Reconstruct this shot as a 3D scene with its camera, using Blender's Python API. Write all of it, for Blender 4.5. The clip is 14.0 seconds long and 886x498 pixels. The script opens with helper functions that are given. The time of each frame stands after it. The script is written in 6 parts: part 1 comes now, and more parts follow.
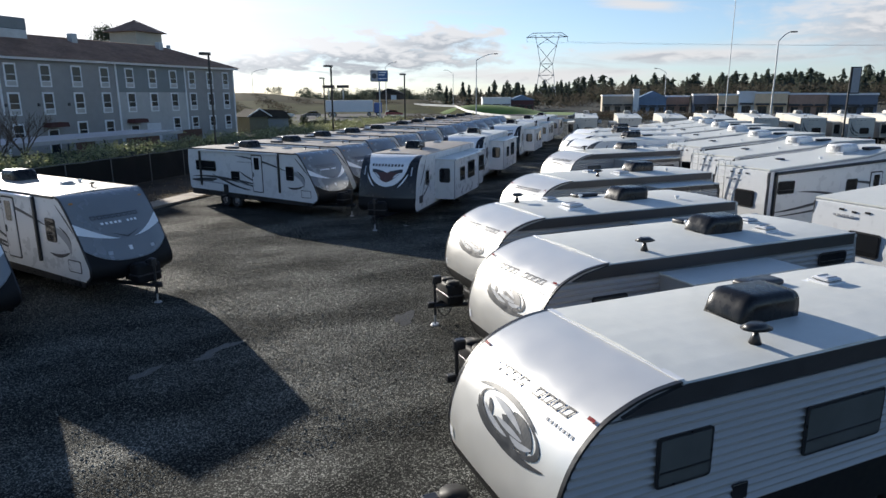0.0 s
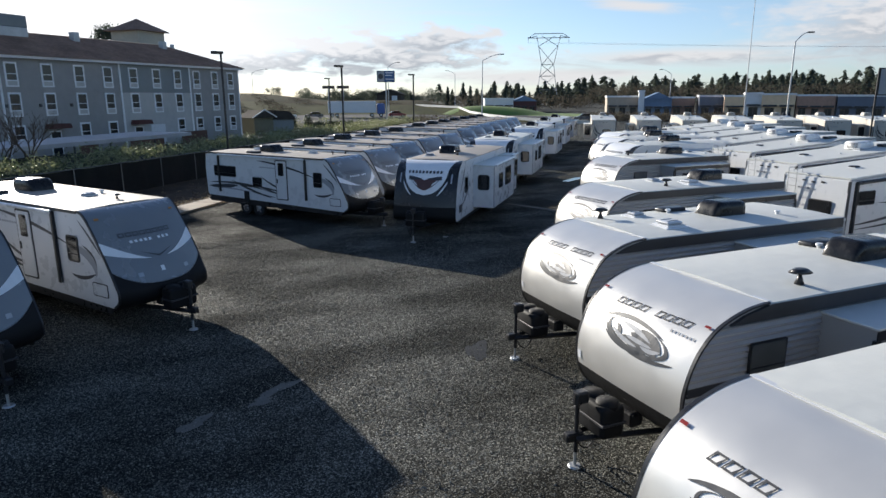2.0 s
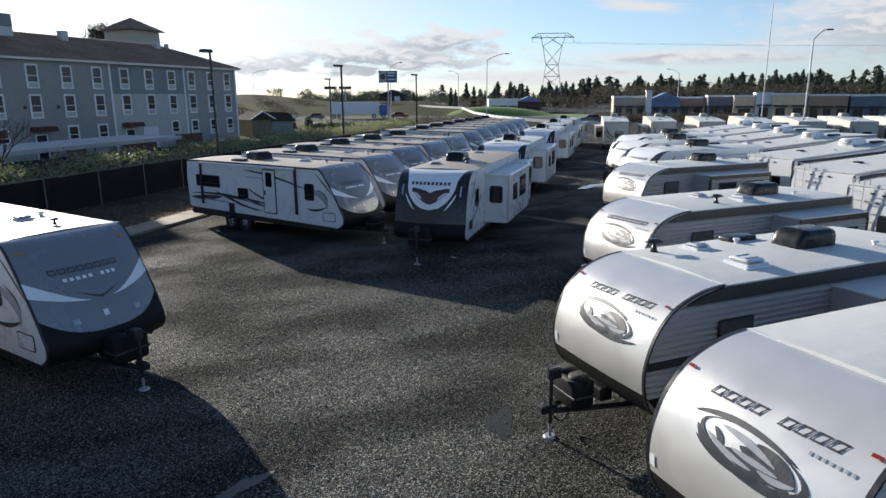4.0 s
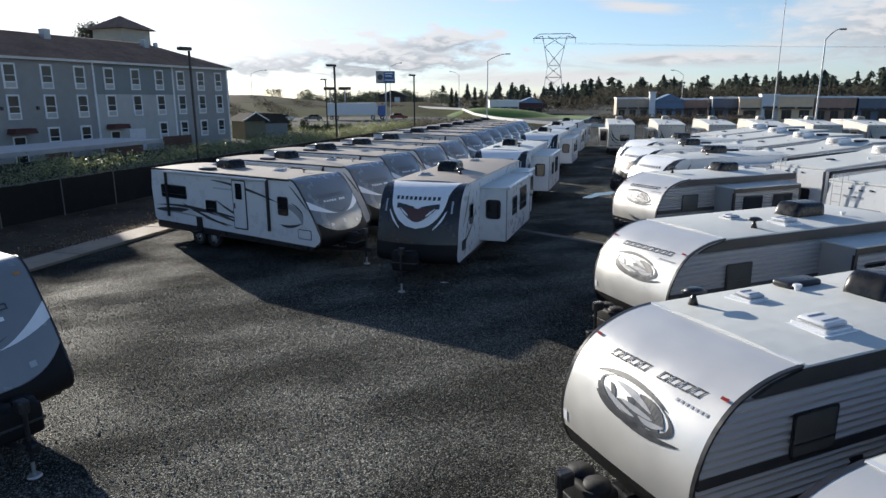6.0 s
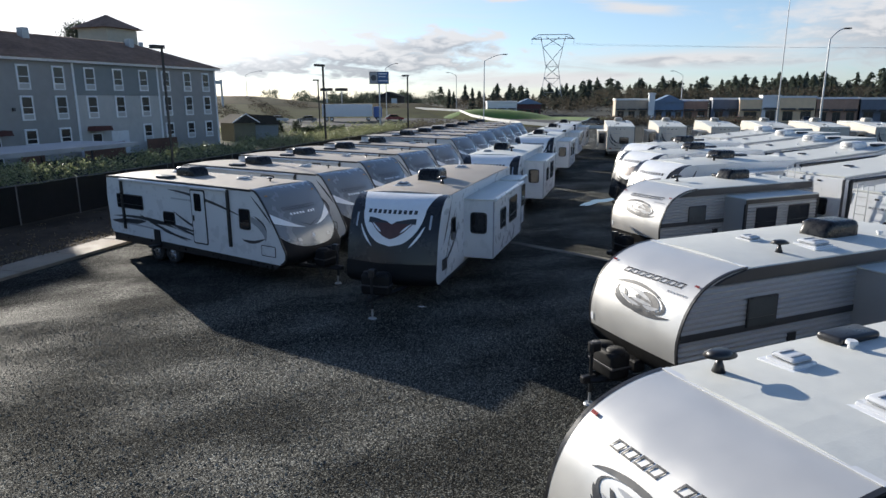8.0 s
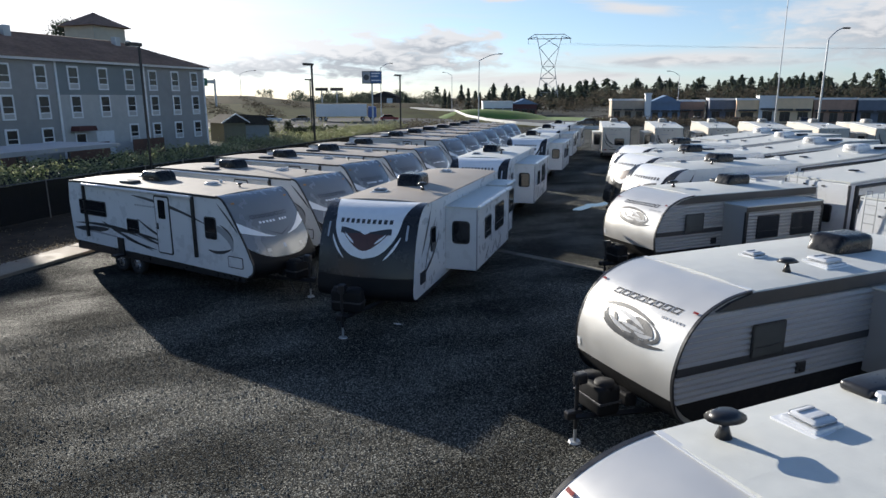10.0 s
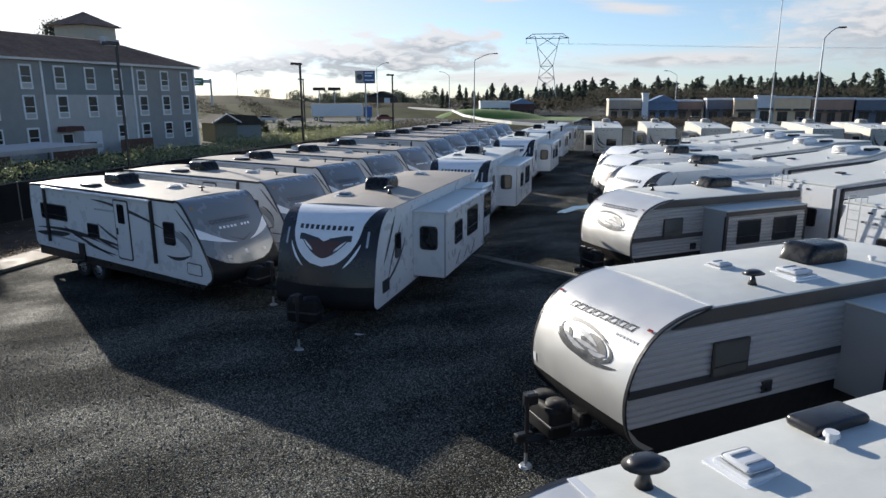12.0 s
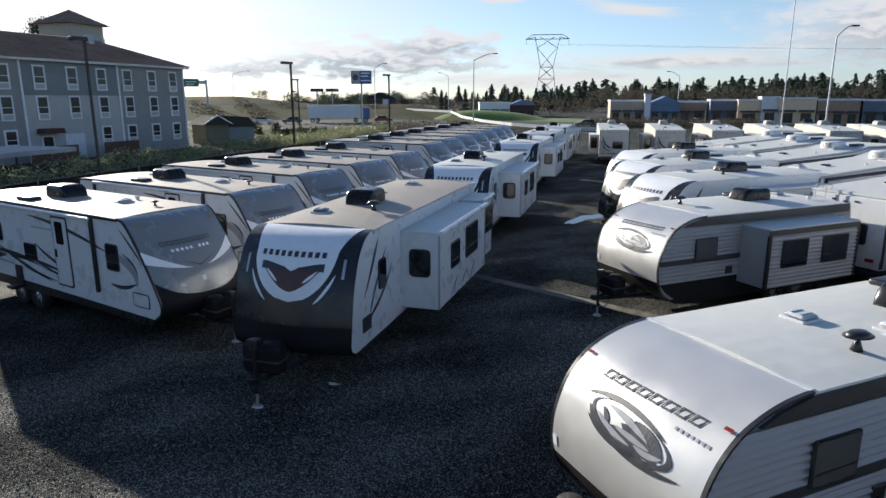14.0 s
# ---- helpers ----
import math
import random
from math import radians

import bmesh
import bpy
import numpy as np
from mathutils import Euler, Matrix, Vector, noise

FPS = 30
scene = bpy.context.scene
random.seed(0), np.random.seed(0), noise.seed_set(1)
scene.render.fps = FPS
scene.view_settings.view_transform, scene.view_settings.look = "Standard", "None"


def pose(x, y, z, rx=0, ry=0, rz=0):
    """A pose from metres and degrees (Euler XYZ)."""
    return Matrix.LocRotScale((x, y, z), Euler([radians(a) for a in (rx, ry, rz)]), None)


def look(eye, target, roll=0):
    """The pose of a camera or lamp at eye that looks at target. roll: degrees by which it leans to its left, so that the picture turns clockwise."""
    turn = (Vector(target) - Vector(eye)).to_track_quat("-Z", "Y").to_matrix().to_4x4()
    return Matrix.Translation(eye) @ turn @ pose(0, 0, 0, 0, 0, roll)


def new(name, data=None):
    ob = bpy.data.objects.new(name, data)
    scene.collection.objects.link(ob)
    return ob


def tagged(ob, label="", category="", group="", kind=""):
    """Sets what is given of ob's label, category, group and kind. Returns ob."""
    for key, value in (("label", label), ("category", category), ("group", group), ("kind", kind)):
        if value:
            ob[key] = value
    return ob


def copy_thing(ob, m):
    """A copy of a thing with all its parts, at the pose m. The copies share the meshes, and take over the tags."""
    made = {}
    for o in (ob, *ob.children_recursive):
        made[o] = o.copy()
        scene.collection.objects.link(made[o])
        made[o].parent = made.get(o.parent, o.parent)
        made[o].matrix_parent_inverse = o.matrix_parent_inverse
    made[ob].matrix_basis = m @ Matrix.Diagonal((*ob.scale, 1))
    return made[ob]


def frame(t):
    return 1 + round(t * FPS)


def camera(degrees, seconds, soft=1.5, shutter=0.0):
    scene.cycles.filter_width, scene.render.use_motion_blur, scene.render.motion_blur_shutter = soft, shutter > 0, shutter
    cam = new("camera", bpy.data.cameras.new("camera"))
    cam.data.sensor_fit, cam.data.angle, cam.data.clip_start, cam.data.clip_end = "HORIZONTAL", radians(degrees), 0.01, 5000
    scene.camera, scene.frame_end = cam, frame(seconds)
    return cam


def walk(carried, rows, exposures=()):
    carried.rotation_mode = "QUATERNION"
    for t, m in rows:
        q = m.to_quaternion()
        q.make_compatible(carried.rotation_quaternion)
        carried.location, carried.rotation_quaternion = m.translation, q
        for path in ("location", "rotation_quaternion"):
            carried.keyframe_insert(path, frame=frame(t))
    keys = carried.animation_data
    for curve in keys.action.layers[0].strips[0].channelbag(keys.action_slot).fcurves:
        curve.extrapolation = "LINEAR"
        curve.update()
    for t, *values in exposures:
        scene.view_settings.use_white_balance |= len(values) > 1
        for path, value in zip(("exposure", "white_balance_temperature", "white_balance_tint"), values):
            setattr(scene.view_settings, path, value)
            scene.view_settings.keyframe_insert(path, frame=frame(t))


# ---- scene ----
cam = camera(68.9, 14.0)
PATH = [
    (0, (0.277, -0.68, 5.484), (1.047, 1.107, 5.02), -0.3),
    (0.5, (-0.079, -0.248, 5.521), (0.693, 1.537, 5.057), -0.3),
    (1, (-0.405, 0.339, 5.526), (0.371, 2.123, 5.063), -0.3),
    (1.5, (-0.588, 1.05, 5.523), (0.191, 2.833, 5.06), -0.3),
    (2, (-0.603, 1.872, 5.525), (0.177, 3.655, 5.063), -0.2),
    (2.5, (-0.393, 2.73, 5.52), (0.384, 4.514, 5.059), -0.2),
    (3, (-0.082, 3.524, 5.513), (0.691, 5.31, 5.052), -0.3),
    (5.5, (1.606, 6.773, 5.597), (2.376, 8.561, 5.138), -0.3),
    (6, (2.032, 7.413, 5.591), (2.801, 9.202, 5.133), -0.2),
    (6.5, (2.446, 7.962, 5.584), (3.216, 9.751, 5.127), -0.2),
    (7, (2.851, 8.457, 5.574), (3.621, 10.246, 5.119), -0.2),
    (10, (4.466, 10.351, 5.595), (5.247, 12.135, 5.14), -0.1),
    (10.5, (4.771, 10.466, 5.595), (5.552, 12.25, 5.14), -0.0),
    (11, (5.116, 10.491, 5.614), (5.895, 12.276, 5.159), -0.0),
    (11.5, (5.427, 10.503, 5.622), (6.203, 12.289, 5.165), -0.0),
    (12, (5.576, 10.629, 5.618), (6.357, 12.413, 5.162), -0.1),
    (12.5, (5.787, 11.066, 5.617), (6.572, 12.848, 5.162), -0.1),
    (13, (6.11, 11.752, 5.607), (6.894, 13.534, 5.15), -0.1),
    (13.5, (6.481, 12.472, 5.576), (7.264, 14.255, 5.122), -0.1),
    (14, (6.846, 13.2, 5.558), (7.629, 14.984, 5.106), -0.1),
]
walk(cam, [(t, look(eye, target, roll)) for t, eye, target, roll in PATH])

# ---- world and sun ----
SUN_AZ = math.atan2(-0.25, 0.968)
SUN_EL = radians(14.8)
world = bpy.data.worlds.new("sky")
scene.world = world
world.use_nodes = True
wn, wl = world.node_tree.nodes, world.node_tree.links
wn.clear()
w_out = wn.new("ShaderNodeOutputWorld")
w_bg = wn.new("ShaderNodeBackground")
w_sky = wn.new("ShaderNodeTexSky")
w_sky.sky_type = "NISHITA"
w_sky.sun_disc = False
w_sky.sun_elevation = SUN_EL
w_sky.sun_rotation = SUN_AZ % (2 * math.pi)
w_sky.air_density, w_sky.dust_density, w_sky.ozone_density = 1.0, 0.2, 2.4
w_geo = wn.new("ShaderNodeTexCoord")
w_sep = wn.new("ShaderNodeSeparateXYZ")
wl.new(w_geo.outputs["Generated"], w_sep.inputs[0])


def wmath(op, a, b=None, clamp=False):
    n = wn.new("ShaderNodeMath")
    n.operation, n.use_clamp = op, clamp
    for i, v in enumerate((a, b)):
        if v is None:
            continue
        if isinstance(v, (int, float)):
            n.inputs[i].default_value = v
        else:
            wl.new(v, n.inputs[i])
    return n.outputs[0]


w_up = wmath("MAXIMUM", w_sep.outputs[2], 0.0)
w_az = wmath("MULTIPLY", wmath("ARCTAN2", w_sep.outputs[0], w_sep.outputs[1]), 57.296)
w_el = wmath("MULTIPLY", wmath("ARCSINE", w_sep.outputs[2]), 57.296)


def wnoise(kx, ky, offset, detail, rough=0.55, distort=0.3):
    """Noise over the sky's bearing and height in degrees."""
    v = wn.new("ShaderNodeCombineXYZ")
    wl.new(wmath("MULTIPLY", w_az, kx), v.inputs[0])
    wl.new(wmath("MULTIPLY", w_el, ky), v.inputs[1])
    v.inputs[2].default_value = offset
    n = wn.new("ShaderNodeTexNoise")
    n.inputs["Scale"].default_value, n.inputs["Detail"].default_value = 1.0, detail
    n.inputs["Roughness"].default_value, n.inputs["Distortion"].default_value = rough, distort
    wl.new(v.outputs[0], n.inputs["Vector"])
    return wmath("SUBTRACT", n.outputs[0], 0.5)


def wstep(value, lo, hi, a=0.0, b=1.0):
    n = wn.new("ShaderNodeMapRange")
    n.interpolation_type = "SMOOTHSTEP"
    for i, v in enumerate((lo, hi, a, b)):
        n.inputs[i + 1].default_value = v
    wl.new(value, n.inputs[0])
    return n.outputs[0]


w_puff = wnoise(0.42, 1.25, 0.0, 8)
w_wisp = wnoise(0.10, 0.95, 4.0, 7, 0.6, 0.8)


def cloud(az, el, ra, re, ragged=1.6, soft=0.55, noise=None, slope=0.0):
    """One cloud by bearing, height and half sizes in degrees, with a ragged edge."""
    dx = wmath("DIVIDE", wmath("SUBTRACT", w_az, az), ra)
    dy = wmath("DIVIDE", wmath("SUBTRACT", wmath("SUBTRACT", w_el, el), wmath("MULTIPLY", wmath("SUBTRACT", w_az, az), slope)), re)
    d = wmath("SQRT", wmath("ADD", wmath("MULTIPLY", dx, dx), wmath("MULTIPLY", dy, dy)))
    d = wmath("ADD", d, wmath("MULTIPLY", noise or w_puff, -ragged))
    return wstep(d, 1.0 - soft, 1.0 + soft * 0.5, 1.0, 0.0), dy


w_dot = wn.new("ShaderNodeVectorMath")
w_dot.operation = "DOT_PRODUCT"
wl.new(w_geo.outputs["Generated"], w_dot.inputs[0])
w_dot.inputs[1].default_value = (math.sin(SUN_AZ) * math.cos(SUN_EL), math.cos(SUN_AZ) * math.cos(SUN_EL), math.sin(SUN_EL))
# heaped bank over the highway, small puff, wisps, heavy cloud over the woods, bright veil towards the sun
w_heap = [cloud(17.5, 3.5, 12.0, 1.8, 2.6), cloud(23.5, 4.7, 5.0, 1.1, 2.6), cloud(8.0, 2.7, 7.0, 1.0, 2.4)]
w_heavy = [cloud(58.0, 5.4, 9.0, 3.4, 2.0, 0.8), cloud(43.0, 3.0, 12.0, 0.9, 2.2, 0.9, w_wisp)]
w_light = [cloud(28.6, 8.0, 1.9, 0.36, 1.2), cloud(39.5, 7.0, 4.0, 0.5, 2.6, 0.9, w_wisp, -0.12), cloud(52.0, 3.8, 6.0, 0.5, 2.2, 0.9, w_wisp), cloud(30.0, 1.6, 14.0, 0.7, 2.4, 0.9, w_wisp), cloud(-8.0, 6.5, 30.0, 5.5, 1.0, 0.9, w_wisp)]
# broken cloud over the rest of the sky
w_den = wmath("ADD", w_up, 0.09)
w_vec = wn.new("ShaderNodeCombineXYZ")
wl.new(wmath("DIVIDE", w_sep.outputs[0], w_den), w_vec.inputs[0])
wl.new(wmath("DIVIDE", w_sep.outputs[1], w_den), w_vec.inputs[1])
w_n1 = wn.new("ShaderNodeTexNoise")
w_n1.inputs["Scale"].default_value = 0.5
w_n1.inputs["Detail"].default_value = 8
w_n1.inputs["Distortion"].default_value = 0.4
wl.new(w_vec.outputs[0], w_n1.inputs["Vector"])
w_sunward = wmath("MULTIPLY", wmath("SUBTRACT", w_dot.outputs["Value"], 0.70), 0.85, True)
w_rest = wmath("MULTIPLY", wstep(wmath("ADD", w_n1.outputs[0], w_sunward), 0.64, 0.92), wstep(w_el, 8.5, 14.0))
w_cover = w_rest
for w_mask, _ in w_heap + w_heavy + w_light:
    w_cover = wmath("MAXIMUM", w_cover, w_mask)
# grey undersides of the heaped and heavy clouds
w_shade = None
for (w_mask, w_dy), depth in zip(w_heap + w_heavy, (0.42, 0.38, 0.33, 0.32, 0.26)):
    under = wmath("MULTIPLY", w_mask, wstep(wmath("ADD", w_dy, wmath("MULTIPLY", w_puff, 3.2)), 0.25, -0.55, 0.0, depth))
    w_shade = under if w_shade is None else wmath("MAXIMUM", w_shade, under)
w_glow = wmath("ADD", wmath("MULTIPLY", wmath("POWER", wmath("MAXIMUM", w_dot.outputs["Value"], 0.0), 14.0), 5.5), 5.3)
w_cl = wmath("MULTIPLY", w_glow, wmath("SUBTRACT", 1.0, w_shade))
w_ccol = wn.new("ShaderNodeCombineXYZ")
wl.new(wmath("MULTIPLY", w_cl, wmath("SUBTRACT", 1.0, wmath("MULTIPLY", w_shade, 0.34))), w_ccol.inputs[0])
wl.new(wmath("MULTIPLY", w_cl, wmath("SUBTRACT", 0.99, wmath("MULTIPLY", w_shade, 0.20))), w_ccol.inputs[1])
wl.new(wmath("MULTIPLY", w_cl, 1.01), w_ccol.inputs[2])
w_mix = wn.new("ShaderNodeMix")
w_mix.data_type = "RGBA"
wl.new(wmath("MULTIPLY", w_cover, 0.92), w_mix.inputs["Factor"])
w_tint = wn.new("ShaderNodeMix")
w_tint.data_type, w_tint.blend_type = "RGBA", "MULTIPLY"
w_tint.inputs["Factor"].default_value = 1.0
w_air = wn.new("ShaderNodeMix")
w_air.data_type = "RGBA"
w_air.inputs["A"].default_value = (0.72, 0.88, 1.36, 1)
w_air.inputs["B"].default_value = (1.0, 0.985, 1.10, 1)
wl.new(wmath("MULTIPLY", w_up, 7.0, True), w_air.inputs["Factor"])
wl.new(w_air.outputs["Result"], w_tint.inputs["B"])
wl.new(w_sky.outputs[0], w_tint.inputs["A"])
wl.new(w_tint.outputs["Result"], w_mix.inputs["A"])
wl.new(w_ccol.outputs[0], w_mix.inputs["B"])
wl.new(w_mix.outputs["Result"], w_bg.inputs[0])
w_bg.inputs[1].default_value = 0.081
wl.new(w_bg.outputs[0], w_out.inputs[0])

sun_data = bpy.data.lights.new("sun", "SUN")
sun_data.energy, sun_data.angle, sun_data.color = 5.0, radians(0.6), (1.0, 0.94, 0.84)
sun = new("sun", sun_data)
sun_dir = Vector((math.sin(SUN_AZ) * math.cos(SUN_EL), math.cos(SUN_AZ) * math.cos(SUN_EL), math.sin(SUN_EL)))
sun.matrix_basis = look(sun_dir * 50, (0, 0, 0))
scene.view_settings.exposure = 0.88


# ---- materials ----
def mat(name, colour, rough=0.5, metal=0.0, vary=0.12, scale=6.0, bump=0.0, bump_scale=60.0, second=None, coat=0.0, random_tint=0.0, rough_vary=0.1, spec=0.5):
    """A procedural surface: base colour with large stains and fine grain, uneven gloss, fine relief."""
    m = bpy.data.materials.new(name)
    m.use_nodes = True
    n, l = m.node_tree.nodes, m.node_tree.links
    b = n["Principled BSDF"]
    co = n.new("ShaderNodeTexCoord")
    big = n.new("ShaderNodeTexNoise")
    big.inputs["Scale"].default_value, big.inputs["Detail"].default_value = scale * 0.15, 4
    fine = n.new("ShaderNodeTexNoise")
    fine.inputs["Scale"].default_value, fine.inputs["Detail"].default_value = scale, 6
    for t in (big, fine):
        l.new(co.outputs["Object"], t.inputs["Vector"])
    add = n.new("ShaderNodeMath")
    add.operation = "ADD"
    l.new(big.outputs[0], add.inputs[0])
    l.new(fine.outputs[0], add.inputs[1])
    r = n.new("ShaderNodeMapRange")
    r.inputs[1].default_value, r.inputs[2].default_value = 0.75, 1.25
    l.new(add.outputs[0], r.inputs[0])
    mx = n.new("ShaderNodeMix")
    mx.data_type = "RGBA"
    l.new(r.outputs[0], mx.inputs["Factor"])
    dark = second or [c * (1 - vary) for c in colour]
    mx.inputs["A"].default_value = (*dark, 1)
    mx.inputs["B"].default_value = (*[min(1, c * (1 + vary * 0.6)) for c in colour], 1)
    out = mx.outputs["Result"]
    if random_tint:
        oi = n.new("ShaderNodeObjectInfo")
        hs = n.new("ShaderNodeHueSaturation")
        rr = n.new("ShaderNodeMapRange")
        rr.inputs[3].default_value, rr.inputs[4].default_value = 1 - random_tint, 1 + random_tint
        l.new(oi.outputs["Random"], rr.inputs[0])
        l.new(rr.outputs[0], hs.inputs["Value"])
        l.new(out, hs.inputs["Color"])
        out = hs.outputs[0]
    l.new(out, b.inputs["Base Color"])
    rv = n.new("ShaderNodeMapRange")
    rv.inputs[1].default_value, rv.inputs[2].default_value = 0.3, 0.7
    rv.inputs[3].default_value, rv.inputs[4].default_value = max(0.02, rough - rough_vary), min(1, rough + rough_vary)
    l.new(fine.outputs[0], rv.inputs[0])
    l.new(rv.outputs[0], b.inputs["Roughness"])
    b.inputs["Metallic"].default_value = metal
    b.inputs["Coat Weight"].default_value = coat
    b.inputs["Specular IOR Level"].default_value = spec
    if bump:
        bn = n.new("ShaderNodeTexNoise")
        bn.inputs["Scale"].default_value, bn.inputs["Detail"].default_value = bump_scale, 4
        l.new(co.outputs["Object"], bn.inputs["Vector"])
        bp = n.new("ShaderNodeBump")
        bp.inputs["Strength"].default_value, bp.inputs["Distance"].default_value = bump, 0.01
        l.new(bn.outputs[0], bp.inputs["Height"])
        l.new(bp.outputs[0], b.inputs["Normal"])
    return m


def gravel_material():
    m = bpy.data.materials.new("dark_gravel")
    m.use_nodes = True
    n, l = m.node_tree.nodes, m.node_tree.links
    b = n["Principled BSDF"]
    co = n.new("ShaderNodeTexCoord")
    stone = n.new("ShaderNodeTexVoronoi")
    stone.inputs["Scale"].default_value = 52
    tone = n.new("ShaderNodeTexNoise")
    tone.inputs["Scale"].default_value, tone.inputs["Detail"].default_value = 0.55, 9
    mid = n.new("ShaderNodeTexNoise")
    mid.inputs["Scale"].default_value, mid.inputs["Detail"].default_value = 5.0, 5
    for t in (stone, mid):
        l.new(co.outputs["Object"], t.inputs["Vector"])
    drag = n.new("ShaderNodeMapping")
    drag.inputs["Rotation"].default_value = (0, 0, radians(-62))
    drag.inputs["Scale"].default_value = (0.5, 1.0, 1.0)
    l.new(co.outputs["Object"], drag.inputs["Vector"])
    l.new(drag.outputs[0], tone.inputs["Vector"])
    bw = n.new("ShaderNodeSeparateColor")
    l.new(stone.outputs["Color"], bw.inputs[0])
    ramp = n.new("ShaderNodeValToRGB")
    e = ramp.color_ramp.elements
    e[0].position, e[0].color = 0.0, (0.013, 0.013, 0.012, 1)
    e[1].position, e[1].color = 1.0, (0.30, 0.297, 0.262, 1)
    mid_e = ramp.color_ramp.elements.new(0.72)
    mid_e.color = (0.062, 0.0615, 0.054, 1)
    l.new(bw.outputs[0], ramp.inputs[0])
    wet = n.new("ShaderNodeMapRange")
    wet.inputs[1].default_value, wet.inputs[2].default_value = 0.38, 0.63
    wet.inputs[3].default_value, wet.inputs[4].default_value = 0.62, 1.55
    l.new(tone.outputs[0], wet.inputs[0])
    mul = n.new("ShaderNodeMix")
    mul.data_type, mul.blend_type = "RGBA", "MULTIPLY"
    mul.inputs["Factor"].default_value = 1
    l.new(ramp.outputs[0], mul.inputs["A"])
    l.new(wet.outputs[0], mul.inputs["B"])
    # the gravel colour darkens towards the kerb, along a wandering edge
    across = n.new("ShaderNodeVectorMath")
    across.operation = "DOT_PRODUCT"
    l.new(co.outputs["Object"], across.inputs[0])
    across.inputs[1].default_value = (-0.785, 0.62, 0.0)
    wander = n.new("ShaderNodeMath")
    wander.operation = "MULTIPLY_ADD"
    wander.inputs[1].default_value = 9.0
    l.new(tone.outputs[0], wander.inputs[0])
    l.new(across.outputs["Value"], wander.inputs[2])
    kerb_fade = n.new("ShaderNodeMapRange")
    kerb_fade.interpolation_type = "SMOOTHSTEP"
    kerb_fade.inputs[1].default_value, kerb_fade.inputs[2].default_value = 16.5, 22.5
    kerb_fade.inputs[3].default_value, kerb_fade.inputs[4].default_value = 1.0, 0.52
    l.new(wander.outputs[0], kerb_fade.inputs[0])
    darkened = n.new("ShaderNodeMix")
    darkened.data_type, darkened.blend_type = "RGBA", "MULTIPLY"
    darkened.inputs["Factor"].default_value = 1
    l.new(mul.outputs["Result"], darkened.inputs["A"])
    l.new(kerb_fade.outputs[0], darkened.inputs["B"])
    l.new(darkened.outputs["Result"], b.inputs["Base Color"])
    # wet and dry patches: the gloss follows a slow drifting pattern
    ro = n.new("ShaderNodeMapRange")
    ro.inputs[1].default_value, ro.inputs[2].default_value = 0.40, 0.62
    ro.inputs[3].default_value, ro.inputs[4].default_value = 0.95, 0.68
    l.new(tone.outputs[0], ro.inputs[0])
    l.new(ro.outputs[0], b.inputs["Roughness"])
    b.inputs["Specular IOR Level"].default_value = 0.03
    hsum = n.new("ShaderNodeMath")
    hsum.operation = "SUBTRACT"
    half_mid = n.new("ShaderNodeMath")
    half_mid.operation = "MULTIPLY"
    half_mid.inputs[1].default_value = 0.2
    l.new(mid.outputs[0], half_mid.inputs[0])
    l.new(half_mid.outputs[0], hsum.inputs[0])
    l.new(stone.outputs["Distance"], hsum.inputs[1])
    bp = n.new("ShaderNodeBump")
    bp.inputs["Strength"].default_value, bp.inputs["Distance"].default_value = 1.0, 0.022
    l.new(hsum.outputs[0], bp.inputs["Height"])
    l.new(bp.outputs[0], b.inputs["Normal"])
    return m


def glass_material(name, colour, rough=0.06):
    m = mat(name, colour, rough, 0.0, 0.2, 2.0, rough_vary=0.03, spec=0.6)
    return m


GRAVEL = gravel_material()
SILVER = mat("silver_fibreglass", (0.70, 0.68, 0.64), 0.36, 0.5, 0.05, 2.0, rough_vary=0.05)
WHITE = mat("white_fibreglass", (0.63, 0.64, 0.65), 0.32, 0.0, 0.03, 3.0, coat=0.2)
SLATE = mat("slate_grey_gelcoat", (0.23, 0.24, 0.245), 0.22, 0.25, 0.05, 2.0, coat=0.3)
CHARCOAL = mat("charcoal_gelcoat", (0.022, 0.023, 0.026), 0.25, 0.0, 0.15, 2.0, spec=0.4)
ROOF = mat("white_roof_membrane", (0.62, 0.625, 0.585), 0.55, 0.0, 0.07, 4.0, 0.15, 25)
ROOF_TAN = mat("dusty_tan_roof_membrane", (0.37, 0.32, 0.265), 0.6, 0.0, 0.14, 3.0, 0.15, 25)
SIDING = mat("ribbed_light_siding", (0.37, 0.372, 0.372), 0.34, 0.25, 0.02, 4.0, rough_vary=0.01)
BLACK = mat("black_plastic", (0.018, 0.018, 0.02), 0.35, 0.0, 0.3, 8.0, 0.1, 80)
BLACK_GLOSS = mat("glossy_black_shroud", (0.010, 0.010, 0.011), 0.28, 0.0, 0.3, 6.0, spec=0.3)
BLACK_MATTE = mat("matt_black_plastic", (0.010, 0.010, 0.011), 0.6, 0.0, 0.3, 8.0, 0.1, 80, spec=0.2)
# black trim plus the shade on the siding's top, in one dark colour
SHADED_BAND = mat("shaded_siding_and_trim", (0.032, 0.032, 0.035), 0.45, 0.1, 0.15, 6.0)
TRIM = mat("dark_grey_trim", (0.05, 0.05, 0.055), 0.4, 0.2, 0.2, 6.0)
DECAL = mat("dark_grey_vinyl", (0.035, 0.037, 0.042), 0.4, 0.0, 0.1, 6.0)
DECAL_MID = mat("mid_grey_vinyl", (0.30, 0.31, 0.33), 0.4, 0.0, 0.1, 6.0)
DECAL_BLUE = mat("blue_vinyl", (0.07, 0.13, 0.33), 0.4, 0.0, 0.1, 6.0)
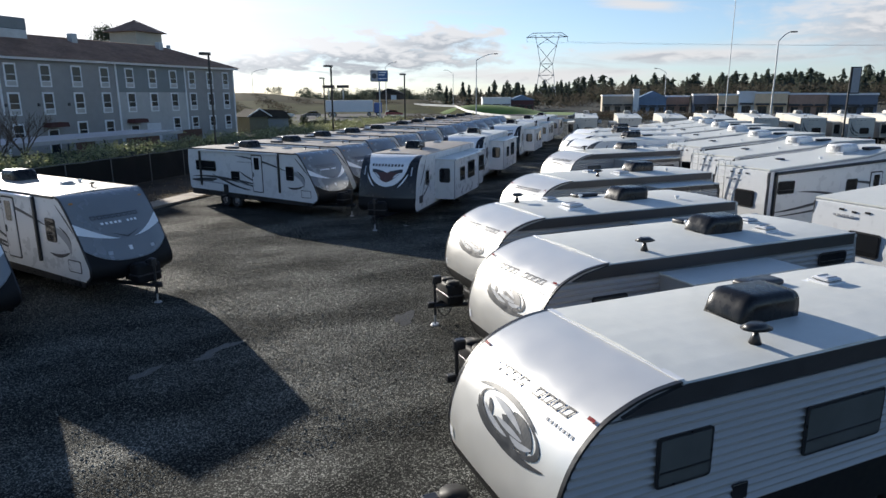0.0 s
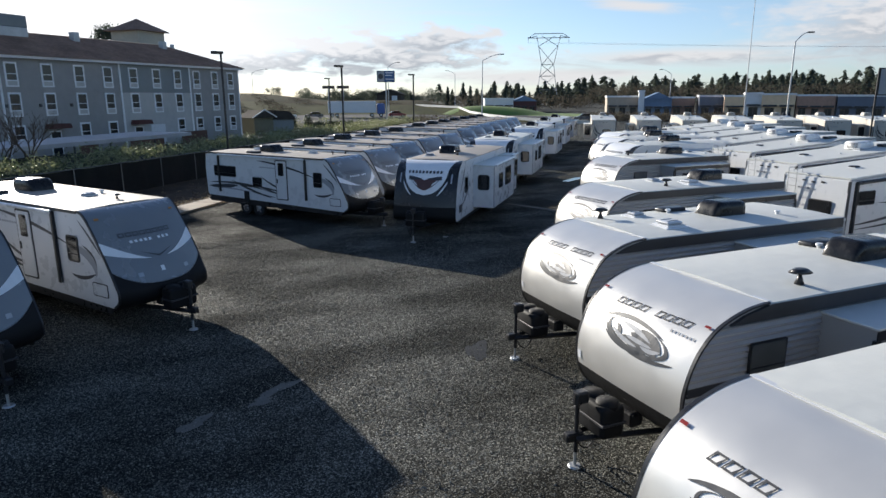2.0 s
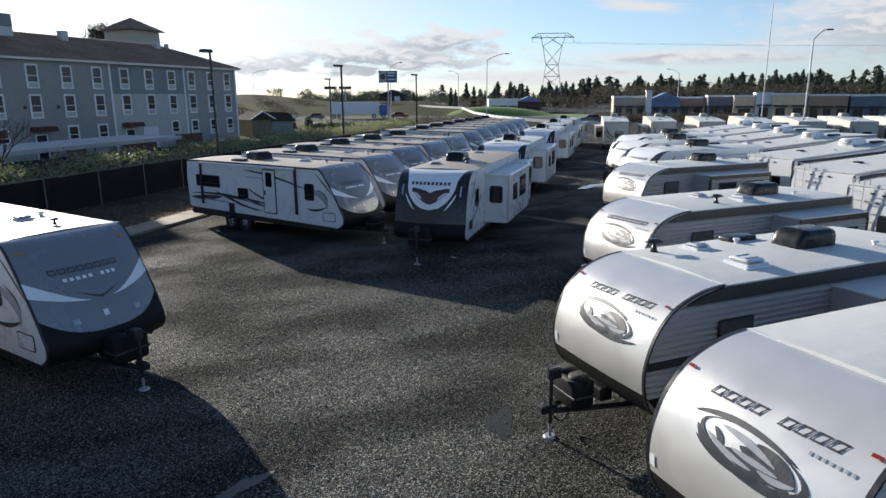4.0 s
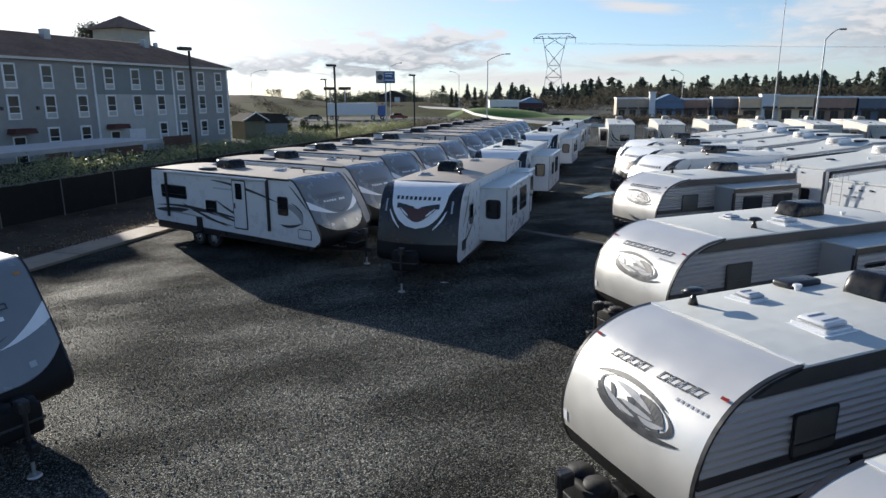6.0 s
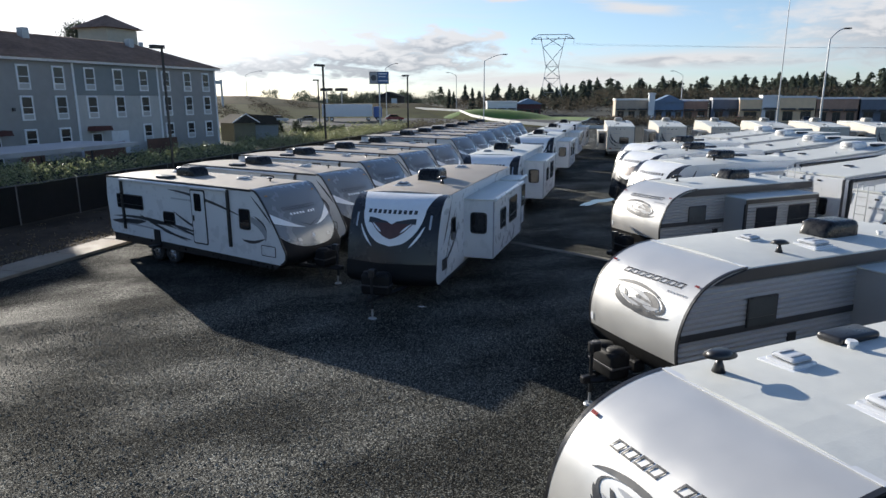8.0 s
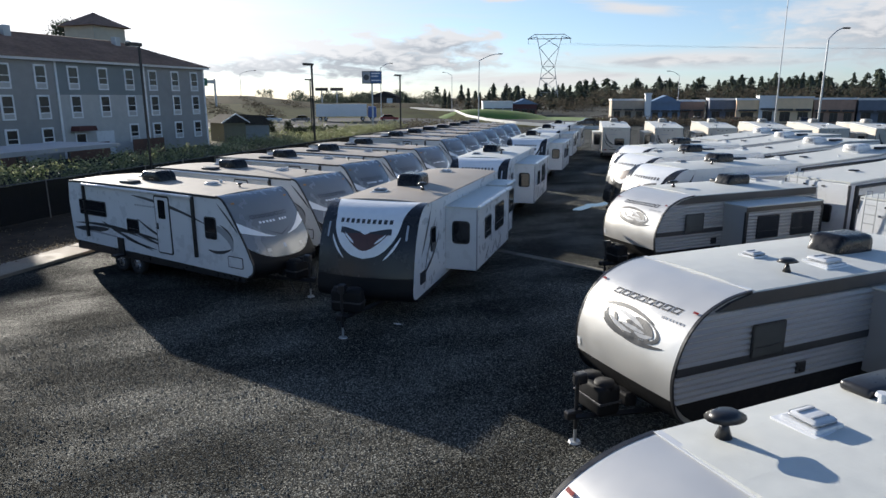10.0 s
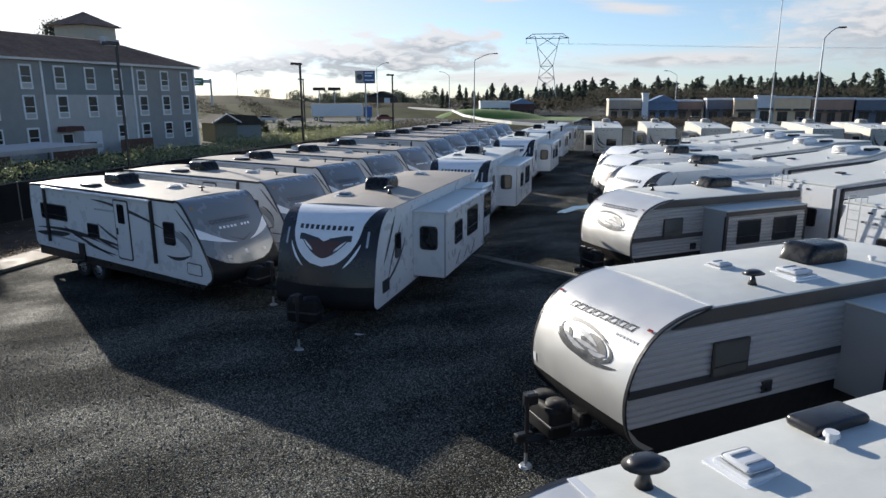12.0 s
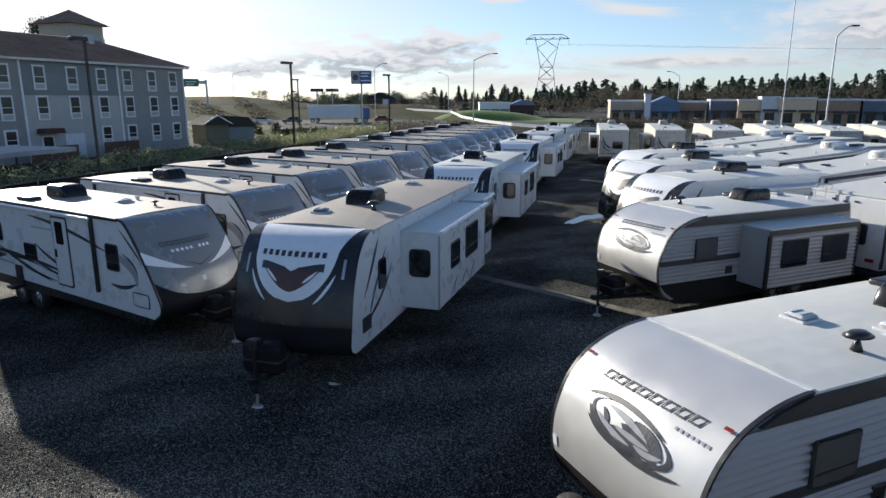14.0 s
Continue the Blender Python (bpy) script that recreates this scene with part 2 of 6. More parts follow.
DECAL_RED = mat("brown_red_vinyl", (0.085, 0.036, 0.032), 0.4, 0.0, 0.2, 6.0)
DECAL_WHITE = mat("white_vinyl", (0.78, 0.79, 0.8), 0.4, 0.0, 0.05, 6.0)
GLASS = glass_material("dark_tinted_glass", (0.014, 0.015, 0.017))
# same glass with its grey reflection put into the colour
GLASS_GREY = glass_material("grey_reflection_glass", (0.085, 0.09, 0.088))
WATER = mat("puddle_water", (0.012, 0.013, 0.014), 0.05, 0.0, 0.2, 2.0, rough_vary=0.02, spec=0.5)
DAMP = mat("damp_gravel_film", (0.022, 0.022, 0.021), 0.6, 0.0, 0.4, 12.0, 0.5, 50, spec=0.25)
SILT = mat("pale_dried_silt", (0.12, 0.115, 0.10), 0.8, 0.0, 0.3, 5.0)
GLASS_H = glass_material("house_window_glass", (0.02, 0.024, 0.028), 0.15)
RED = mat("red_lens", (0.22, 0.02, 0.015), 0.25)
AMBER = mat("amber_lens", (0.5, 0.2, 0.04), 0.25)
TYRE = mat("tyre_rubber", (0.015, 0.015, 0.015), 0.8, 0.0, 0.3, 20.0, 0.3, 60)
RIM = mat("silver_alloy", (0.5, 0.5, 0.52), 0.3, 0.9, 0.1, 6.0)
STEEL = mat("black_painted_steel", (0.02, 0.02, 0.022), 0.45, 0.3, 0.3, 10.0, 0.1, 60)
GALV = mat("galvanised_steel", (0.42, 0.43, 0.44), 0.45, 0.7, 0.15, 8.0)
POLE = mat("dark_bronze_pole", (0.035, 0.032, 0.03), 0.5, 0.3, 0.2, 5.0)
CONCRETE = mat("weathered_concrete", (0.26, 0.205, 0.15), 0.85, 0.0, 0.25, 3.0, 0.4, 40, random_tint=0.08)
def screen_material():
    """Woven dark screen that lets part of the light through."""
    m = mat("black_fence_screen", (0.014, 0.013, 0.012), 0.9, 0.0, 0.4, 2.0, 0.4, 30)
    n, l = m.node_tree.nodes, m.node_tree.links
    tr = n.new("ShaderNodeBsdfTransparent")
    ms = n.new("ShaderNodeMixShader")
    ms.inputs[0].default_value = 0.08
    l.new(n["Principled BSDF"].outputs[0], ms.inputs[1])
    l.new(tr.outputs[0], ms.inputs[2])
    l.new(ms.outputs[0], n["Material Output"].inputs[0])
    return m


MESH_SCREEN = screen_material()
FENCE_POST = mat("weathered_grey_post", (0.13, 0.13, 0.13), 0.6, 0.3, 0.2, 6.0)
DIRT = mat("bark_dirt", (0.062, 0.046, 0.033), 0.95, 0.0, 0.45, 3.0, 0.8, 14, spec=0.1)
GRASS = mat("bright_lawn", (0.10, 0.17, 0.025), 0.9, 0.0, 0.35, 0.5, 0.5, 6)
DRYGRASS = mat("dry_field_grass", (0.085, 0.09, 0.03), 0.95, 0.0, 0.4, 0.25, 0.5, 4, second=(0.042, 0.034, 0.022), spec=0.04)
ASPHALT = mat("grey_asphalt", (0.085, 0.085, 0.085), 0.85, 0.0, 0.2, 0.4, 0.3, 20, spec=0.08)


# ---- mesh helpers ----
def mesh_object(name, verts, faces, material, smooth=False):
    me = bpy.data.meshes.new(name)
    me.from_pydata([tuple(v) for v in verts], [], faces)
    me.materials.append(material)
    if smooth:
        for p in me.polygons:
            p.use_smooth = True
    me.update()
    return new(name, me)


def part(name, bm, material, parent=None, label="", smooth=False, kind=""):
    """Links a bmesh as one mesh object under a thing or a part."""
    bmesh.ops.recalc_face_normals(bm, faces=bm.faces)
    me = bpy.data.meshes.new(name)
    bm.to_mesh(me)
    bm.free()
    me.materials.append(material)
    if smooth:
        for p in me.polygons:
            p.use_smooth = True
    ob = new(name, me)
    ob.parent = parent
    return tagged(ob, label, kind=kind)


def box_bm(x0, x1, y0, y1, z0, z1, bevel=0.0, segments=2, bm=None):
    bm = bm or bmesh.new()
    got = bmesh.ops.create_cube(bm, size=1.0)["verts"]
    for v in got:
        v.co = Vector(((x0 + x1) / 2 + v.co.x * (x1 - x0), (y0 + y1) / 2 + v.co.y * (y1 - y0), (z0 + z1) / 2 + v.co.z * (z1 - z0)))
    if bevel:
        edges = {e for v in got for e in v.link_edges}
        bmesh.ops.bevel(bm, geom=list(edges), offset=bevel, segments=segments, affect="EDGES", profile=0.5)
    return bm


def tube_bm(p, q, r0, r1=None, sides=10, bm=None):
    """A straight tapered tube from p to q."""
    bm = bm or bmesh.new()
    r1 = r0 if r1 is None else r1
    p, q = Vector(p), Vector(q)
    got = bmesh.ops.create_cone(bm, cap_ends=True, segments=sides, radius1=r0, radius2=r1, depth=(q - p).length)["verts"]
    m = Matrix.Translation((p + q) / 2) @ (q - p).to_track_quat("Z", "Y").to_matrix().to_4x4()
    for v in got:
        v.co = m @ v.co
    return bm


def prism_bm(outline, y0, y1, bm=None):
    """A solid from an (x, z) outline between two y planes."""
    bm = bm or bmesh.new()
    a = [bm.verts.new((x, y0, z)) for x, z in outline]
    b = [bm.verts.new((x, y1, z)) for x, z in outline]
    bm.faces.new(a)
    bm.faces.new(b[::-1])
    for i in range(len(a)):
        j = (i + 1) % len(a)
        bm.faces.new((a[i], b[i], b[j], a[j]))
    return bm


def empty(name, m, label, category, group=""):
    e = new(name)
    e.matrix_basis = m
    e.empty_display_size = 0.3
    return tagged(e, label, category, group)


def pipe_bm(points, r, sides=8, bm=None):
    """One round pipe swept along points."""
    bm = bm or bmesh.new()
    points = [Vector(p) for p in points]
    prev = None
    for i, p in enumerate(points):
        d = (points[min(i + 1, len(points) - 1)] - points[max(i - 1, 0)]).normalized()
        a = d.cross(Vector((0.31, 0.87, 0.39))).normalized()
        b = d.cross(a)
        ring = [bm.verts.new(p + (a * math.cos(2 * math.pi * k / sides) + b * math.sin(2 * math.pi * k / sides)) * r) for k in range(sides)]
        if prev:
            for k in range(sides):
                bm.faces.new((prev[k], prev[(k + 1) % sides], ring[(k + 1) % sides], ring[k]))
        else:
            bm.faces.new(ring[::-1])
        prev = ring
    bm.faces.new(prev)
    return bm


def rounded(cx, cz, w, h, r, n=4):
    """An (x, z) outline of a rounded rectangle."""
    pts = []
    for k, (sx, sz) in enumerate(((1, 1), (-1, 1), (-1, -1), (1, -1))):
        for i in range(n + 1):
            a = math.pi / 2 * (k + i / n)
            pts.append((cx + sx * (w / 2 - r) + r * math.cos(a), cz + sz * (h / 2 - r) + r * math.sin(a)))
    return pts


def swoosh(p0, p1, p2, width, n=14):
    """A tapered curved stripe as an (x, z) outline."""
    top, bottom = [], []
    for i in range(n + 1):
        t = i / n
        x = (1 - t) ** 2 * p0[0] + 2 * t * (1 - t) * p1[0] + t * t * p2[0]
        z = (1 - t) ** 2 * p0[1] + 2 * t * (1 - t) * p1[1] + t * t * p2[1]
        dx = 2 * (1 - t) * (p1[0] - p0[0]) + 2 * t * (p2[0] - p1[0])
        dz = 2 * (1 - t) * (p1[1] - p0[1]) + 2 * t * (p2[1] - p1[1])
        d = math.hypot(dx, dz) or 1
        w = width * (math.sin(math.pi * min(1, t * 1.0)) ** 0.7) / 2 + 0.004
        top.append((x - dz / d * w, z + dx / d * w))
        bottom.append((x + dz / d * w, z - dx / d * w))
    quads = [(top[i], top[i + 1], bottom[i + 1], bottom[i]) for i in range(n)]
    return quads


# ---- trailers ----
class Front:
    """The curved front of a trailer: a profile of (x, z) from the roof edge down, bowed across the width."""

    def __init__(self, profile, half, bow, steps=28):
        self.half, self.bow = half, bow
        pts = [Vector((x, 0, z)) for x, z in profile]
        # Catmull-Rom through the profile
        dense = []
        for i in range(len(pts) - 1):
            p0, p1, p2, p3 = pts[max(0, i - 1)], pts[i], pts[i + 1], pts[min(len(pts) - 1, i + 2)]
            for k in range(6):
                t = k / 6
                dense.append(0.5 * ((2 * p1) + (p2 - p0) * t + (2 * p0 - 5 * p1 + 4 * p2 - p3) * t * t + (3 * p1 - p0 - 3 * p2 + p3) * t ** 3))
        dense.append(pts[-1])
        self.dense = dense
        self.s = [0.0]
        for a, b in zip(dense, dense[1:]):
            self.s.append(self.s[-1] + (b - a).length)
        self.length = self.s[-1]

    def at(self, y, s, lift=0.0):
        s = max(0, min(self.length - 1e-4, s))
        i = 0
        while self.s[i + 1] < s:
            i += 1
        f = (s - self.s[i]) / (self.s[i + 1] - self.s[i])
        p = self.dense[i].lerp(self.dense[i + 1], f)
        tan = (self.dense[i + 1] - self.dense[i]).normalized()
        out = Vector((tan.z, 0, -tan.x))
        u = max(-1, min(1, y / self.half))
        grow = math.sin(math.pi * 0.5 * min(1, s / (self.length * 0.5)))
        p = p + Vector((-self.bow * grow * (1 - u * u), 0, 0))
        return Vector((p.x, y, p.z)) + out * lift

    def x_at(self, z):
        """Where the side's front edge lies at height z."""
        best = None
        for a, b in zip(self.dense, self.dense[1:]):
            lo, hi = sorted((a.z, b.z))
            if lo <= z <= hi and hi > lo:
                f = (z - a.z) / (b.z - a.z)
                x = a.x + f * (b.x - a.x)
                best = x if best is None else max(best, x)
        return best if best is not None else self.dense[-1].x

    def sheet(self, s0, s1, y0, y1, lift=0.0, ns=20, ny=12, bottom=None):
        bm = bmesh.new()
        rows = []
        for i in range(ns + 1):
            rows.append([])
            for j in range(ny + 1):
                y = y0 + (y1 - y0) * j / ny
                end = s1 if bottom is None else bottom(y)
                rows[-1].append(bm.verts.new(self.at(y, s0 + (end - s0) * i / ns, lift)))
        for i in range(ns):
            for j in range(ny):
                bm.faces.new((rows[i][j], rows[i + 1][j], rows[i + 1][j + 1], rows[i][j + 1]))
        return bm

    def band(self, s_top, s_bottom, y0, y1, lift, n=24, m=4):
        """A patch between two curves s(y)."""
        bm = bmesh.new()
        rows = [[bm.verts.new(self.at(y, s_top(y) + (s_bottom(y) - s_top(y)) * k / m, lift)) for k in range(m + 1)] for y in [y0 + (y1 - y0) * j / n for j in range(n + 1)]]
        for j in range(n):
            for k in range(m):
                bm.faces.new((rows[j][k], rows[j][k + 1], rows[j + 1][k + 1], rows[j + 1][k]))
        return bm

    def quads(self, quads, lift, bm=None):
        """Flat (y, s) quads laid onto the front."""
        bm = bm or bmesh.new()
        for q in quads:
            bm.faces.new([bm.verts.new(self.at(y, s, lift)) for y, s in q])
        return bm


def side_quads(quads, y, bm=None):
    bm = bm or bmesh.new()
    for q in quads:
        bm.faces.new([bm.verts.new((x, y, z)) for x, z in q])
    return bm


def stripe_part(bm, material, parent, name="side_stripe"):
    """Turns a filled bmesh into one welded decal part and hands back a fresh bmesh."""
    bmesh.ops.remove_doubles(bm, verts=bm.verts[:], dist=0.0003)
    part(name, bm, material, parent)
    return bmesh.new()


def plate_bm(outline, y, thick):
    """A thin plate standing out from a side wall at y; thick carries the side's sign."""
    return prism_bm(outline, y, y + thick)


def air_conditioner(parent, x, z, material, y=0.0, length=0.94, width=0.70, height=0.35, nose=-1):
    """A rounded roof unit, low at its nose."""
    bm = bmesh.new()
    nx, ny = 10, 6
    n = 16
    rings = []
    for i in range(nx + 1):
        u = i / nx
        # side profile: steep rounded nose, flat back
        h = height * min(1.0, (math.sin(min(1, u * 3.4) * math.pi / 2)) ** 0.6 + 0.12) * (1 - 0.05 * u)
        w = width / 2 * (0.82 + 0.18 * min(1, u * 3.5) ** 0.6)
        px = (u - 0.5) * length
        ring = []
        for k in range(n + 1):
            a = math.pi * k / n
            c, s = math.cos(a), math.sin(a)
            ring.append(bm.verts.new((x - nose * px, y + w * math.copysign(abs(c) ** 0.35, c), z + h * abs(s) ** 0.42)))
        rings.append(ring)
    for a, b in zip(rings, rings[1:]):
        for k in range(n):
            bm.faces.new((a[k], a[k + 1], b[k + 1], b[k]))
    bm.faces.new(rings[-1])
    bm.faces.new(rings[0][::-1])
    ac = part("air_conditioner", bm, material, parent, "rounded plastic roof air conditioner", True)
    grille = bmesh.new()
    for k in range(6):
        box_bm(x - nose * (length * 0.5 + 0.004) - 0.008, x - nose * (length * 0.5 + 0.004) + 0.008, y - width * 0.36, y + width * 0.36, z + 0.05 + k * 0.04, z + 0.062 + k * 0.04, bm=grille)
    part("grille", grille, TRIM, ac)
    return ac


def antenna(parent, x, y, z, size=1.0):
    bm = tube_bm((x, y, z), (x, y, z + 0.16), 0.075, 0.022, 10)
    tube_bm((x, y, z + 0.15), (x, y, z + 0.19), 0.03, 0.14, 16, bm)
    tube_bm((x, y, z + 0.19), (x, y, z + 0.245), 0.15, 0.08, 16, bm)
    for v in bm.verts:
        if v.co.z > z + 0.16:
            v.co.x = x + (v.co.x - x) * 1.35
    for v in bm.verts:
        v.co = Vector((x, y, z)) + (v.co - Vector((x, y, z))) * size
    part("antenna", bm, BLACK, parent, "black mushroom-shaped television antenna", True)


def roof_vent(parent, x, y, z, material=None, size=0.36, lid=0.05):
    bm = box_bm(x - size / 2, x + size / 2, y - size / 2, y + size / 2, z, z + 0.045, 0.012)
    v = part("roof_vent", bm, WHITE, parent, "square roof vent")
    part("sealant", box_bm(x - size * 0.66, x + size * 0.62, y - size * 0.60, y + size * 0.66, z - 0.03, z + 0.008, 0.003, 1), DECAL_WHITE, v)
    for k in (-1, 1):
        part("lid_rib", box_bm(x - size * 0.3, x + size * 0.3, y + k * size * 0.2 - 0.012, y + k * size * 0.2 + 0.012, z + 0.04 + lid, z + 0.062 + lid, 0.004, 1), DECAL_MID, v)
    part("lid", box_bm(x - size * 0.42, x + size * 0.42, y - size * 0.42, y + size * 0.42, z + 0.047, z + 0.05 + lid, min(0.045, lid * 0.85), 4), material or WHITE, v, "", True)


def fridge_vent(parent, x, y, z):
    bm = box_bm(x - 0.36, x + 0.36, y - 0.17, y + 0.17, z, z + 0.11, 0.05, 3)
    part("roof_cowl", bm, BLACK, parent, "low black vent cowl", True)


def vent_pipe(parent, x, y, z):
    bm = tube_bm((x, y, z), (x, y, z + 0.07), 0.045, 0.04)
    tube_bm((x, y, z + 0.07), (x, y, z + 0.11), 0.07, 0.06, bm=bm)
    part("vent_pipe", bm, WHITE, parent)


def plate_x_bm(outline, x, thick):
    """A thin plate on an end wall at x, from a (y, z) outline."""
    bm = prism_bm(outline, 0, thick)
    for v in bm.verts:
        v.co = Vector((x + v.co.y, v.co.x, v.co.z))
    return bm


def window(parent, cx, cz, w, h, y, sign, r=0.09, frame_mat=None, glass=None):
    f = part("window", plate_bm(rounded(cx, cz, w, h, r), y, sign * 0.022), frame_mat or BLACK, parent, "rounded dark tinted window")
    part("pane", plate_bm(rounded(cx, cz, w - 0.07, h - 0.07, max(0.02, r - 0.03)), y + sign * 0.02, sign * 0.008), glass or GLASS, f)
    part("divider", box_bm(cx - w / 2 + 0.04, cx + w / 2 - 0.04, min(y + sign * 0.026, y + sign * 0.036), max(y + sign * 0.026, y + sign * 0.036), cz - h * 0.2, cz - h * 0.2 + 0.02), BLACK, f)
    return f


def door(parent, cx, z0, z1, w, y, sign, white):
    d = part("door", plate_bm(rounded(cx, (z0 + z1) / 2, w, z1 - z0, 0.07), y, sign * 0.012), BLACK, parent, "entry door with dark frame")
    part("leaf", plate_bm(rounded(cx, (z0 + z1) / 2, w - 0.10, z1 - z0 - 0.10, 0.05), y + sign * 0.01, sign * 0.015), white, d)
    part("door_window", plate_bm(rounded(cx, z1 - 0.42, w * 0.46, 0.58, 0.05), y + sign * 0.024, sign * 0.012), GLASS, d)
    part("door_handle", box_bm(cx + w * 0.3, cx + w * 0.38, min(y, y + sign * 0.05), max(y, y + sign * 0.05), (z0 + z1) / 2 - 0.15, (z0 + z1) / 2 + 0.05, 0.01), BLACK, d)


def wheel(parent, x, y, r=0.35, width=0.22):
    s = 1 if y > 0 else -1
    bm = bmesh.new()
    n = 20
    prof = [(0.60, -0.5), (0.93, -0.5), (1.0, -0.32), (1.0, 0.32), (0.93, 0.5), (0.60, 0.5)]
    rings = [[bm.verts.new((x + r * q * math.cos(2 * math.pi * k / n), y + s * width * w, r + r * q * math.sin(2 * math.pi * k / n))) for q, w in prof] for k in range(n)]
    for k in range(n):
        a, b = rings[k], rings[(k + 1) % n]
        for i in range(len(prof)):
            j = (i + 1) % len(prof)
            bm.faces.new((a[i], a[j], b[j], b[i]))
    wh = part("wheel", bm, TYRE, parent, "trailer wheel with alloy rim", True)
    bm = tube_bm((x, y - s * width * 0.3, r), (x, y + s * width * 0.28, r), r * 0.62, r * 0.6, 20)
    tube_bm((x, y + s * width * 0.28, r), (x, y + s * width * 0.5, r), r * 0.22, r * 0.16, 12, bm)
    for k in range(5):
        a = 2 * math.pi * k / 5
        tube_bm((x, y + s * width * 0.36, r), (x + r * 0.55 * math.cos(a), y + s * width * 0.36, r + r * 0.55 * math.sin(a)), 0.045, 0.035, 6, bm)
    part("rim", bm, RIM, wh)


def tongue(parent, nose_x, jack_x, z=0.5, tank=True):
    """The drawbar with its jack, coupler, safety chain and gas bottle cover."""
    for s in (-1, 1):
        part("drawbar", tube_bm((nose_x + 1.6, s * 0.75, z), (jack_x - 0.05, s * 0.06, z), 0.06, 0.05, 4), STEEL, parent)
    part("coupler", box_bm(jack_x - 0.2, jack_x + 0.1, -0.07, 0.07, z - 0.05, z + 0.09, 0.03), STEEL, parent)
    bm = tube_bm((jack_x, 0, 0.25), (jack_x, 0, z + 0.62), 0.035)
    tube_bm((jack_x, 0, z + 0.55), (jack_x, 0, z + 0.72), 0.075, 0.06, bm=bm)
    box_bm(jack_x - 0.05, jack_x + 0.16, -0.08, 0.08, z + 0.55, z + 0.74, 0.03, bm=bm)
    jack = part("jack", bm, BLACK, parent, "electric tongue jack")
    bm = tube_bm((jack_x, 0, 0.02), (jack_x, 0, 0.32), 0.028)
    tube_bm((jack_x, 0, 0.0), (jack_x, 0, 0.03), 0.11, 0.09, 14, bm)
    part("jack_foot", bm, GALV, jack)
    if tank:
        cover = box_bm(jack_x + 0.2, jack_x + 0.62, -0.36, 0.36, z + 0.04, z + 0.56, 0.08, 3)
        for sy in (-0.17, 0.17):
            tube_bm((jack_x + 0.41, sy, z + 0.5), (jack_x + 0.41, sy, z + 0.60), 0.19, 0.16, 18, cover)
        part("gas_bottle_cover", cover, BLACK_MATTE, parent, "black plastic cover over two gas bottles", True)
        part("cover_strap", box_bm(jack_x + 0.19, jack_x + 0.63, -0.37, 0.37, z + 0.26, z + 0.30, 0.005, 1), TRIM, parent)
        part("battery_box", box_bm(jack_x + 0.86, jack_x + 1.1, -0.2, 0.2, z + 0.03, z + 0.27, 0.04), BLACK, parent)
    part("chain", pipe_bm([(jack_x + 0.1 + 0.5 * k / 9, 0.2, z - 0.05 - 1.3 * k / 9 * (1 - k / 9)) for k in range(10)], 0.014, 5), STEEL, parent)


def corrugated_bm(front, x_end, z0, z1, y, sign, inset=0.1, pitch=0.098, depth=0.04):
    """Horizontal ribbed siding that follows the curved front edge."""
    bm = bmesh.new()
    n = int((z1 - z0) / pitch) * 6
    prev = None
    for i in range(n + 1):
        z = z0 + (z1 - z0) * i / n
        d = depth * (1.0, 1.0, 0.55, 0.0, 0.0, 0.45)[i % 6]
        xa = front.x_at(z) + inset
        row = [bm.verts.new((xa, y + sign * (0.004 + d), z)), bm.verts.new((x_end, y + sign * (0.004 + d), z))]
        if prev:
            bm.faces.new((prev[0], prev[1], row[1], row[0]))
        prev = row
    return bm


WOLF = [(0, 2.68), (-0.36, 2.635), (-0.70, 2.53), (-0.99, 2.37), (-1.24, 2.09), (-1.39, 1.75), (-1.45, 1.42), (-1.40, 1.05), (-1.25, 0.78), (-1.0, 0.60)]
PASS = [(0, 2.90), (-0.16, 2.86), (-0.34, 2.72), (-0.62, 2.35), (-0.88, 1.95), (-1.10, 1.58), (-1.27, 1.25), (-1.36, 1.05), (-1.33, 0.83), (-1.10, 0.66)]
WILD = [(0, 2.74), (-0.30, 2.71), (-0.62, 2.60), (-0.90, 2.40), (-1.12, 2.10), (-1.30, 1.75), (-1.42, 1.35), (-1.50, 1.0), (-1.53, 0.70), (-1.25, 0.55)]


def shell(e, front, length, z_low, roof_z, material, half=1.2):
    """The trailer's box: side outline closed along the front curve, with a rear wall."""
    pts = [(p.x + 0.015, p.z) for p in front.dense]
    outline = pts + [(length - 0.12, z_low), (length, z_low + 0.12), (length + 0.06, roof_z - 0.75), (length - 0.02, roof_z - 0.12), (length - 0.12, roof_z - 0.02)]
    return part("body", prism_bm(outline, -half, half), material, e)


def roof_sheet(e, length, roof_z, material, half=1.2, camber=0.05, over=0.03):
    bm = bmesh.new()
    rows = []
    ny = 8
    for x, dz in ((0, 0), (length * 0.35, 0.012), (length * 0.7, 0.012), (length - 0.35, 0.0), (length - 0.05, -0.05)):
        rows.append([bm.verts.new((x, -half - over + (2 * half + 2 * over) * j / ny, roof_z + dz + camber * (1 - (2 * j / ny - 1) ** 2))) for j in range(ny + 1)])
    for a, b in zip(rows, rows[1:]):
        for j in range(ny):
            bm.faces.new((a[j], a[j + 1], b[j + 1], b[j]))
    low = bmesh.ops.extrude_face_region(bm, geom=bm.faces[:])["geom"]
    for v in low:
        if isinstance(v, bmesh.types.BMVert):
            v.co.z -= 0.06
    return part("roof", bm, material, e, smooth=False)


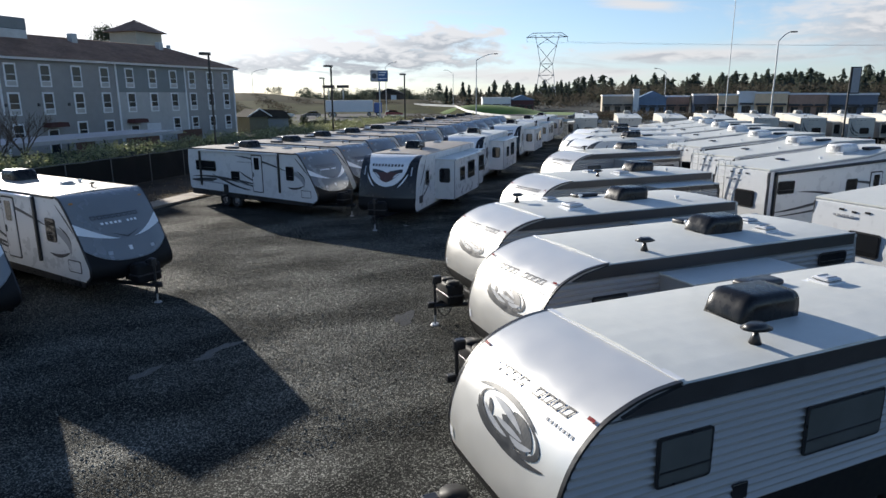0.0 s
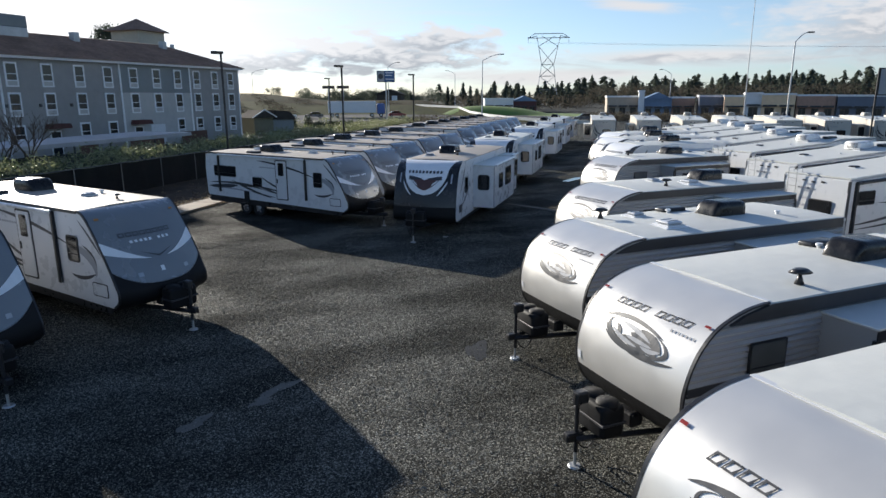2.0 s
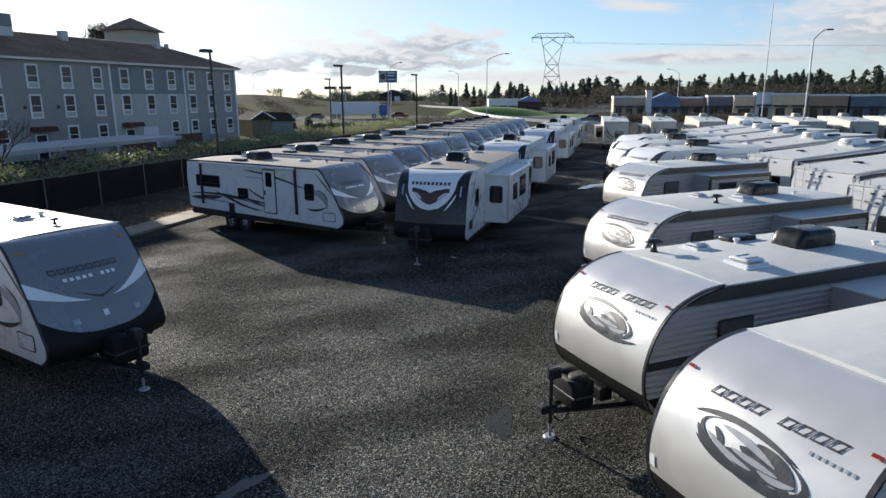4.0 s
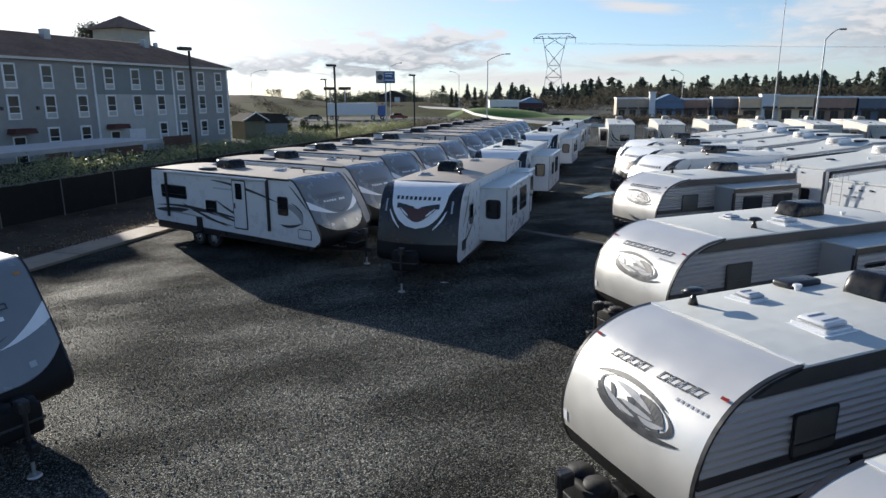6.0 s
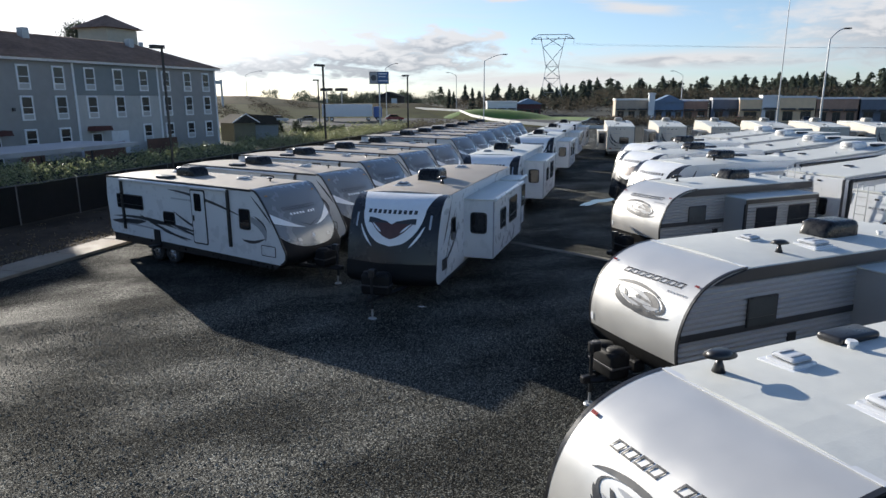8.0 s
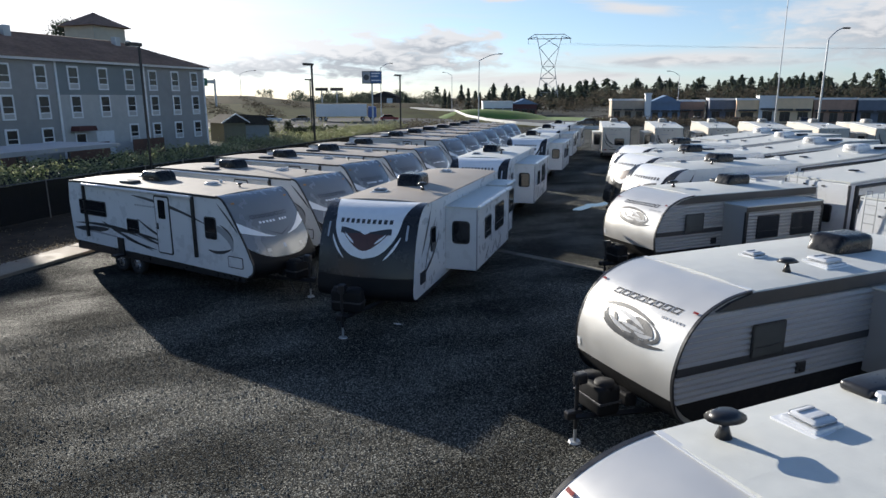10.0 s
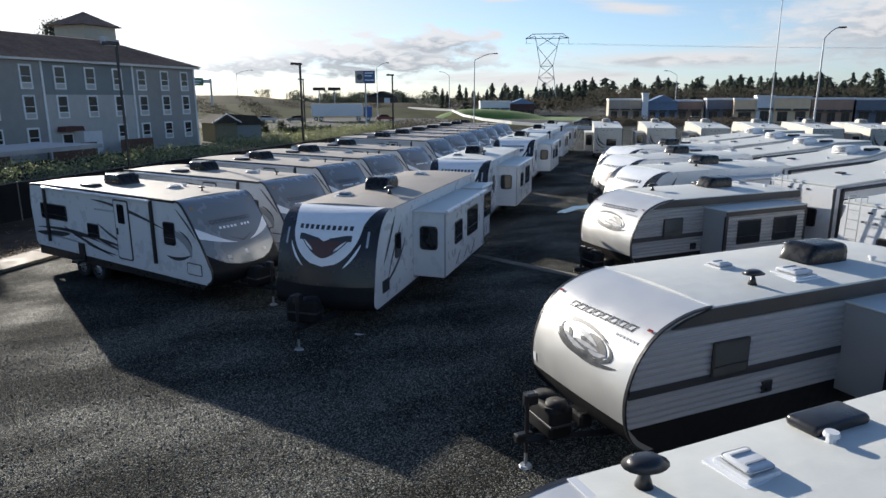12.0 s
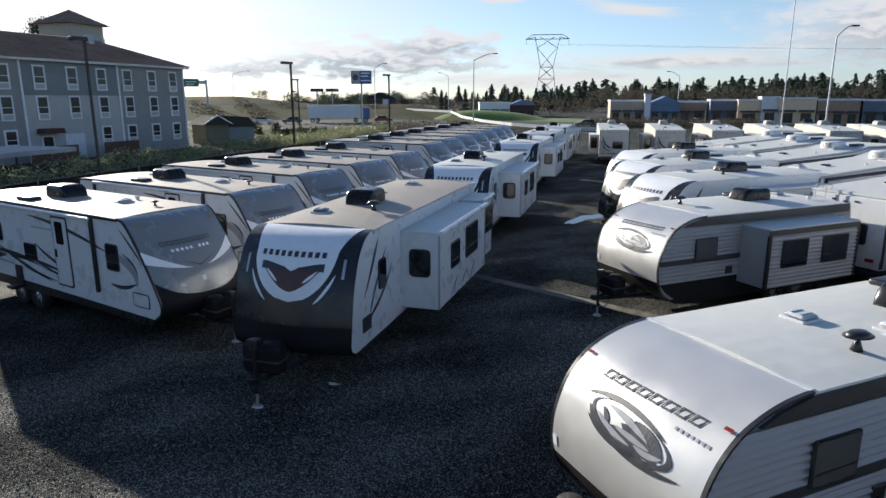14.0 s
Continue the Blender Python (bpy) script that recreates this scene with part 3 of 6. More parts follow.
def letters_on_front(e, front, s_of, y0, y1, count, height, material, gaps=(), solid=False, lift=0.02, slant=0.0):
    """A row of plain short bars that stand for a word."""
    step = (y1 - y0) / count
    for k in range(count):
        if k in gaps:
            continue
        m = 0.2 if solid else 0.1
        ya, yb = y0 + (k + m) * step, y0 + (k + 1 - m) * step
        s = s_of((ya + yb) / 2)
        t = abs(step) * 0.13
        d = 1 if yb > ya else -1
        h = height
        bm = bmesh.new()
        lean = slant * d
        o = [(ya + lean, s), (yb + lean, s), (yb, s + h), (ya, s + h)]
        i = [(ya + lean + d * t, s + t), (yb + lean - d * t, s + t), (yb - d * t, s + h - t), (ya + d * t, s + h - t)]
        for q in ([o] if solid else [(o[c], o[(c + 1) % 4], i[(c + 1) % 4], i[c]) for c in range(4)]):
            front.quads([q], lift, bm)
        bmesh.ops.remove_doubles(bm, verts=bm.verts[:], dist=0.0004)
        part("lettering_bar", bm, material, e)


def emblem_on_front(e, front, cy, cs, w, h, lift=0.02, tilt=-0.12):
    """A round swirl emblem of plain crescents."""
    bm = bmesh.new()
    n = 44

    def P(a, k, dx=0.0, dy=0.0):
        u, v = w / 2 * k * math.cos(a) + dx, h / 2 * k * math.sin(a) + dy
        return (cy + u, cs + v + tilt * u)

    for i in range(n):
        a0, a1 = 2 * math.pi * i / n, 2 * math.pi * (i + 1) / n
        k0, k1 = 0.91 - 0.07 * math.cos(a0 - 2.0), 0.91 - 0.07 * math.cos(a1 - 2.0)
        front.quads([(P(a0, 1.0), P(a1, 1.0), P(a1, k1), P(a0, k0))], lift, bm)
        if 6 < i < 17 or 24 < i < 31:
            front.quads([(P(a0, 0.80), P(a1, 0.80), P(a1, 0.70 + 0.06 * math.cos(3 * a1)), P(a0, 0.70 + 0.06 * math.cos(3 * a0)))], lift, bm)
    # tail flicks
    for a, b, c, wd in (((0.60, -0.16), (0.20, -0.80), (-0.36, -0.40), 0.045), ((0.52, 0.10), (0.42, 0.5), (0.10, 0.55), 0.06), ((0.42, 0.40), (-0.1, 0.80), (-0.60, 0.22), 0.05), ((0.50, 0.36), (0.34, 0.62), (0.05, 0.62), 0.03)):
        for q in swoosh((a[0] * w, a[1] * h), (b[0] * w, b[1] * h), (c[0] * w, c[1] * h), wd * w):
            front.quads([[(cy + u, cs + v + tilt * u) for u, v in q]], lift, bm)
    part("emblem", bm, DECAL, e, "dark swirl emblem")
    # darker mass on one half, pale strokes over the other
    for a, b, c, wd in (((-0.02, -0.34), (-0.30, -0.20), (-0.40, 0.10), 0.11), ((0.10, -0.05), (-0.16, 0.06), (-0.36, 0.22), 0.13), ((0.24, 0.26), (0.02, 0.20), (-0.20, 0.34), 0.10), ((0.36, -0.10), (0.24, 0.10), (0.26, 0.30), 0.05)):
        bm = front.quads([[(cy + u, cs + v + tilt * u) for u, v in q] for q in swoosh((a[0] * w, a[1] * h), (b[0] * w, b[1] * h), (c[0] * w, c[1] * h), wd * w, 10)], lift + 0.001)
        stripe_part(bm, DECAL, e, "emblem_stroke")
    for a, b, c, wd in (((0.30, -0.24), (0.05, -0.30), (-0.22, -0.08), 0.05), ((0.16, 0.12), (-0.04, 0.10), (-0.26, 0.06), 0.04), ((0.40, 0.12), (0.22, 0.36), (-0.06, 0.30), 0.04), ((-0.10, 0.20), (-0.26, 0.26), (-0.40, 0.02), 0.04)):
        bm = front.quads([[(cy + u, cs + v + tilt * u) for u, v in q] for q in swoosh((a[0] * w, a[1] * h), (b[0] * w, b[1] * h), (c[0] * w, c[1] * h), wd * w, 10)], lift + 0.002)
        stripe_part(bm, DECAL_MID, e, "emblem_stroke")


def wolf_trailer(m, label, length=5.9, window_x=None, slide=None, word=8, gaps=(4,), ac_x=3.3, vents=((1.1, 0.35),), skylight=(), emblem=(0.0, 1.52), ant=(0.55, 0.75), stripe=True, rear_window=False, wide=(), ac_y=-0.05, cowl=(2.65, 0.95)):
    """A silver-fronted travel trailer with ribbed siding."""
    half = 1.2
    front = Front(WOLF, half + 0.02, 0.03)
    e = empty("travel_trailer", m, label, "travel trailer", "travel trailers with curved silver fronts")
    shell(e, front, length, 0.62, 2.68, SIDING, half)
    s_low = next(s for s, p in zip(front.s, front.dense) if p.z < 1.14)
    part("front_cap", front.sheet(0.0, s_low, -half - 0.02, half + 0.02, 0.012, 30, 8), SILVER, e, "curved brushed silver front cap", True)
    part("lower_cap", front.sheet(s_low + 0.004, front.length, -half - 0.02, half + 0.02, 0.01, 8, 8), BLACK_MATTE, e, "black lower front panel", True)
    part("seam_strip", box_bm(-0.03, 0.05, -half - 0.01, half + 0.01, 2.690, 2.702, 0.005), WHITE, e)
    for s in (-1, 1):
        # black moulding round the front edge
        bm = bmesh.new()
        prev = None
        for p in front.dense:
            i = front.dense.index(p)
            q = front.dense[min(i + 1, len(front.dense) - 1)]
            tan = (q - p).normalized() if q != p else Vector((0.5, 0, -0.5)).normalized()
            out = Vector((tan.z, 0, -tan.x))
            a = p + out * 0.016
            b = p - out * 0.012
            ys = s * (half + 0.044)
            row = [bm.verts.new((a.x, s * (half - 0.01), a.z)), bm.verts.new((a.x, ys, a.z)), bm.verts.new((b.x, ys, b.z)), bm.verts.new((b.x, s * (half - 0.01), b.z))]
            if prev:
                for k in range(3):
                    bm.faces.new((prev[k], prev[k + 1], row[k + 1], row[k]))
            prev = row
        part("edge_moulding", bm, BLACK, e)
        y = s * half
        part("siding", corrugated_bm(front, length - 0.1, 1.04, 2.42, y, s, 0.03), SIDING, e, "horizontally ribbed light metal siding")
        part("lower_siding", prism_bm([(front.x_at(1.0) + 0.03, 1.03), (length - 0.1, 1.03), (length - 0.1, 0.44), (-0.6, 0.44), (front.x_at(0.8) + 0.12, 0.8)], y, y + s * 0.02), BLACK_MATTE, e, "black lower side panel")
        if stripe:
            part("stripe", prism_bm([(front.x_at(1.5) + 0.04, 1.50), (length - 0.1, 1.50), (length - 0.1, 1.63), (front.x_at(1.5) + 0.04, 1.63)], y, y + s * 0.05), DECAL, e, "dark stripe")
        # dark plate for the trim and the siding's shade below the roof edge
        part("shaded_band", prism_bm([(0.05, 2.66), (length - 0.15, 2.66), (length - 0.15, 2.44), (-0.72, 2.44), (-0.45, 2.55)], y, y + s * 0.05), SHADED_BAND, e, "dark trim and painted shade under the roof edge")
        part("roof_rail", box_bm(0.0, length - 0.1, y + s * 0.02 - 0.02, y + s * 0.02 + 0.035, 2.625, 2.672, 0.01), GALV, e)
        part("marker_light", front.sheet(0.99, 1.03, s * (half - 0.15), s * (half - 0.05), 0.035, 2, 2), RED, e, "small red marker lamp")
    roof_sheet(e, length, 2.68, ROOF, half)
    part("rear_wall", box_bm(length + 0.02, length + 0.06, -half + 0.02, half - 0.02, 0.75, 2.1), SIDING, e)
    # bars for the model word, and the emblem below
    letters_on_front(e, front, lambda y: 1.04 + 0.03 * y, 0.70, -0.84, word, 0.12, DECAL, gaps, slant=0.05)
    emblem_on_front(e, front, -0.10 + emblem[0], emblem[1] + 0.04, 1.36, 0.41, tilt=-0.09)
    for k in range(7):
        y0 = -0.60 - 0.07 * k
        part("lettering_bar", front.quads([((y0, 1.235), (y0 - 0.03, 1.235), (y0 - 0.03, 1.275), (y0, 1.275))], 0.02), DECAL_MID, e)
    bm = front.sheet(2.20, 2.35, half - 0.12, half - 0.03, 0.022, 2, 2)
    part("sticker", bm, DECAL_WHITE, e)
    air_conditioner(e, ac_x, 2.725, BLACK_GLOSS, ac_y)
    antenna(e, ant[0], ant[1], 2.71)
    for x, y in vents:
        roof_vent(e, x, y, 2.72)
    for x, y in skylight:
        roof_vent(e, x, y, 2.725, WHITE, 0.5, 0.07)
    fridge_vent(e, cowl[0], cowl[1], 2.70)
    vent_pipe(e, cowl[0] - 0.3, cowl[1] - 0.25, 2.71)
    vent_pipe(e, 4.6, -0.5, 2.71)
    if window_x is not None:
        window(e, window_x, 1.84, 0.74, 0.58, -half - 0.042, -1, 0.05, None, GLASS_GREY)
        for cx, cw in wide:
            window(e, cx, 1.72, cw, 0.62, -half - 0.042, -1, 0.05, None, GLASS_GREY)
        part("power_hatch", box_bm(window_x + 0.75, window_x + 0.98, -half - 0.05, -half - 0.02, 1.1, 1.3, 0.01), BLACK, e)
    if rear_window:
        window(e, length - 0.75, 2.2, 0.82, 0.28, -half - 0.042, -1, 0.1)
    if slide:
        x0, x1, depth, win = slide
        y1, y0 = -half - 0.0, -half - depth
        so = part("slide_out", box_bm(x0, x1, y0, y1, 0.85, 2.36, 0.012, 1), SIDING, e, "pushed-out room slide with windows")
        part("slide_roof", box_bm(x0 - 0.03, x1 + 0.03, y0 - 0.03, y1, 2.362, 2.40, 0.01, 1), ROOF, so)
        part("slide_frame", box_bm(x0 - 0.02, x1 + 0.02, y0 - 0.025, y0 - 0.004, 2.22, 2.36), BLACK, so)
        for xe in (x0, x1):
            part("slide_edge", box_bm(xe - 0.05, xe + 0.05, y0 - 0.03, y0 + 0.03, 0.84, 2.22), BLACK, so)
        rib = Front([(x0 + 0.06, 2.2), (x0 + 0.06, 1.5), (x0 + 0.06, 0.86)], 1, 0)
        part("slide_siding", corrugated_bm(rib, x1 - 0.06, 0.9, 2.2, y0 - 0.004, -1, 0.0), SIDING, so)
        for cx, w, h in win:
            window(so, cx, 1.72, w, h, y0 - 0.03, -1, 0.04)
    tongue(e, -1.0, -2.28)
    for wx in (length * 0.52, length * 0.52 + 0.85):
        for s in (-1, 1):
            wheel(e, wx, s * 1.02)
    part("chassis", box_bm(-0.7, length - 0.2, -1.15, 1.15, 0.44, 0.615), STEEL, e)
    for s in (-1, 1):
        part("stabiliser", tube_bm((length - 0.5, s * 0.8, 0.0), (length - 0.5, s * 0.8, 0.5), 0.03), STEEL, e)
    return e


def passport_trailer(m, label, length=7.7, detail=True):
    """A white laminated trailer with a slate front cap and dark side graphics."""
    half = 1.2
    front = Front(PASS, half + 0.01, 0.24)
    e = empty("travel_trailer", m, label, "travel trailer", "white travel trailers with slate front caps")
    shell(e, front, length, 0.80, 2.90, WHITE, half)
    L = front.length
    h1 = half + 0.012
    low = lambda y: 2.24 - 0.42 * (abs(y) / half) ** 3
    part("front_cap", front.sheet(0.0, 0, -h1, h1, 0.012, 22, 14, low), SLATE, e, "slate grey moulded front cap", True)
    f = lambda y: min(1.0, max(0.0, (abs(y) - 0.22) / 0.98))
    for d in (-1, 1):
        part("white_swoosh", front.band(lambda y: 1.60 - 0.56 * f(y) ** 1.35, lambda y: 1.605 - 0.24 * f(y) ** 1.6, d * 0.22, d * h1, 0.018), DECAL_WHITE, e, "white curved swoosh")
    part("chevron", front.band(lambda y: 1.56 - 0.36 * abs(y), lambda y: 1.61 - 0.47 * abs(y), -0.42, 0.42, 0.018), DECAL, e)
    part("lower_cap", front.band(lambda y: low(y) + 0.004, lambda y: L, -h1, h1, 0.012, 24, 8), BLACK_MATTE, e, "black lower front cap", True)
    letters_on_front(e, front, lambda y: 0.88, 0.76, -0.62, 8, 0.11, DECAL, (), lift=0.018)
    letters_on_front(e, front, lambda y: 1.09, 0.58, -0.50, 9, 0.07, DECAL_WHITE, (5,), True, lift=0.018)
    for y in (-0.62, 0.62):
        part("front_lamp", front.sheet(1.93, 2.03, y - 0.06, y + 0.06, 0.02, 3, 3), GALV, e)
    for y in (-1.0, 1.0):
        part("marker_light", front.sheet(0.42, 0.47, y - 0.05, y + 0.05, 0.03, 2, 2), AMBER, e)
    part("sticker", front.sheet(1.85, 1.98, 0.0, 0.1, 0.018, 2, 2), DECAL_WHITE, e)
    for s in (-1, 1):
        y = s * half
        bm = bmesh.new()
        prev = None
        for p, q in zip(front.dense, front.dense[1:]):
            tan = (q - p).normalized()
            out = Vector((tan.z, 0, -tan.x))
            a, b = p + out * 0.022, p - out * 0.03
            row = [bm.verts.new((a.x, y - s * 0.01, a.z)), bm.verts.new((a.x, y + s * 0.025, a.z)), bm.verts.new((b.x, y + s * 0.025, b.z)), bm.verts.new((b.x, y - s * 0.01, b.z))]
            if prev:
                for k in range(3):
                    bm.faces.new((prev[k], prev[k + 1], row[k + 1], row[k]))
            prev = row
        part("edge_moulding", bm, BLACK, e)
        part("roof_rail", box_bm(0.0, length - 0.08, min(y - s * 0.02, y + s * 0.03), max(y - s * 0.02, y + s * 0.03), 2.83, 2.885), BLACK, e)
        part("skirt", prism_bm([(-1.15, 0.795), (length - 0.15, 0.795), (length - 0.15, 0.50), (-0.9, 0.50)], y - s * 0.06, y - s * 0.005), BLACK, e)
        if s < 0 and not detail:
            continue
        yy = y + s * 0.004
        bm = bmesh.new()
        for a, b, c, w in (((7.5, 1.42), (4.8, 1.66), (2.2, 1.02), 0.11), ((7.6, 1.24), (6.4, 1.26), (5.5, 1.38), 0.2), ((5.9, 1.62), (4.9, 1.25), (3.2, 0.92), 0.09),
                           ((5.3, 1.34), (4.2, 1.5), (2.3, 1.22), 0.09), ((4.1, 2.62), (2.4, 2.55), (0.5, 2.02), 0.09), ((3.9, 1.9), (3.2, 1.5), (2.2, 1.30), 0.08),
                           ((0.0, 2.68), (-0.5, 2.25), (-0.8, 1.9), 0.06), ((0.55, 1.30), (0.05, 1.16), (-0.5, 1.42), 0.09), ((4.6, 1.16), (4.0, 1.05), (3.0, 0.98), 0.06),
                           ((-0.05, 2.08), (-0.75, 1.85), (-0.48, 1.38), 0.07)):
            for q in swoosh(a, b, c, w):
                side_quads([q], yy, bm)
            bm = stripe_part(bm, DECAL, e)
        for a, b, c, w in (((0.55, 2.05), (-0.62, 1.92), (-0.52, 1.34), 0.22), ((6.9, 1.20), (5.8, 1.22), (4.7, 1.12), 0.06), ((4.4, 1.5), (3.8, 1.28), (3.2, 1.18), 0.05)):
            for q in swoosh(a, b, c, w):
                side_quads([q], yy + s * 0.001, bm)
            bm = stripe_part(bm, DECAL_MID, e)
        for k in range(8):
            side_quads([[(3.95 - k * 0.13, 2.30), (3.86 - k * 0.13, 2.30), (3.86 - k * 0.13, 2.36), (3.95 - k * 0.13, 2.36)]], yy, bm)
            bm = stripe_part(bm, DECAL_MID, e, "lettering_bar")
        window(e, 0.35, 1.95, 0.5, 0.66, y, s, 0.08)
        window(e, 6.35, 2.02, 1.55, 0.52, y, s, 0.07)
        window(e, 4.15, 1.62, 0.62, 0.46, y, s, 0.06)
        door(e, 2.55, 0.9, 2.72, 0.74, y, s, WHITE)
        for ax in (1.05, 6.75):
            part("awning_arm", box_bm(ax - 0.05, ax + 0.05, min(y, y + s * 0.08), max(y, y + s * 0.08), 1.0, 2.82, 0.015), BLACK, e, "black awning arm")
        part("awning_tube", tube_bm((1.05, y + s * 0.07, 2.8), (6.75, y + s * 0.07, 2.8), 0.05), WHITE, e)
        part("hatch", plate_bm(rounded(-0.62, 1.05, 0.62, 0.34, 0.05), y, s * 0.012), BLACK, e)
        part("hatch_leaf", plate_bm(rounded(-0.62, 1.05, 0.57, 0.29, 0.04), y + s * 0.01, s * 0.006), WHITE, e)
        bm = box_bm(4.75, 5.05, min(y, y + s * 0.32), max(y, y + s * 0.32), 0.55, 0.62)
        box_bm(4.75, 5.05, min(y, y + s * 0.05), max(y, y + s * 0.05), 0.62, 1.15, bm=bm)
        part("folded_step", bm, STEEL, e)
    roof_sheet(e, length, 2.90, ROOF_TAN if detail else ROOF, half, 0.04, 0.01)
    air_conditioner(e, 4.4, 2.93, BLACK_GLOSS, -0.1)
    fridge_vent(e, 4.7, 0.8, 2.91)
    roof_vent(e, 1.9, -0.2, 2.93)
    roof_vent(e, 5.7, -0.45, 2.93)
    antenna(e, 0.75, -0.3, 2.92, 0.62)
    vent_pipe(e, 2.1, -0.7, 2.92)
    part("rear_bumper", box_bm(length - 0.05, length + 0.2, -1.0, 1.0, 0.5, 0.62, 0.02), STEEL, e)
    tongue(e, -1.1, -2.3)
    for wx in (length * 0.55, length * 0.55 + 0.88):
        for s in (-1, 1):
            wheel(e, wx, s * 1.05, 0.36)
    part("chassis", box_bm(-0.7, length - 0.2, -0.9, 0.9, 0.45, 0.79), STEEL, e)
    return e


def wilderness_trailer(m, label, length=7.6, slides=((1.05, 5.85, 0.88),), roof=None, jack=-3.05):
    """A pale trailer with charcoal front cap, arched white centre and room slides."""
    half = 1.2
    front = Front(WILD, half + 0.02, 0.27)
    e = empty("travel_trailer", m, label, "travel trailer", "pale travel trailers with charcoal front caps")
    shell(e, front, length, 0.66, 2.74, WHITE, half)
    h1 = half + 0.02
    L = front.length
    part("front_cap", front.sheet(0.0, L, -h1, h1, 0.012, 30, 16), CHARCOAL, e, "charcoal moulded front cap", True)
    # white shield in the middle of the cap
    half_w = lambda s: 0.84 * max(0.0, 1 - max(0.0, (s - 0.95) / 1.02) ** 2.0) ** 0.5
    bm = bmesh.new()
    rows = []
    for i in range(31):
        s = 0.01 + 1.96 * i / 30
        w = half_w(s) if s > 0.95 else 0.84 + 0.25 * (0.95 - s)
        rows.append([bm.verts.new(front.at(-w + 2 * w * j / 12, s, 0.02)) for j in range(13)])
    for a, b in zip(rows, rows[1:]):
        for j in range(12):
            bm.faces.new((a[j], a[j + 1], b[j + 1], b[j]))
    part("white_shield", bm, DECAL_WHITE, e, "white shield-shaped centre of the cap", True)
    part("mountain_shape", front.band(lambda y: 1.32 + 0.05 * abs(y), lambda y: 1.36 + 0.42 * (1 - (abs(y) / 0.56) ** 1.7), -0.55, 0.55, 0.027), DECAL_RED, e, "dark brown-red arched logo shape")
    part("mountain_ridge", front.band(lambda y: 1.26 + 0.05 * math.cos(y * 5), lambda y: 1.34 + 0.05 * abs(y), -0.64, 0.64, 0.029), DECAL, e)
    part("mountain_glow", front.band(lambda y: 1.26 + 0.05 * abs(y) / 0.12, lambda y: 1.38 - 0.06 * abs(y) / 0.12, -0.12, 0.12, 0.031), DECAL_WHITE, e)
    for d in (-1, 1):
        for q0, q1, q2 in (((0.60, 1.36), (0.42, 1.66), (0.22, 1.74)), ((0.52, 1.36), (0.36, 1.52), (0.26, 1.60))):
            part("logo_flick", front.quads([[(d * u, v) for u, v in q] for q in swoosh(q0, q1, q2, 0.045)], 0.030), DECAL_WHITE, e)
        part("logo_edge", front.quads([[(d * u, v) for u, v in q] for q in swoosh((0.86, 1.42), (0.74, 1.75), (0.50, 1.98), 0.05)], 0.024), DECAL_WHITE, e)
    s_low = next(s for s, p in zip(front.s, front.dense) if p.z < 1.12)
    part("lower_cap", front.sheet(s_low, L, -h1 - 0.004, h1 + 0.004, 0.035, 8, 14), BLACK_MATTE, e, "black lower front panel", True)
    letters_on_front(e, front, lambda y: 0.97, 0.72, -0.66, 10, 0.12, DECAL, (), True, lift=0.028)
    for s in (-1, 1):
        y = s * half
        part("front_lamp", front.sheet(1.1, 1.5, s * 0.97, s * 1.02, 0.02, 4, 2), GALV, e)
        part("roof_rail", box_bm(0.0, length - 0.08, min(y - s * 0.02, y + s * 0.03), max(y - s * 0.02, y + s * 0.03), 2.66, 2.725), WHITE, e)
        bm = bmesh.new()
        yy = y + s * 0.004
        for a, b, c, w in (((0.25, 2.55), (0.0, 2.1), (-0.7, 1.5), 0.10), ((0.7, 2.3), (0.1, 1.7), (-0.5, 0.9), 0.07), ((1.0, 1.9), (0.5, 1.2), (-0.7, 0.95), 0.09), ((7.3, 2.2), (6.6, 1.8), (6.1, 0.9), 0.08)):
            for q in swoosh(a, b, c, w):
                side_quads([q], yy, bm)
            bm = stripe_part(bm, DECAL, e)
        window(e, 0.42, 1.78, 0.42, 0.62, y, s, 0.09)
        part("hatch", plate_bm(rounded(-0.55, 0.98, 0.55, 0.3, 0.05), y, s * 0.012), TRIM, e)
        part("skirt", prism_bm([(-1.2, 0.655), (length - 0.15, 0.655), (length - 0.15, 0.45), (-1.0, 0.45)], y - s * 0.06, y - s * 0.005), BLACK, e)
    for x0, x1, depth in slides:
        y1, y0 = -half, -half - depth
        so = part("slide_out", box_bm(x0, x1, y0, y1, 0.72, 2.40, 0.012, 1), WHITE, e, "pushed-out room slide with rounded windows")
        part("slide_roof", box_bm(x0 - 0.04, x1 + 0.04, y0 - 0.05, y1, 2.402, 2.45, 0.012, 1), ROOF, so)
        part("slide_awning", tube_bm((x0 - 0.02, y0 - 0.05, 2.43), (x1 + 0.02, y0 - 0.05, 2.43), 0.055), WHITE, so)
        for xe in (x0 + 0.015, x1 - 0.015):
            part("slide_edge", box_bm(xe - 0.02, xe + 0.02, y0 - 0.014, y0 + 0.02, 0.74, 2.38), DECAL_MID, so)
        # end wall window faces the front
        f = part("window", plate_x_bm(rounded((y0 + y1) / 2, 1.75, 0.48, 0.62, 0.1), x0, -0.024), BLACK, so, "rounded dark tinted window")
        part("pane", plate_x_bm(rounded((y0 + y1) / 2, 1.75, 0.40, 0.54, 0.07), x0 - 0.022, -0.008), GLASS, f)
        w = x1 - x0
        for cx, ww, hh in ((x0 + w * 0.30, 0.78, 0.62), (x0 + w * 0.66, 1.25, 0.80)):
            window(so, cx, 1.72 + (hh - 0.62) * 0.3, ww, hh, y0, -1, 0.09)
        bm = bmesh.new()
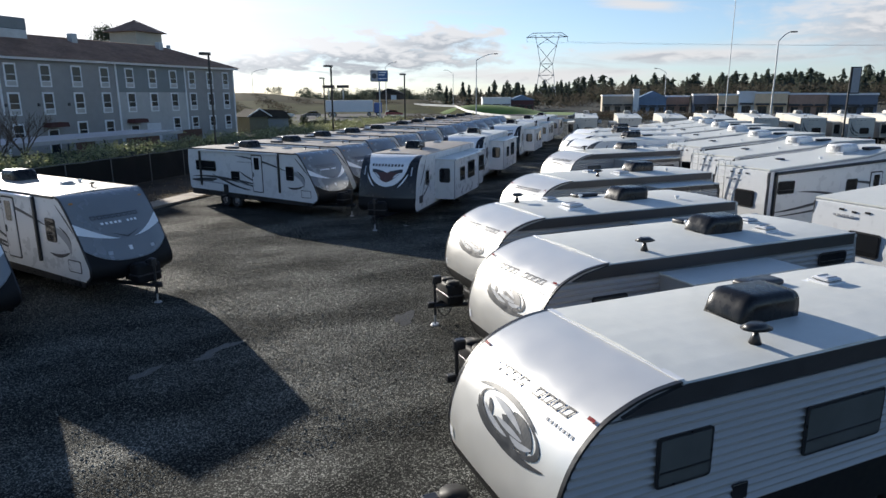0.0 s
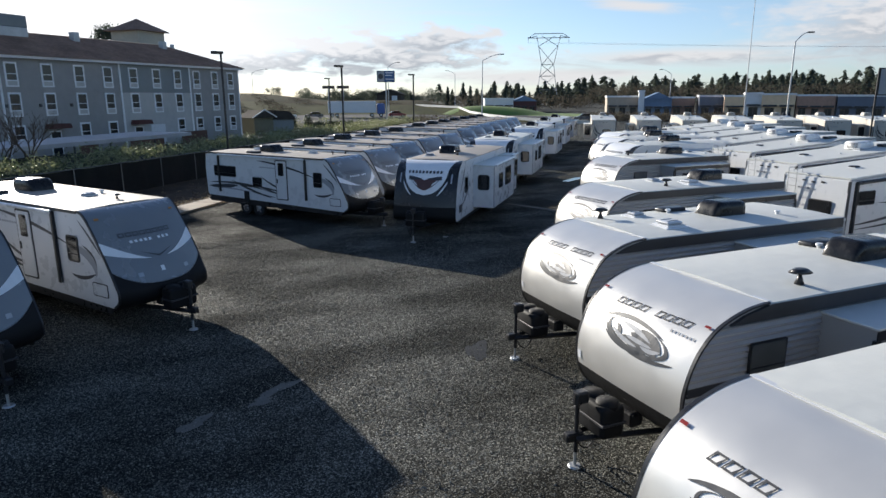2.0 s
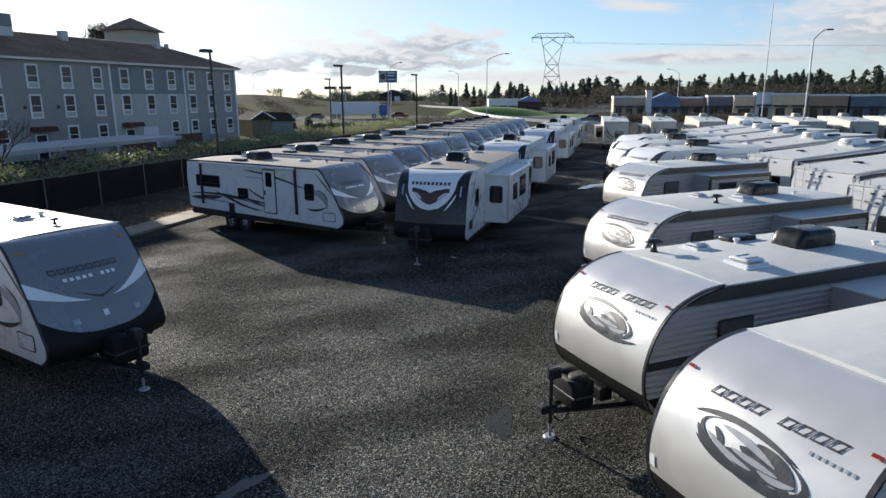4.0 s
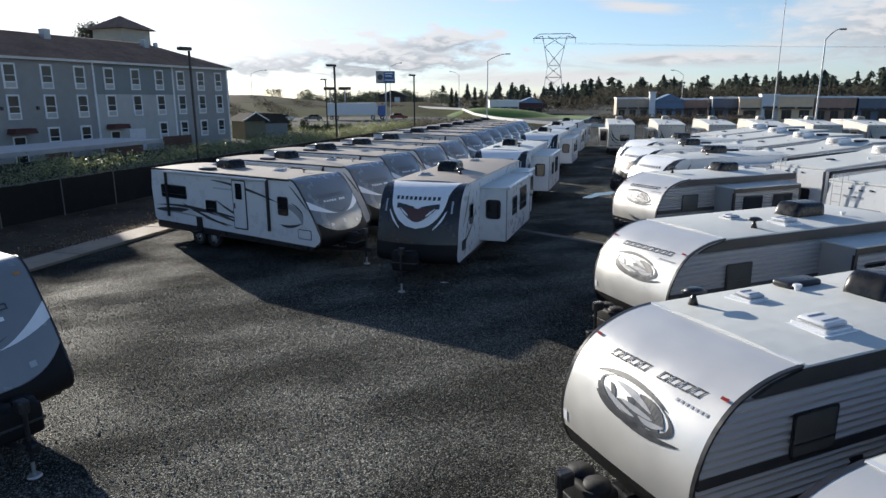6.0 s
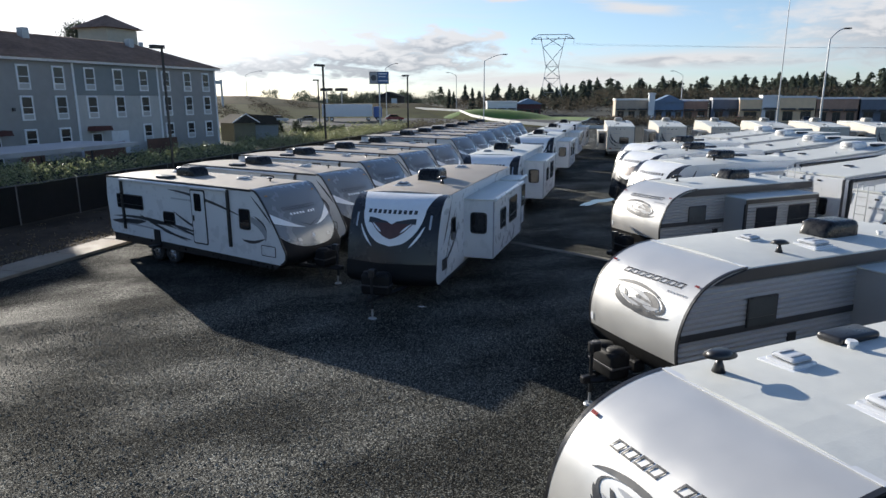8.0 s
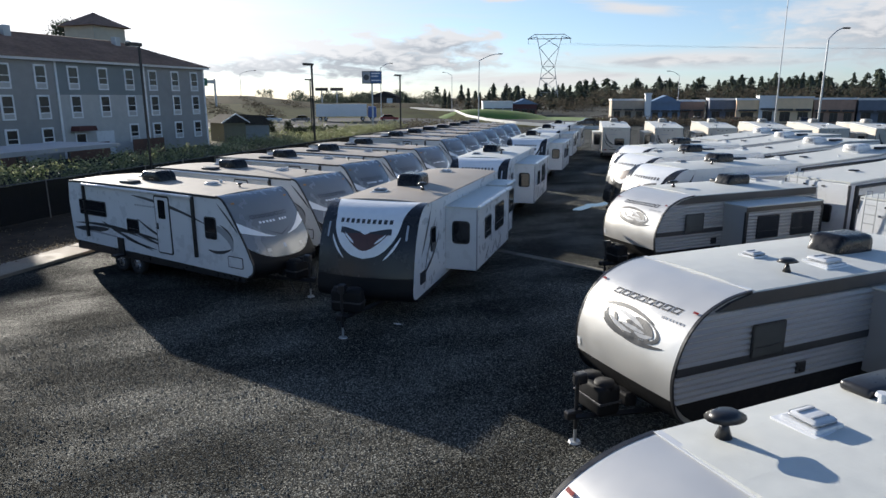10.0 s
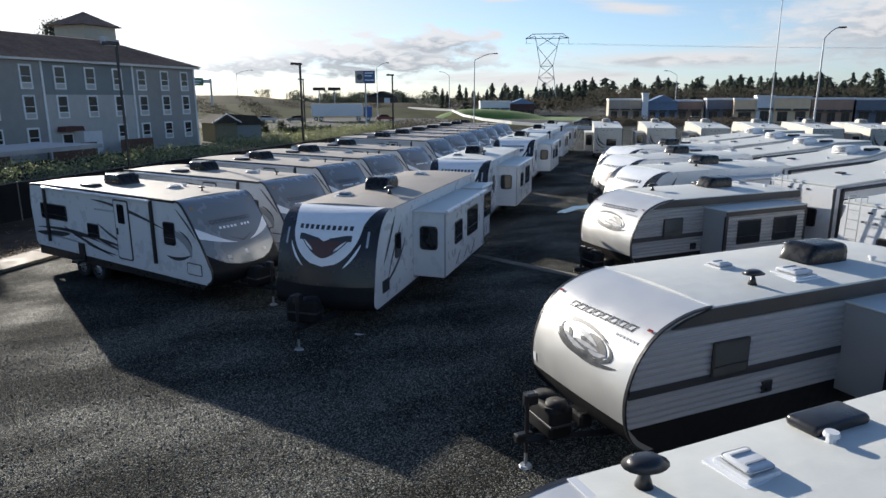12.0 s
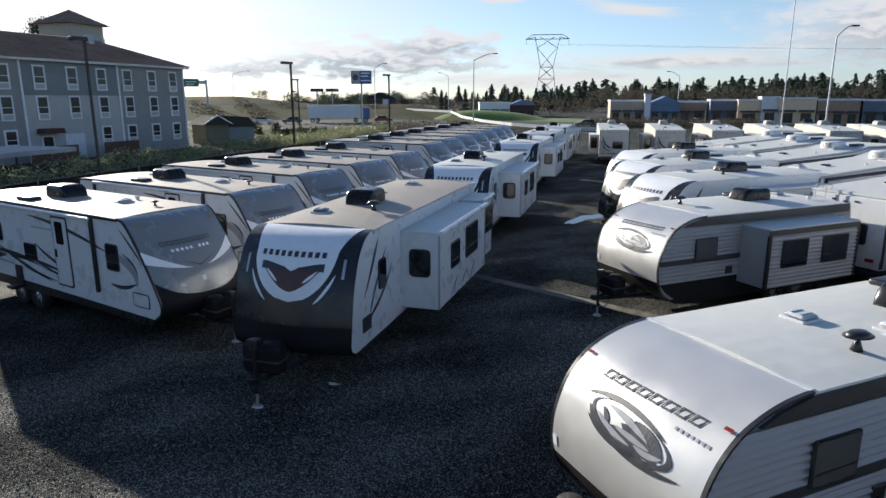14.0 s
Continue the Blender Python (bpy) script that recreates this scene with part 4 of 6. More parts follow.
        for k in range(3):
            for q in swoosh((x0 + w * (0.35 + 0.2 * k), 1.15), (x0 + w * (0.3 + 0.2 * k), 0.98), (x0 + w * (0.22 + 0.2 * k), 0.78), 0.06):
                side_quads([q], y0 - 0.004, bm)
            bm = stripe_part(bm, DECAL, so)
    roof_sheet(e, length, 2.74, roof or ROOF, half, 0.06, 0.01)
    air_conditioner(e, 3.0, 2.79, BLACK_GLOSS, 0.2)
    antenna(e, 1.95, -0.45, 2.77)
    roof_vent(e, 1.35, 0.55, 2.78, GALV, 0.36)
    fridge_vent(e, 4.6, 0.6, 2.78)
    roof_vent(e, 6.6, 0.2, 2.79)
    vent_pipe(e, 3.6, 0.2, 2.79)
    tongue(e, -1.4, jack, 0.5)
    for wx in (length * 0.6, length * 0.6 + 0.88):
        for s in (-1, 1):
            wheel(e, wx, s * 1.02, 0.36)
    part("chassis", box_bm(-0.9, length - 0.2, -0.9, 0.9, 0.42, 0.65), STEEL, e)
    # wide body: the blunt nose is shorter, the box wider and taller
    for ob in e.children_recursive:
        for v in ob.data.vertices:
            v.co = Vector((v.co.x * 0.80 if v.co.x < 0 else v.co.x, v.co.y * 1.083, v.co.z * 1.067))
    return e


def fifth_wheel(m, label, length=9.5, rear_z=2.80, front_z=3.25, ladder=False, ac=None, tint=None, slide=True, rear_art=False):
    """A tall trailer seen from its rear: the local x runs from its rear wall to its raised front."""
    half = 1.2
    tint = tint or WHITE
    e = empty("fifth_wheel_trailer", m, label, "fifth wheel trailer", "tall trailers with their rears to the lane")
    out = [(0.0, 0.75), (-0.06, 1.6), (0.0, rear_z - 0.05), (0.08, rear_z), (length * 0.55, rear_z + 0.28), (length * 0.66, front_z), (length - 0.5, front_z), (length, front_z - 0.5), (length + 0.1, 1.9), (length - 0.3, 1.6), (length - 2.2, 1.5), (length - 2.4, 0.75)]
    part("body", prism_bm(out, -half, half), tint, e)
    top = [(0.02, rear_z), (length * 0.55, rear_z + 0.285), (length * 0.66, front_z + 0.005), (length - 0.45, front_z + 0.005)]
    part("roof", prism_bm([(x, z + 0.004) for x, z in top] + [(x, z + 0.05) for x, z in top[::-1]], -half - 0.02, half + 0.02), ROOF, e)
    for s in (-1, 1):
        y = s * half
        part("roof_rail", prism_bm([(x, z + 0.01) for x, z in top] + [(x, z - 0.06) for x, z in top[::-1]], min(y, y + s * 0.03), max(y, y + s * 0.03)), DECAL_MID, e)
        part("corner_trim", box_bm(-0.02, 0.10, min(y - s * 0.02, y + s * 0.015), max(y - s * 0.02, y + s * 0.015), 0.8, rear_z - 0.06), TRIM, e)
    y = -half
    bm = bmesh.new()
    for a, b, c, w in (((0.3, 1.25), (2.8, 1.35), (4.6, 1.9), 0.10), ((0.5, 1.1), (3.2, 1.15), (5.4, 1.55), 0.07), ((1.6, 1.95), (3.4, 1.9), (5.2, 1.35), 0.08), ((4.2, 2.2), (6.0, 2.1), (7.6, 1.6), 0.10)):
        for q in swoosh(a, b, c, w):
            side_quads([q], y - 0.004, bm)
        bm = stripe_part(bm, DECAL, e)
    window(e, 0.95, 2.15, 0.85, 0.48, y, -1, 0.07)
    window(e, 4.5, 1.95, 0.62, 0.66, y, -1, 0.07)
    door(e, 5.9, 0.85, 2.5, 0.72, y, -1, tint)
    part("awning_tube", tube_bm((0.3, y - 0.07, rear_z - 0.12), (6.6, y - 0.07, rear_z + 0.12), 0.06), BLACK, e)
    for ax in (0.35, 6.6):
        part("awning_arm", box_bm(ax - 0.05, ax + 0.05, y - 0.09, y, 1.0, rear_z - 0.1), BLACK, e)
    # rear wall
    w = part("rear_window", plate_x_bm(rounded(-0.3, 1.72, 0.86, 0.62, 0.1), -0.03, -0.05), BLACK, e, "rounded dark rear window")
    part("pane", plate_x_bm(rounded(-0.3, 1.72, 0.78, 0.54, 0.07), -0.078, -0.01), GLASS, w)
    for yy in (-0.9, 0.9):
        part("tail_lamp", box_bm(-0.08, -0.03, yy - 0.12, yy + 0.12, 0.95, 1.05, 0.01), RED, e)
    for k in range(5):
        part("lettering_bar", box_bm(-0.055, -0.04, 0.05 + k * 0.12, 0.13 + k * 0.12, 2.34, 2.40), DECAL_MID, e)
    for k in range(3):
        part("clearance_lamp", box_bm(-0.03, -0.005, -0.35 + k * 0.35, -0.22 + k * 0.35, rear_z - 0.2 - 0.03 * (k % 2), rear_z - 0.15 - 0.03 * (k % 2)), BLACK, e)
    if ladder:
        bm = bmesh.new()
        for yy in (0.62, 0.95):
            tube_bm((-0.16, yy, 1.0), (-0.16, yy, rear_z + 0.22), 0.016, sides=8, bm=bm)
            tube_bm((-0.16, yy, rear_z + 0.22), (0.1, yy, rear_z + 0.22), 0.016, sides=8, bm=bm)
            tube_bm((0.1, yy, rear_z + 0.22), (0.1, yy, rear_z + 0.03), 0.016, sides=8, bm=bm)
        for k in range(7):
            tube_bm((-0.16, 0.62, 1.1 + 0.26 * k), (-0.16, 0.95, 1.1 + 0.26 * k), 0.014, sides=8, bm=bm)
        part("ladder", bm, GALV, e, "tubular roof ladder")
    if slide:
        so = part("slide_out", box_bm(1.8, 5.4, half, half + 0.8, 0.9, 2.45, 0.012, 1), tint, e)
        part("slide_roof", box_bm(1.75, 5.45, half, half + 0.84, 2.452, 2.49), ROOF, so)
        if rear_art:
            f = part("window", plate_x_bm(rounded(half + 0.42, 1.8, 0.55, 0.95, 0.08), 1.8, -0.024), BLACK, so, "rounded dark tinted window")
            part("pane", plate_x_bm(rounded(half + 0.42, 1.8, 0.47, 0.87, 0.06), 1.778, -0.008), GLASS, f)
    if rear_art:
        for a, b, c, w in (((0.95, 2.55), (0.95, 1.7), (0.15, 1.45), 0.16), ((1.05, 2.1), (0.9, 1.3), (0.2, 1.2), 0.10), ((-1.1, 1.1), (-0.2, 0.95), (0.7, 1.05), 0.09)):
            bm = bmesh.new()
            for q in swoosh(a, b, c, w):
                bm.faces.new([bm.verts.new((-0.066, y, z)) for y, z in q])
            bmesh.ops.remove_doubles(bm, verts=bm.verts[:], dist=0.0003)
            part("rear_stripe", bm, DECAL, e)
    ac = ac or WHITE
    air_conditioner(e, length * 0.58, rear_z + 0.36, ac, nose=1, length=1.1)
    fridge_vent(e, length * 0.66, -0.6, front_z + 0.03)
    roof_vent(e, 2.2, 0.2, rear_z + 0.14, BLACK, 0.34)
    roof_vent(e, 5.0, -0.3, rear_z + 0.31)
    vent_pipe(e, 3.4, -0.6, rear_z + 0.19)
    for wx in (length * 0.42, length * 0.42 + 0.9):
        for s in (-1, 1):
            wheel(e, wx, s * 1.02, 0.38)
    part("chassis", box_bm(0.1, length - 2.6, -0.9, 0.9, 0.5, 0.74), STEEL, e)
    part("rear_bumper", box_bm(-0.18, 0.0, -1.05, 1.05, 0.55, 0.67, 0.02), STEEL, e)
    for s in (-1, 1):
        part("landing_leg", tube_bm((length - 2.6, s * 0.8, 0.0), (length - 2.6, s * 0.8, 1.0), 0.05), STEEL, e)
    return e


# ---- ground ----
def slab(name, outline, z0, z1, material, label, kind="structure"):
    bm = bmesh.new()
    a = [bm.verts.new((x, y, z0)) for x, y in outline]
    b = [bm.verts.new((x, y, z1)) for x, y in outline]
    bm.faces.new(a[::-1])
    bm.faces.new(b)
    for i in range(len(a)):
        j = (i + 1) % len(a)
        bm.faces.new((a[i], a[j], b[j], b[i]))
    return tagged(part(name, bm, material), label, kind=kind)


LOT = Vector((0.62, 0.785))      # the lane's direction
OFF = Vector((-0.785, 0.62))     # across it, towards the fence


def lane(u, v):
    """A place by metres along and across the fence line."""
    p = Vector((-2.6, 31.5)) + LOT * u + OFF * v
    return (p.x, p.y)


def bearing(deg, d):
    """A place d metres from the middle of the camera's path, deg clockwise from +y."""
    a = radians(deg)
    return 3.0 + d * math.sin(a), 8.0 + d * math.cos(a)


bm = bmesh.new()
n = 40
grid = {}
for i in range(n + 1):
    for j in range(n + 1):
        x, y = -900 + 2400 * i / n, -700 + 2400 * j / n
        grid[i, j] = bm.verts.new((x, y, 0))
for i in range(n):
    for j in range(n):
        bm.faces.new((grid[i, j], grid[i + 1, j], grid[i + 1, j + 1], grid[i, j + 1]))
tagged(part("ground", bm, GRAVEL), "dark gravel lot with worn patches, darker towards the kerb", "ground", kind="structure")

kerb = slab("kerb", [lane(-40, 0.02), lane(75, 0.02), lane(75, 1.4), lane(-40, 1.4)], -0.1, 0.085, DIRT, "weathered tan concrete kerb strip along the lot")
rng = random.Random(17)
for k in range(46):
    u0, lift = -40 + 2.5 * k, rng.uniform(0.0, 0.012)
    (xa, ya), (xb, yb), (xc, yc), (xd, yd) = lane(u0 + 0.012, 0), lane(u0 + 2.488, 0), lane(u0 + 2.488, 1.38), lane(u0 + 0.012, 1.38)
    bm = bmesh.new()
    low = [bm.verts.new((x, y, -0.05)) for x, y in ((xa, ya), (xb, yb), (xc, yc), (xd, yd))]
    top = [bm.verts.new((x, y, 0.10 + lift)) for x, y in ((xa, ya), (xb, yb), (xc, yc), (xd, yd))]
    bm.faces.new(low[::-1])
    rim = bm.faces.new(top)
    for i in range(4):
        bm.faces.new((low[i], low[(i + 1) % 4], top[(i + 1) % 4], top[i]))
    bmesh.ops.bevel(bm, geom=list(rim.edges), offset=0.018, segments=1, affect="EDGES")
    part("kerb_slab", bm, CONCRETE, kerb)
slab("planting_strip", [lane(-40, 1.4), lane(75, 1.4), lane(75, 12.5), lane(-40, 12.5)], -0.1, 0.08, DIRT, "dark bark planting strip by the fence")
slab("road", [(-60, 150), (60, 128), (190, 150), (190, 100), (300, 60), (310, 80), (205, 118), (200, 165), (70, 175), (-60, 190)], -0.1, 0.012, ASPHALT, "grey asphalt highway past the lot")
slab("field", [lane(78, 14), lane(300, 8), lane(320, 170), lane(60, 190), lane(52, 40)], -0.1, 0.008, DRYGRASS, "dry winter grass beside the highway")

STRIP = mat("worn_pale_strip", (0.17, 0.155, 0.125), 0.9, 0.0, 0.5, 4.0, 0.4, 40)
slab("drain_strip", [(15.7, 31.2), (16.05, 31.35), (18.6, 25.6), (18.25, 25.45)], -0.05, 0.006, STRIP, "narrow pale concrete strip across the lane")


def patch(name, x, y, rx, ry, turn, z, material, label, seed):
    """A flat irregular patch on the gravel."""
    rng = random.Random(seed)
    ph = [rng.uniform(0, 6.28) for _ in range(4)]
    bm = bmesh.new()
    ring = []
    for k in range(36):
        a = 2 * math.pi * k / 36
        r = 1 + 0.28 * math.sin(2 * a + ph[0]) + 0.2 * math.sin(3 * a + ph[1]) + 0.12 * math.sin(5 * a + ph[2]) + 0.07 * math.sin(9 * a + ph[3])
        u, v = rx * r * math.cos(a), ry * r * math.sin(a)
        c, s = math.cos(radians(turn)), math.sin(radians(turn))
        ring.append(bm.verts.new((x + u * c - v * s, y + u * s + v * c, z)))
    bm.faces.new(ring)
    return tagged(part(name, bm, material), label, kind="structure")


patch("damp_patch", 5.5, 13.9, 0.2, 0.6, -20, 0.005, DAMP, "dark damp patch on the gravel", 1)
patch("puddle", 25.3, 38.3, 0.42, 1.5, -60, 0.005, WATER, "shallow puddle in the lane", 2)
patch("silt_patch", 1.1, 13.75, 0.42, 0.16, 30, 0.004, SILT, "pale dried silt patch", 3)
patch("silt_patch", -0.47, 12.95, 0.3, 0.16, 40, 0.004, SILT, "pale dried silt patch", 4)
patch("silt_patch", 0.7, 13.3, 0.3, 0.08, 15, 0.005, SILT, "pale dried silt patch", 6)
patch("paper_scrap", 9.65, 25.07, 0.13, 0.05, 150, 0.006, DECAL_WHITE, "small white paper scrap on gravel", 5)

# highway bank in strips: verge, carriageway, green and brown slope
def bank_strip(name, rings, material, label, lo=-14, hi=25.2, hump=0.0):
    bm = bmesh.new()
    prev = None
    for k in range(44):
        deg = lo + (hi - lo) * k / 43
        fall = max(0.0, min(1.0, (25.6 - deg) / 4.0))
        row = []
        for d, z in rings:
            x, y = bearing(deg, d + 2.5 * math.sin(deg * 0.5))
            row.append(bm.verts.new((x, y, z * fall + hump * max(0.0, z - 0.3) / 3.7 * max(0.0, min(1.0, (13.5 - deg) / 6.0)) - 0.05)))
        if prev:
            for i in range(len(rings) - 1):
                bm.faces.new((prev[i], prev[i + 1], row[i + 1], row[i]))
        prev = row
    return tagged(part(name, bm, material, smooth=True), label, kind="structure")


DULLGRASS = mat("dull_green_grass", (0.05, 0.056, 0.02), 0.95, 0.0, 0.4, 0.4, 0.5, 5, second=(0.034, 0.034, 0.014), spec=0.04)
BROWNBANK = mat("brown_scrub_bank", (0.05, 0.038, 0.02), 0.95, 0.0, 0.5, 0.3, 0.6, 3, second=(0.022, 0.028, 0.012), spec=0.04)
bank_strip("verge_strip", ((112, 0.0), (124, 0.05), (136, 0.12)), DULLGRASS, "dull green verge below the carriageway")
bank_strip("carriageway", ((136, 0.12), (182, 0.4)), ASPHALT, "raised grey carriageway of the highway")
bank_strip("green_slope", ((182, 0.4), (200, 1.5), (216, 2.5)), DULLGRASS, "yellow-green grass slope above the carriageway", hump=2.6)
bank_strip("brown_slope", ((216, 2.5), (236, 4.0), (300, 3.2)), BROWNBANK, "brown scrub bank on the skyline", hump=2.6)

# ---- fence with dark screen ----
fence = empty("fence", Matrix(), "black screened chain-link fence with galvanised posts", "fence")
for k in range(34):
    x, y = lane(-38.6 + 3.4 * k, 7.1)
    part("post", tube_bm((x, y, 0.05), (x, y, 1.9), 0.032), FENCE_POST, fence)
    if k < 33:
        x2, y2 = lane(-38.6 + 3.4 * (k + 1), 7.1)
        part("rail", tube_bm((x, y, 1.87), (x2, y2, 1.87), 0.022, sides=6), FENCE_POST, fence)
        bm = bmesh.new()
        rows = []
        rng = random.Random(k)
        for i in range(9):
            f = i / 8
            sag = 0.05 * math.sin(f * math.pi) * rng.uniform(0.3, 1)
            q = Vector((x, y)).lerp(Vector((x2, y2)), f) + OFF * (0.04 + 0.03 * math.sin(f * 9 + k))
            rows.append([bm.verts.new((q.x, q.y, 0.12)), bm.verts.new((q.x, q.y, 1.05)), bm.verts.new((q.x, q.y, 1.85 - sag))])
        for a, b in zip(rows, rows[1:]):
            for i in range(2):
                bm.faces.new((a[i], a[i + 1], b[i + 1], b[i]))
        bmesh.ops.solidify(bm, geom=bm.faces[:], thickness=0.006)
        part("screen", bm, MESH_SCREEN, fence)


# ---- foliage ----
def leaf_material(name, colour, second, gloss=0.5):
    m = bpy.data.materials.new(name)
    m.use_nodes = True
    n, l = m.node_tree.nodes, m.node_tree.links
    b = n["Principled BSDF"]
    g = n.new("ShaderNodeNewGeometry")
    mx = n.new("ShaderNodeMix")
    mx.data_type = "RGBA"
    l.new(g.outputs["Random Per Island"], mx.inputs["Factor"])
    mx.inputs["A"].default_value, mx.inputs["B"].default_value = (*colour, 1), (*second, 1)
    l.new(mx.outputs["Result"], b.inputs["Base Color"])
    b.inputs["Roughness"].default_value = 0.5 if gloss > 0.3 else 0.9
    b.inputs["Specular IOR Level"].default_value = gloss
    tr = n.new("ShaderNodeBsdfTranslucent")
    l.new(mx.outputs["Result"], tr.inputs["Color"])
    ms = n.new("ShaderNodeMixShader")
    ms.inputs[0].default_value = 0.35
    l.new(b.outputs[0], ms.inputs[1])
    l.new(tr.outputs[0], ms.inputs[2])
    l.new(ms.outputs[0], n["Material Output"].inputs[0])
    return m


# the pale second tone paints sunlit highlights onto single leaves
LEAF = leaf_material("highlit_hedge_leaf", (0.055, 0.085, 0.022), (0.36, 0.36, 0.19))
DEEP_LEAF = leaf_material("dark_bush_leaf", (0.02, 0.03, 0.014), (0.05, 0.065, 0.03))
# needle tones lightened to carry distance haze in the colour
CONIFER = leaf_material("hazed_conifer_needles", (0.055, 0.07, 0.054), (0.11, 0.125, 0.095), 0.1)
BRUSH = leaf_material("bare_winter_brush", (0.07, 0.062, 0.048), (0.11, 0.096, 0.073), 0.05)
BARK = mat("bark", (0.07, 0.05, 0.035), 0.9, 0.0, 0.4, 6.0, 0.6, 20)


def leaves(verts, faces, c, size, rng, count, spread, up=1.0):
    """Loose small leaf blades round a centre."""
    for _ in range(count):
        p = Vector(c) + Vector((rng.gauss(0, spread), rng.gauss(0, spread), rng.gauss(0, spread * up)))
        a = Vector((rng.uniform(-1, 1), rng.uniform(-1, 1), rng.uniform(-0.6, 1))).normalized() * size * rng.uniform(0.6, 1.3)
        b = a.cross(Vector((rng.uniform(-1, 1), rng.uniform(-1, 1), rng.uniform(-1, 1)))).normalized() * size * 0.45
        k = len(verts)
        verts += [p - a * 0.5, p + b * 0.5, p + a * 0.6, p - b * 0.5]
        faces.append((k, k + 1, k + 2, k + 3))


rng = random.Random(5)
hv, hf = [], []
for i in range(3600):
    u, v = rng.uniform(-38, 72), rng.uniform(8.3, 12.4)
    x, y = lane(u, v)
    top = 2.05 + 0.22 * math.sin(u * 0.9) * math.sin(u * 0.37 + 1) + 0.3 * rng.random() - 0.25 * max(0, 9.0 - v)
    z = top - abs(rng.gauss(0, 0.55))
    if z < 0.2:
        z = rng.uniform(0.2, top)
    leaves(hv, hf, (x, y, z), 0.15, rng, 16, 0.17)
tagged(mesh_object("hedge", hv, hf, LEAF), "clipped evergreen laurel hedge behind the fence", "hedge", kind="stuff")

# leaf and bark litter along the kerb
LITTER = leaf_material("dry_litter", (0.06, 0.042, 0.028), (0.30, 0.24, 0.16), 0.1)
lv, lf = [], []
for i in range(1500):
    v = 1.36 + abs(rng.gauss(0, 0.75)) if i % 3 else rng.uniform(1.4, 6.4)
    x, y = lane(rng.uniform(-22, 30), v)
    leaves(lv, lf, (x, y, 0.11), 0.09, rng, 5, 0.12, 0.12)
tagged(mesh_object("bark_litter", lv, lf, LITTER), "dry leaf and bark litter beside the kerb", "litter", kind="stuff")

# loose stones on the sunlit lane
STONE_PIECES = leaf_material("loose_gravel_stone", (0.05, 0.0495, 0.043), (0.34, 0.335, 0.29), 0.15)
prng = np.random.default_rng(3)
count = 75000
cx_ = prng.uniform(-3.5, 12, count)
cy_ = prng.uniform(8.5, 28, count)
size_ = prng.gamma(3.0, 0.0022, count) + 0.006
octa = np.array([(1, 0, 0), (0, 1, 0), (-1, 0, 0), (0, -1, 0), (0, 0, 1), (0, 0, -0.4)], float)
tri = np.array([(0, 1, 4), (1, 2, 4), (2, 3, 4), (3, 0, 4), (1, 0, 5), (2, 1, 5), (3, 2, 5), (0, 3, 5)])
turn_ = prng.uniform(0, 6.28, count)
vv = np.repeat(octa[None], count, 0) * prng.uniform(0.6, 1.3, (count, 6, 1)) * size_[:, None, None]
vv[:, :, 2] *= 0.75
c_, s_ = np.cos(turn_)[:, None], np.sin(turn_)[:, None]
vx = vv[:, :, 0] * c_ - vv[:, :, 1] * s_ + cx_[:, None]
vy = vv[:, :, 0] * s_ + vv[:, :, 1] * c_ + cy_[:, None]
pts_ = np.stack([vx, vy, vv[:, :, 2] + 0.002], 2).reshape(-1, 3)
fcs = (tri[None] + (np.arange(count) * 6)[:, None, None]).reshape(-1, 3)
tagged(mesh_object("loose_gravel", pts_.tolist(), fcs.tolist(), STONE_PIECES), "loose dark grey gravel stones on the lot", "gravel", kind="stuff")

# ---- far woods ----
def conifer(verts, faces, x, y, z, h, r, rng, tiers=9, blades=13):
    for k in range(tiers):
        f = k / tiers
        rr = r * (1 - f) ** 0.7 * rng.uniform(0.5, 1.25) + 0.15
        zz = z + h * (0.14 + 0.84 * f)
        for b in range(blades):
            a = rng.uniform(0, 6.283)
            reach = rr * rng.uniform(0.55, 1.2)
            q = Vector((x + reach * math.cos(a), y + reach * math.sin(a), zz - h * 0.08 * rng.uniform(-0.3, 1.6)))
            c = Vector((x, y, zz + h * 0.07))
            side = Vector((-math.sin(a), math.cos(a), 0)) * rr * rng.uniform(0.25, 0.5)
            k0 = len(verts)
            verts += [c, q + side, q + Vector((0, 0, -h * 0.02)), q - side]
            faces.append((k0, k0 + 1, k0 + 2, k0 + 3))
    k0 = len(verts)
    w = h * 0.012 + 0.05
    verts += [Vector((x - w, y, z)), Vector((x + w, y, z)), Vector((x, y, z + h)), Vector((x, y + w, z)), Vector((x, y - w, z))]
    faces += [(k0, k0 + 1, k0 + 2), (k0 + 3, k0 + 4, k0 + 2)]


rng = random.Random(11)
wv, wf = [], []
for i in range(460):
    deg = rng.uniform(23, 66)
    d = rng.uniform(270, 430)
    x, y = bearing(deg, d)
    dense = 1.0 if deg > 33 else 0.72
    if rng.random() > dense * (0.25 if deg < 26 else 1.0) and deg < 33:
        continue
    h = rng.triangular(3.0, 13.0, 5.5) + (2.4 if deg > 49 else 0) - (2.2 if deg < 33 else 0) + 1.6 * math.sin(deg * 1.9) * math.sin(deg * 0.7)
    conifer(wv, wf, x, y, 2.2 + (d - 270) * 0.012, h * d / 320, h * rng.uniform(0.22, 0.46) * d / 320, rng, rng.choice((6, 8, 10)), 15)
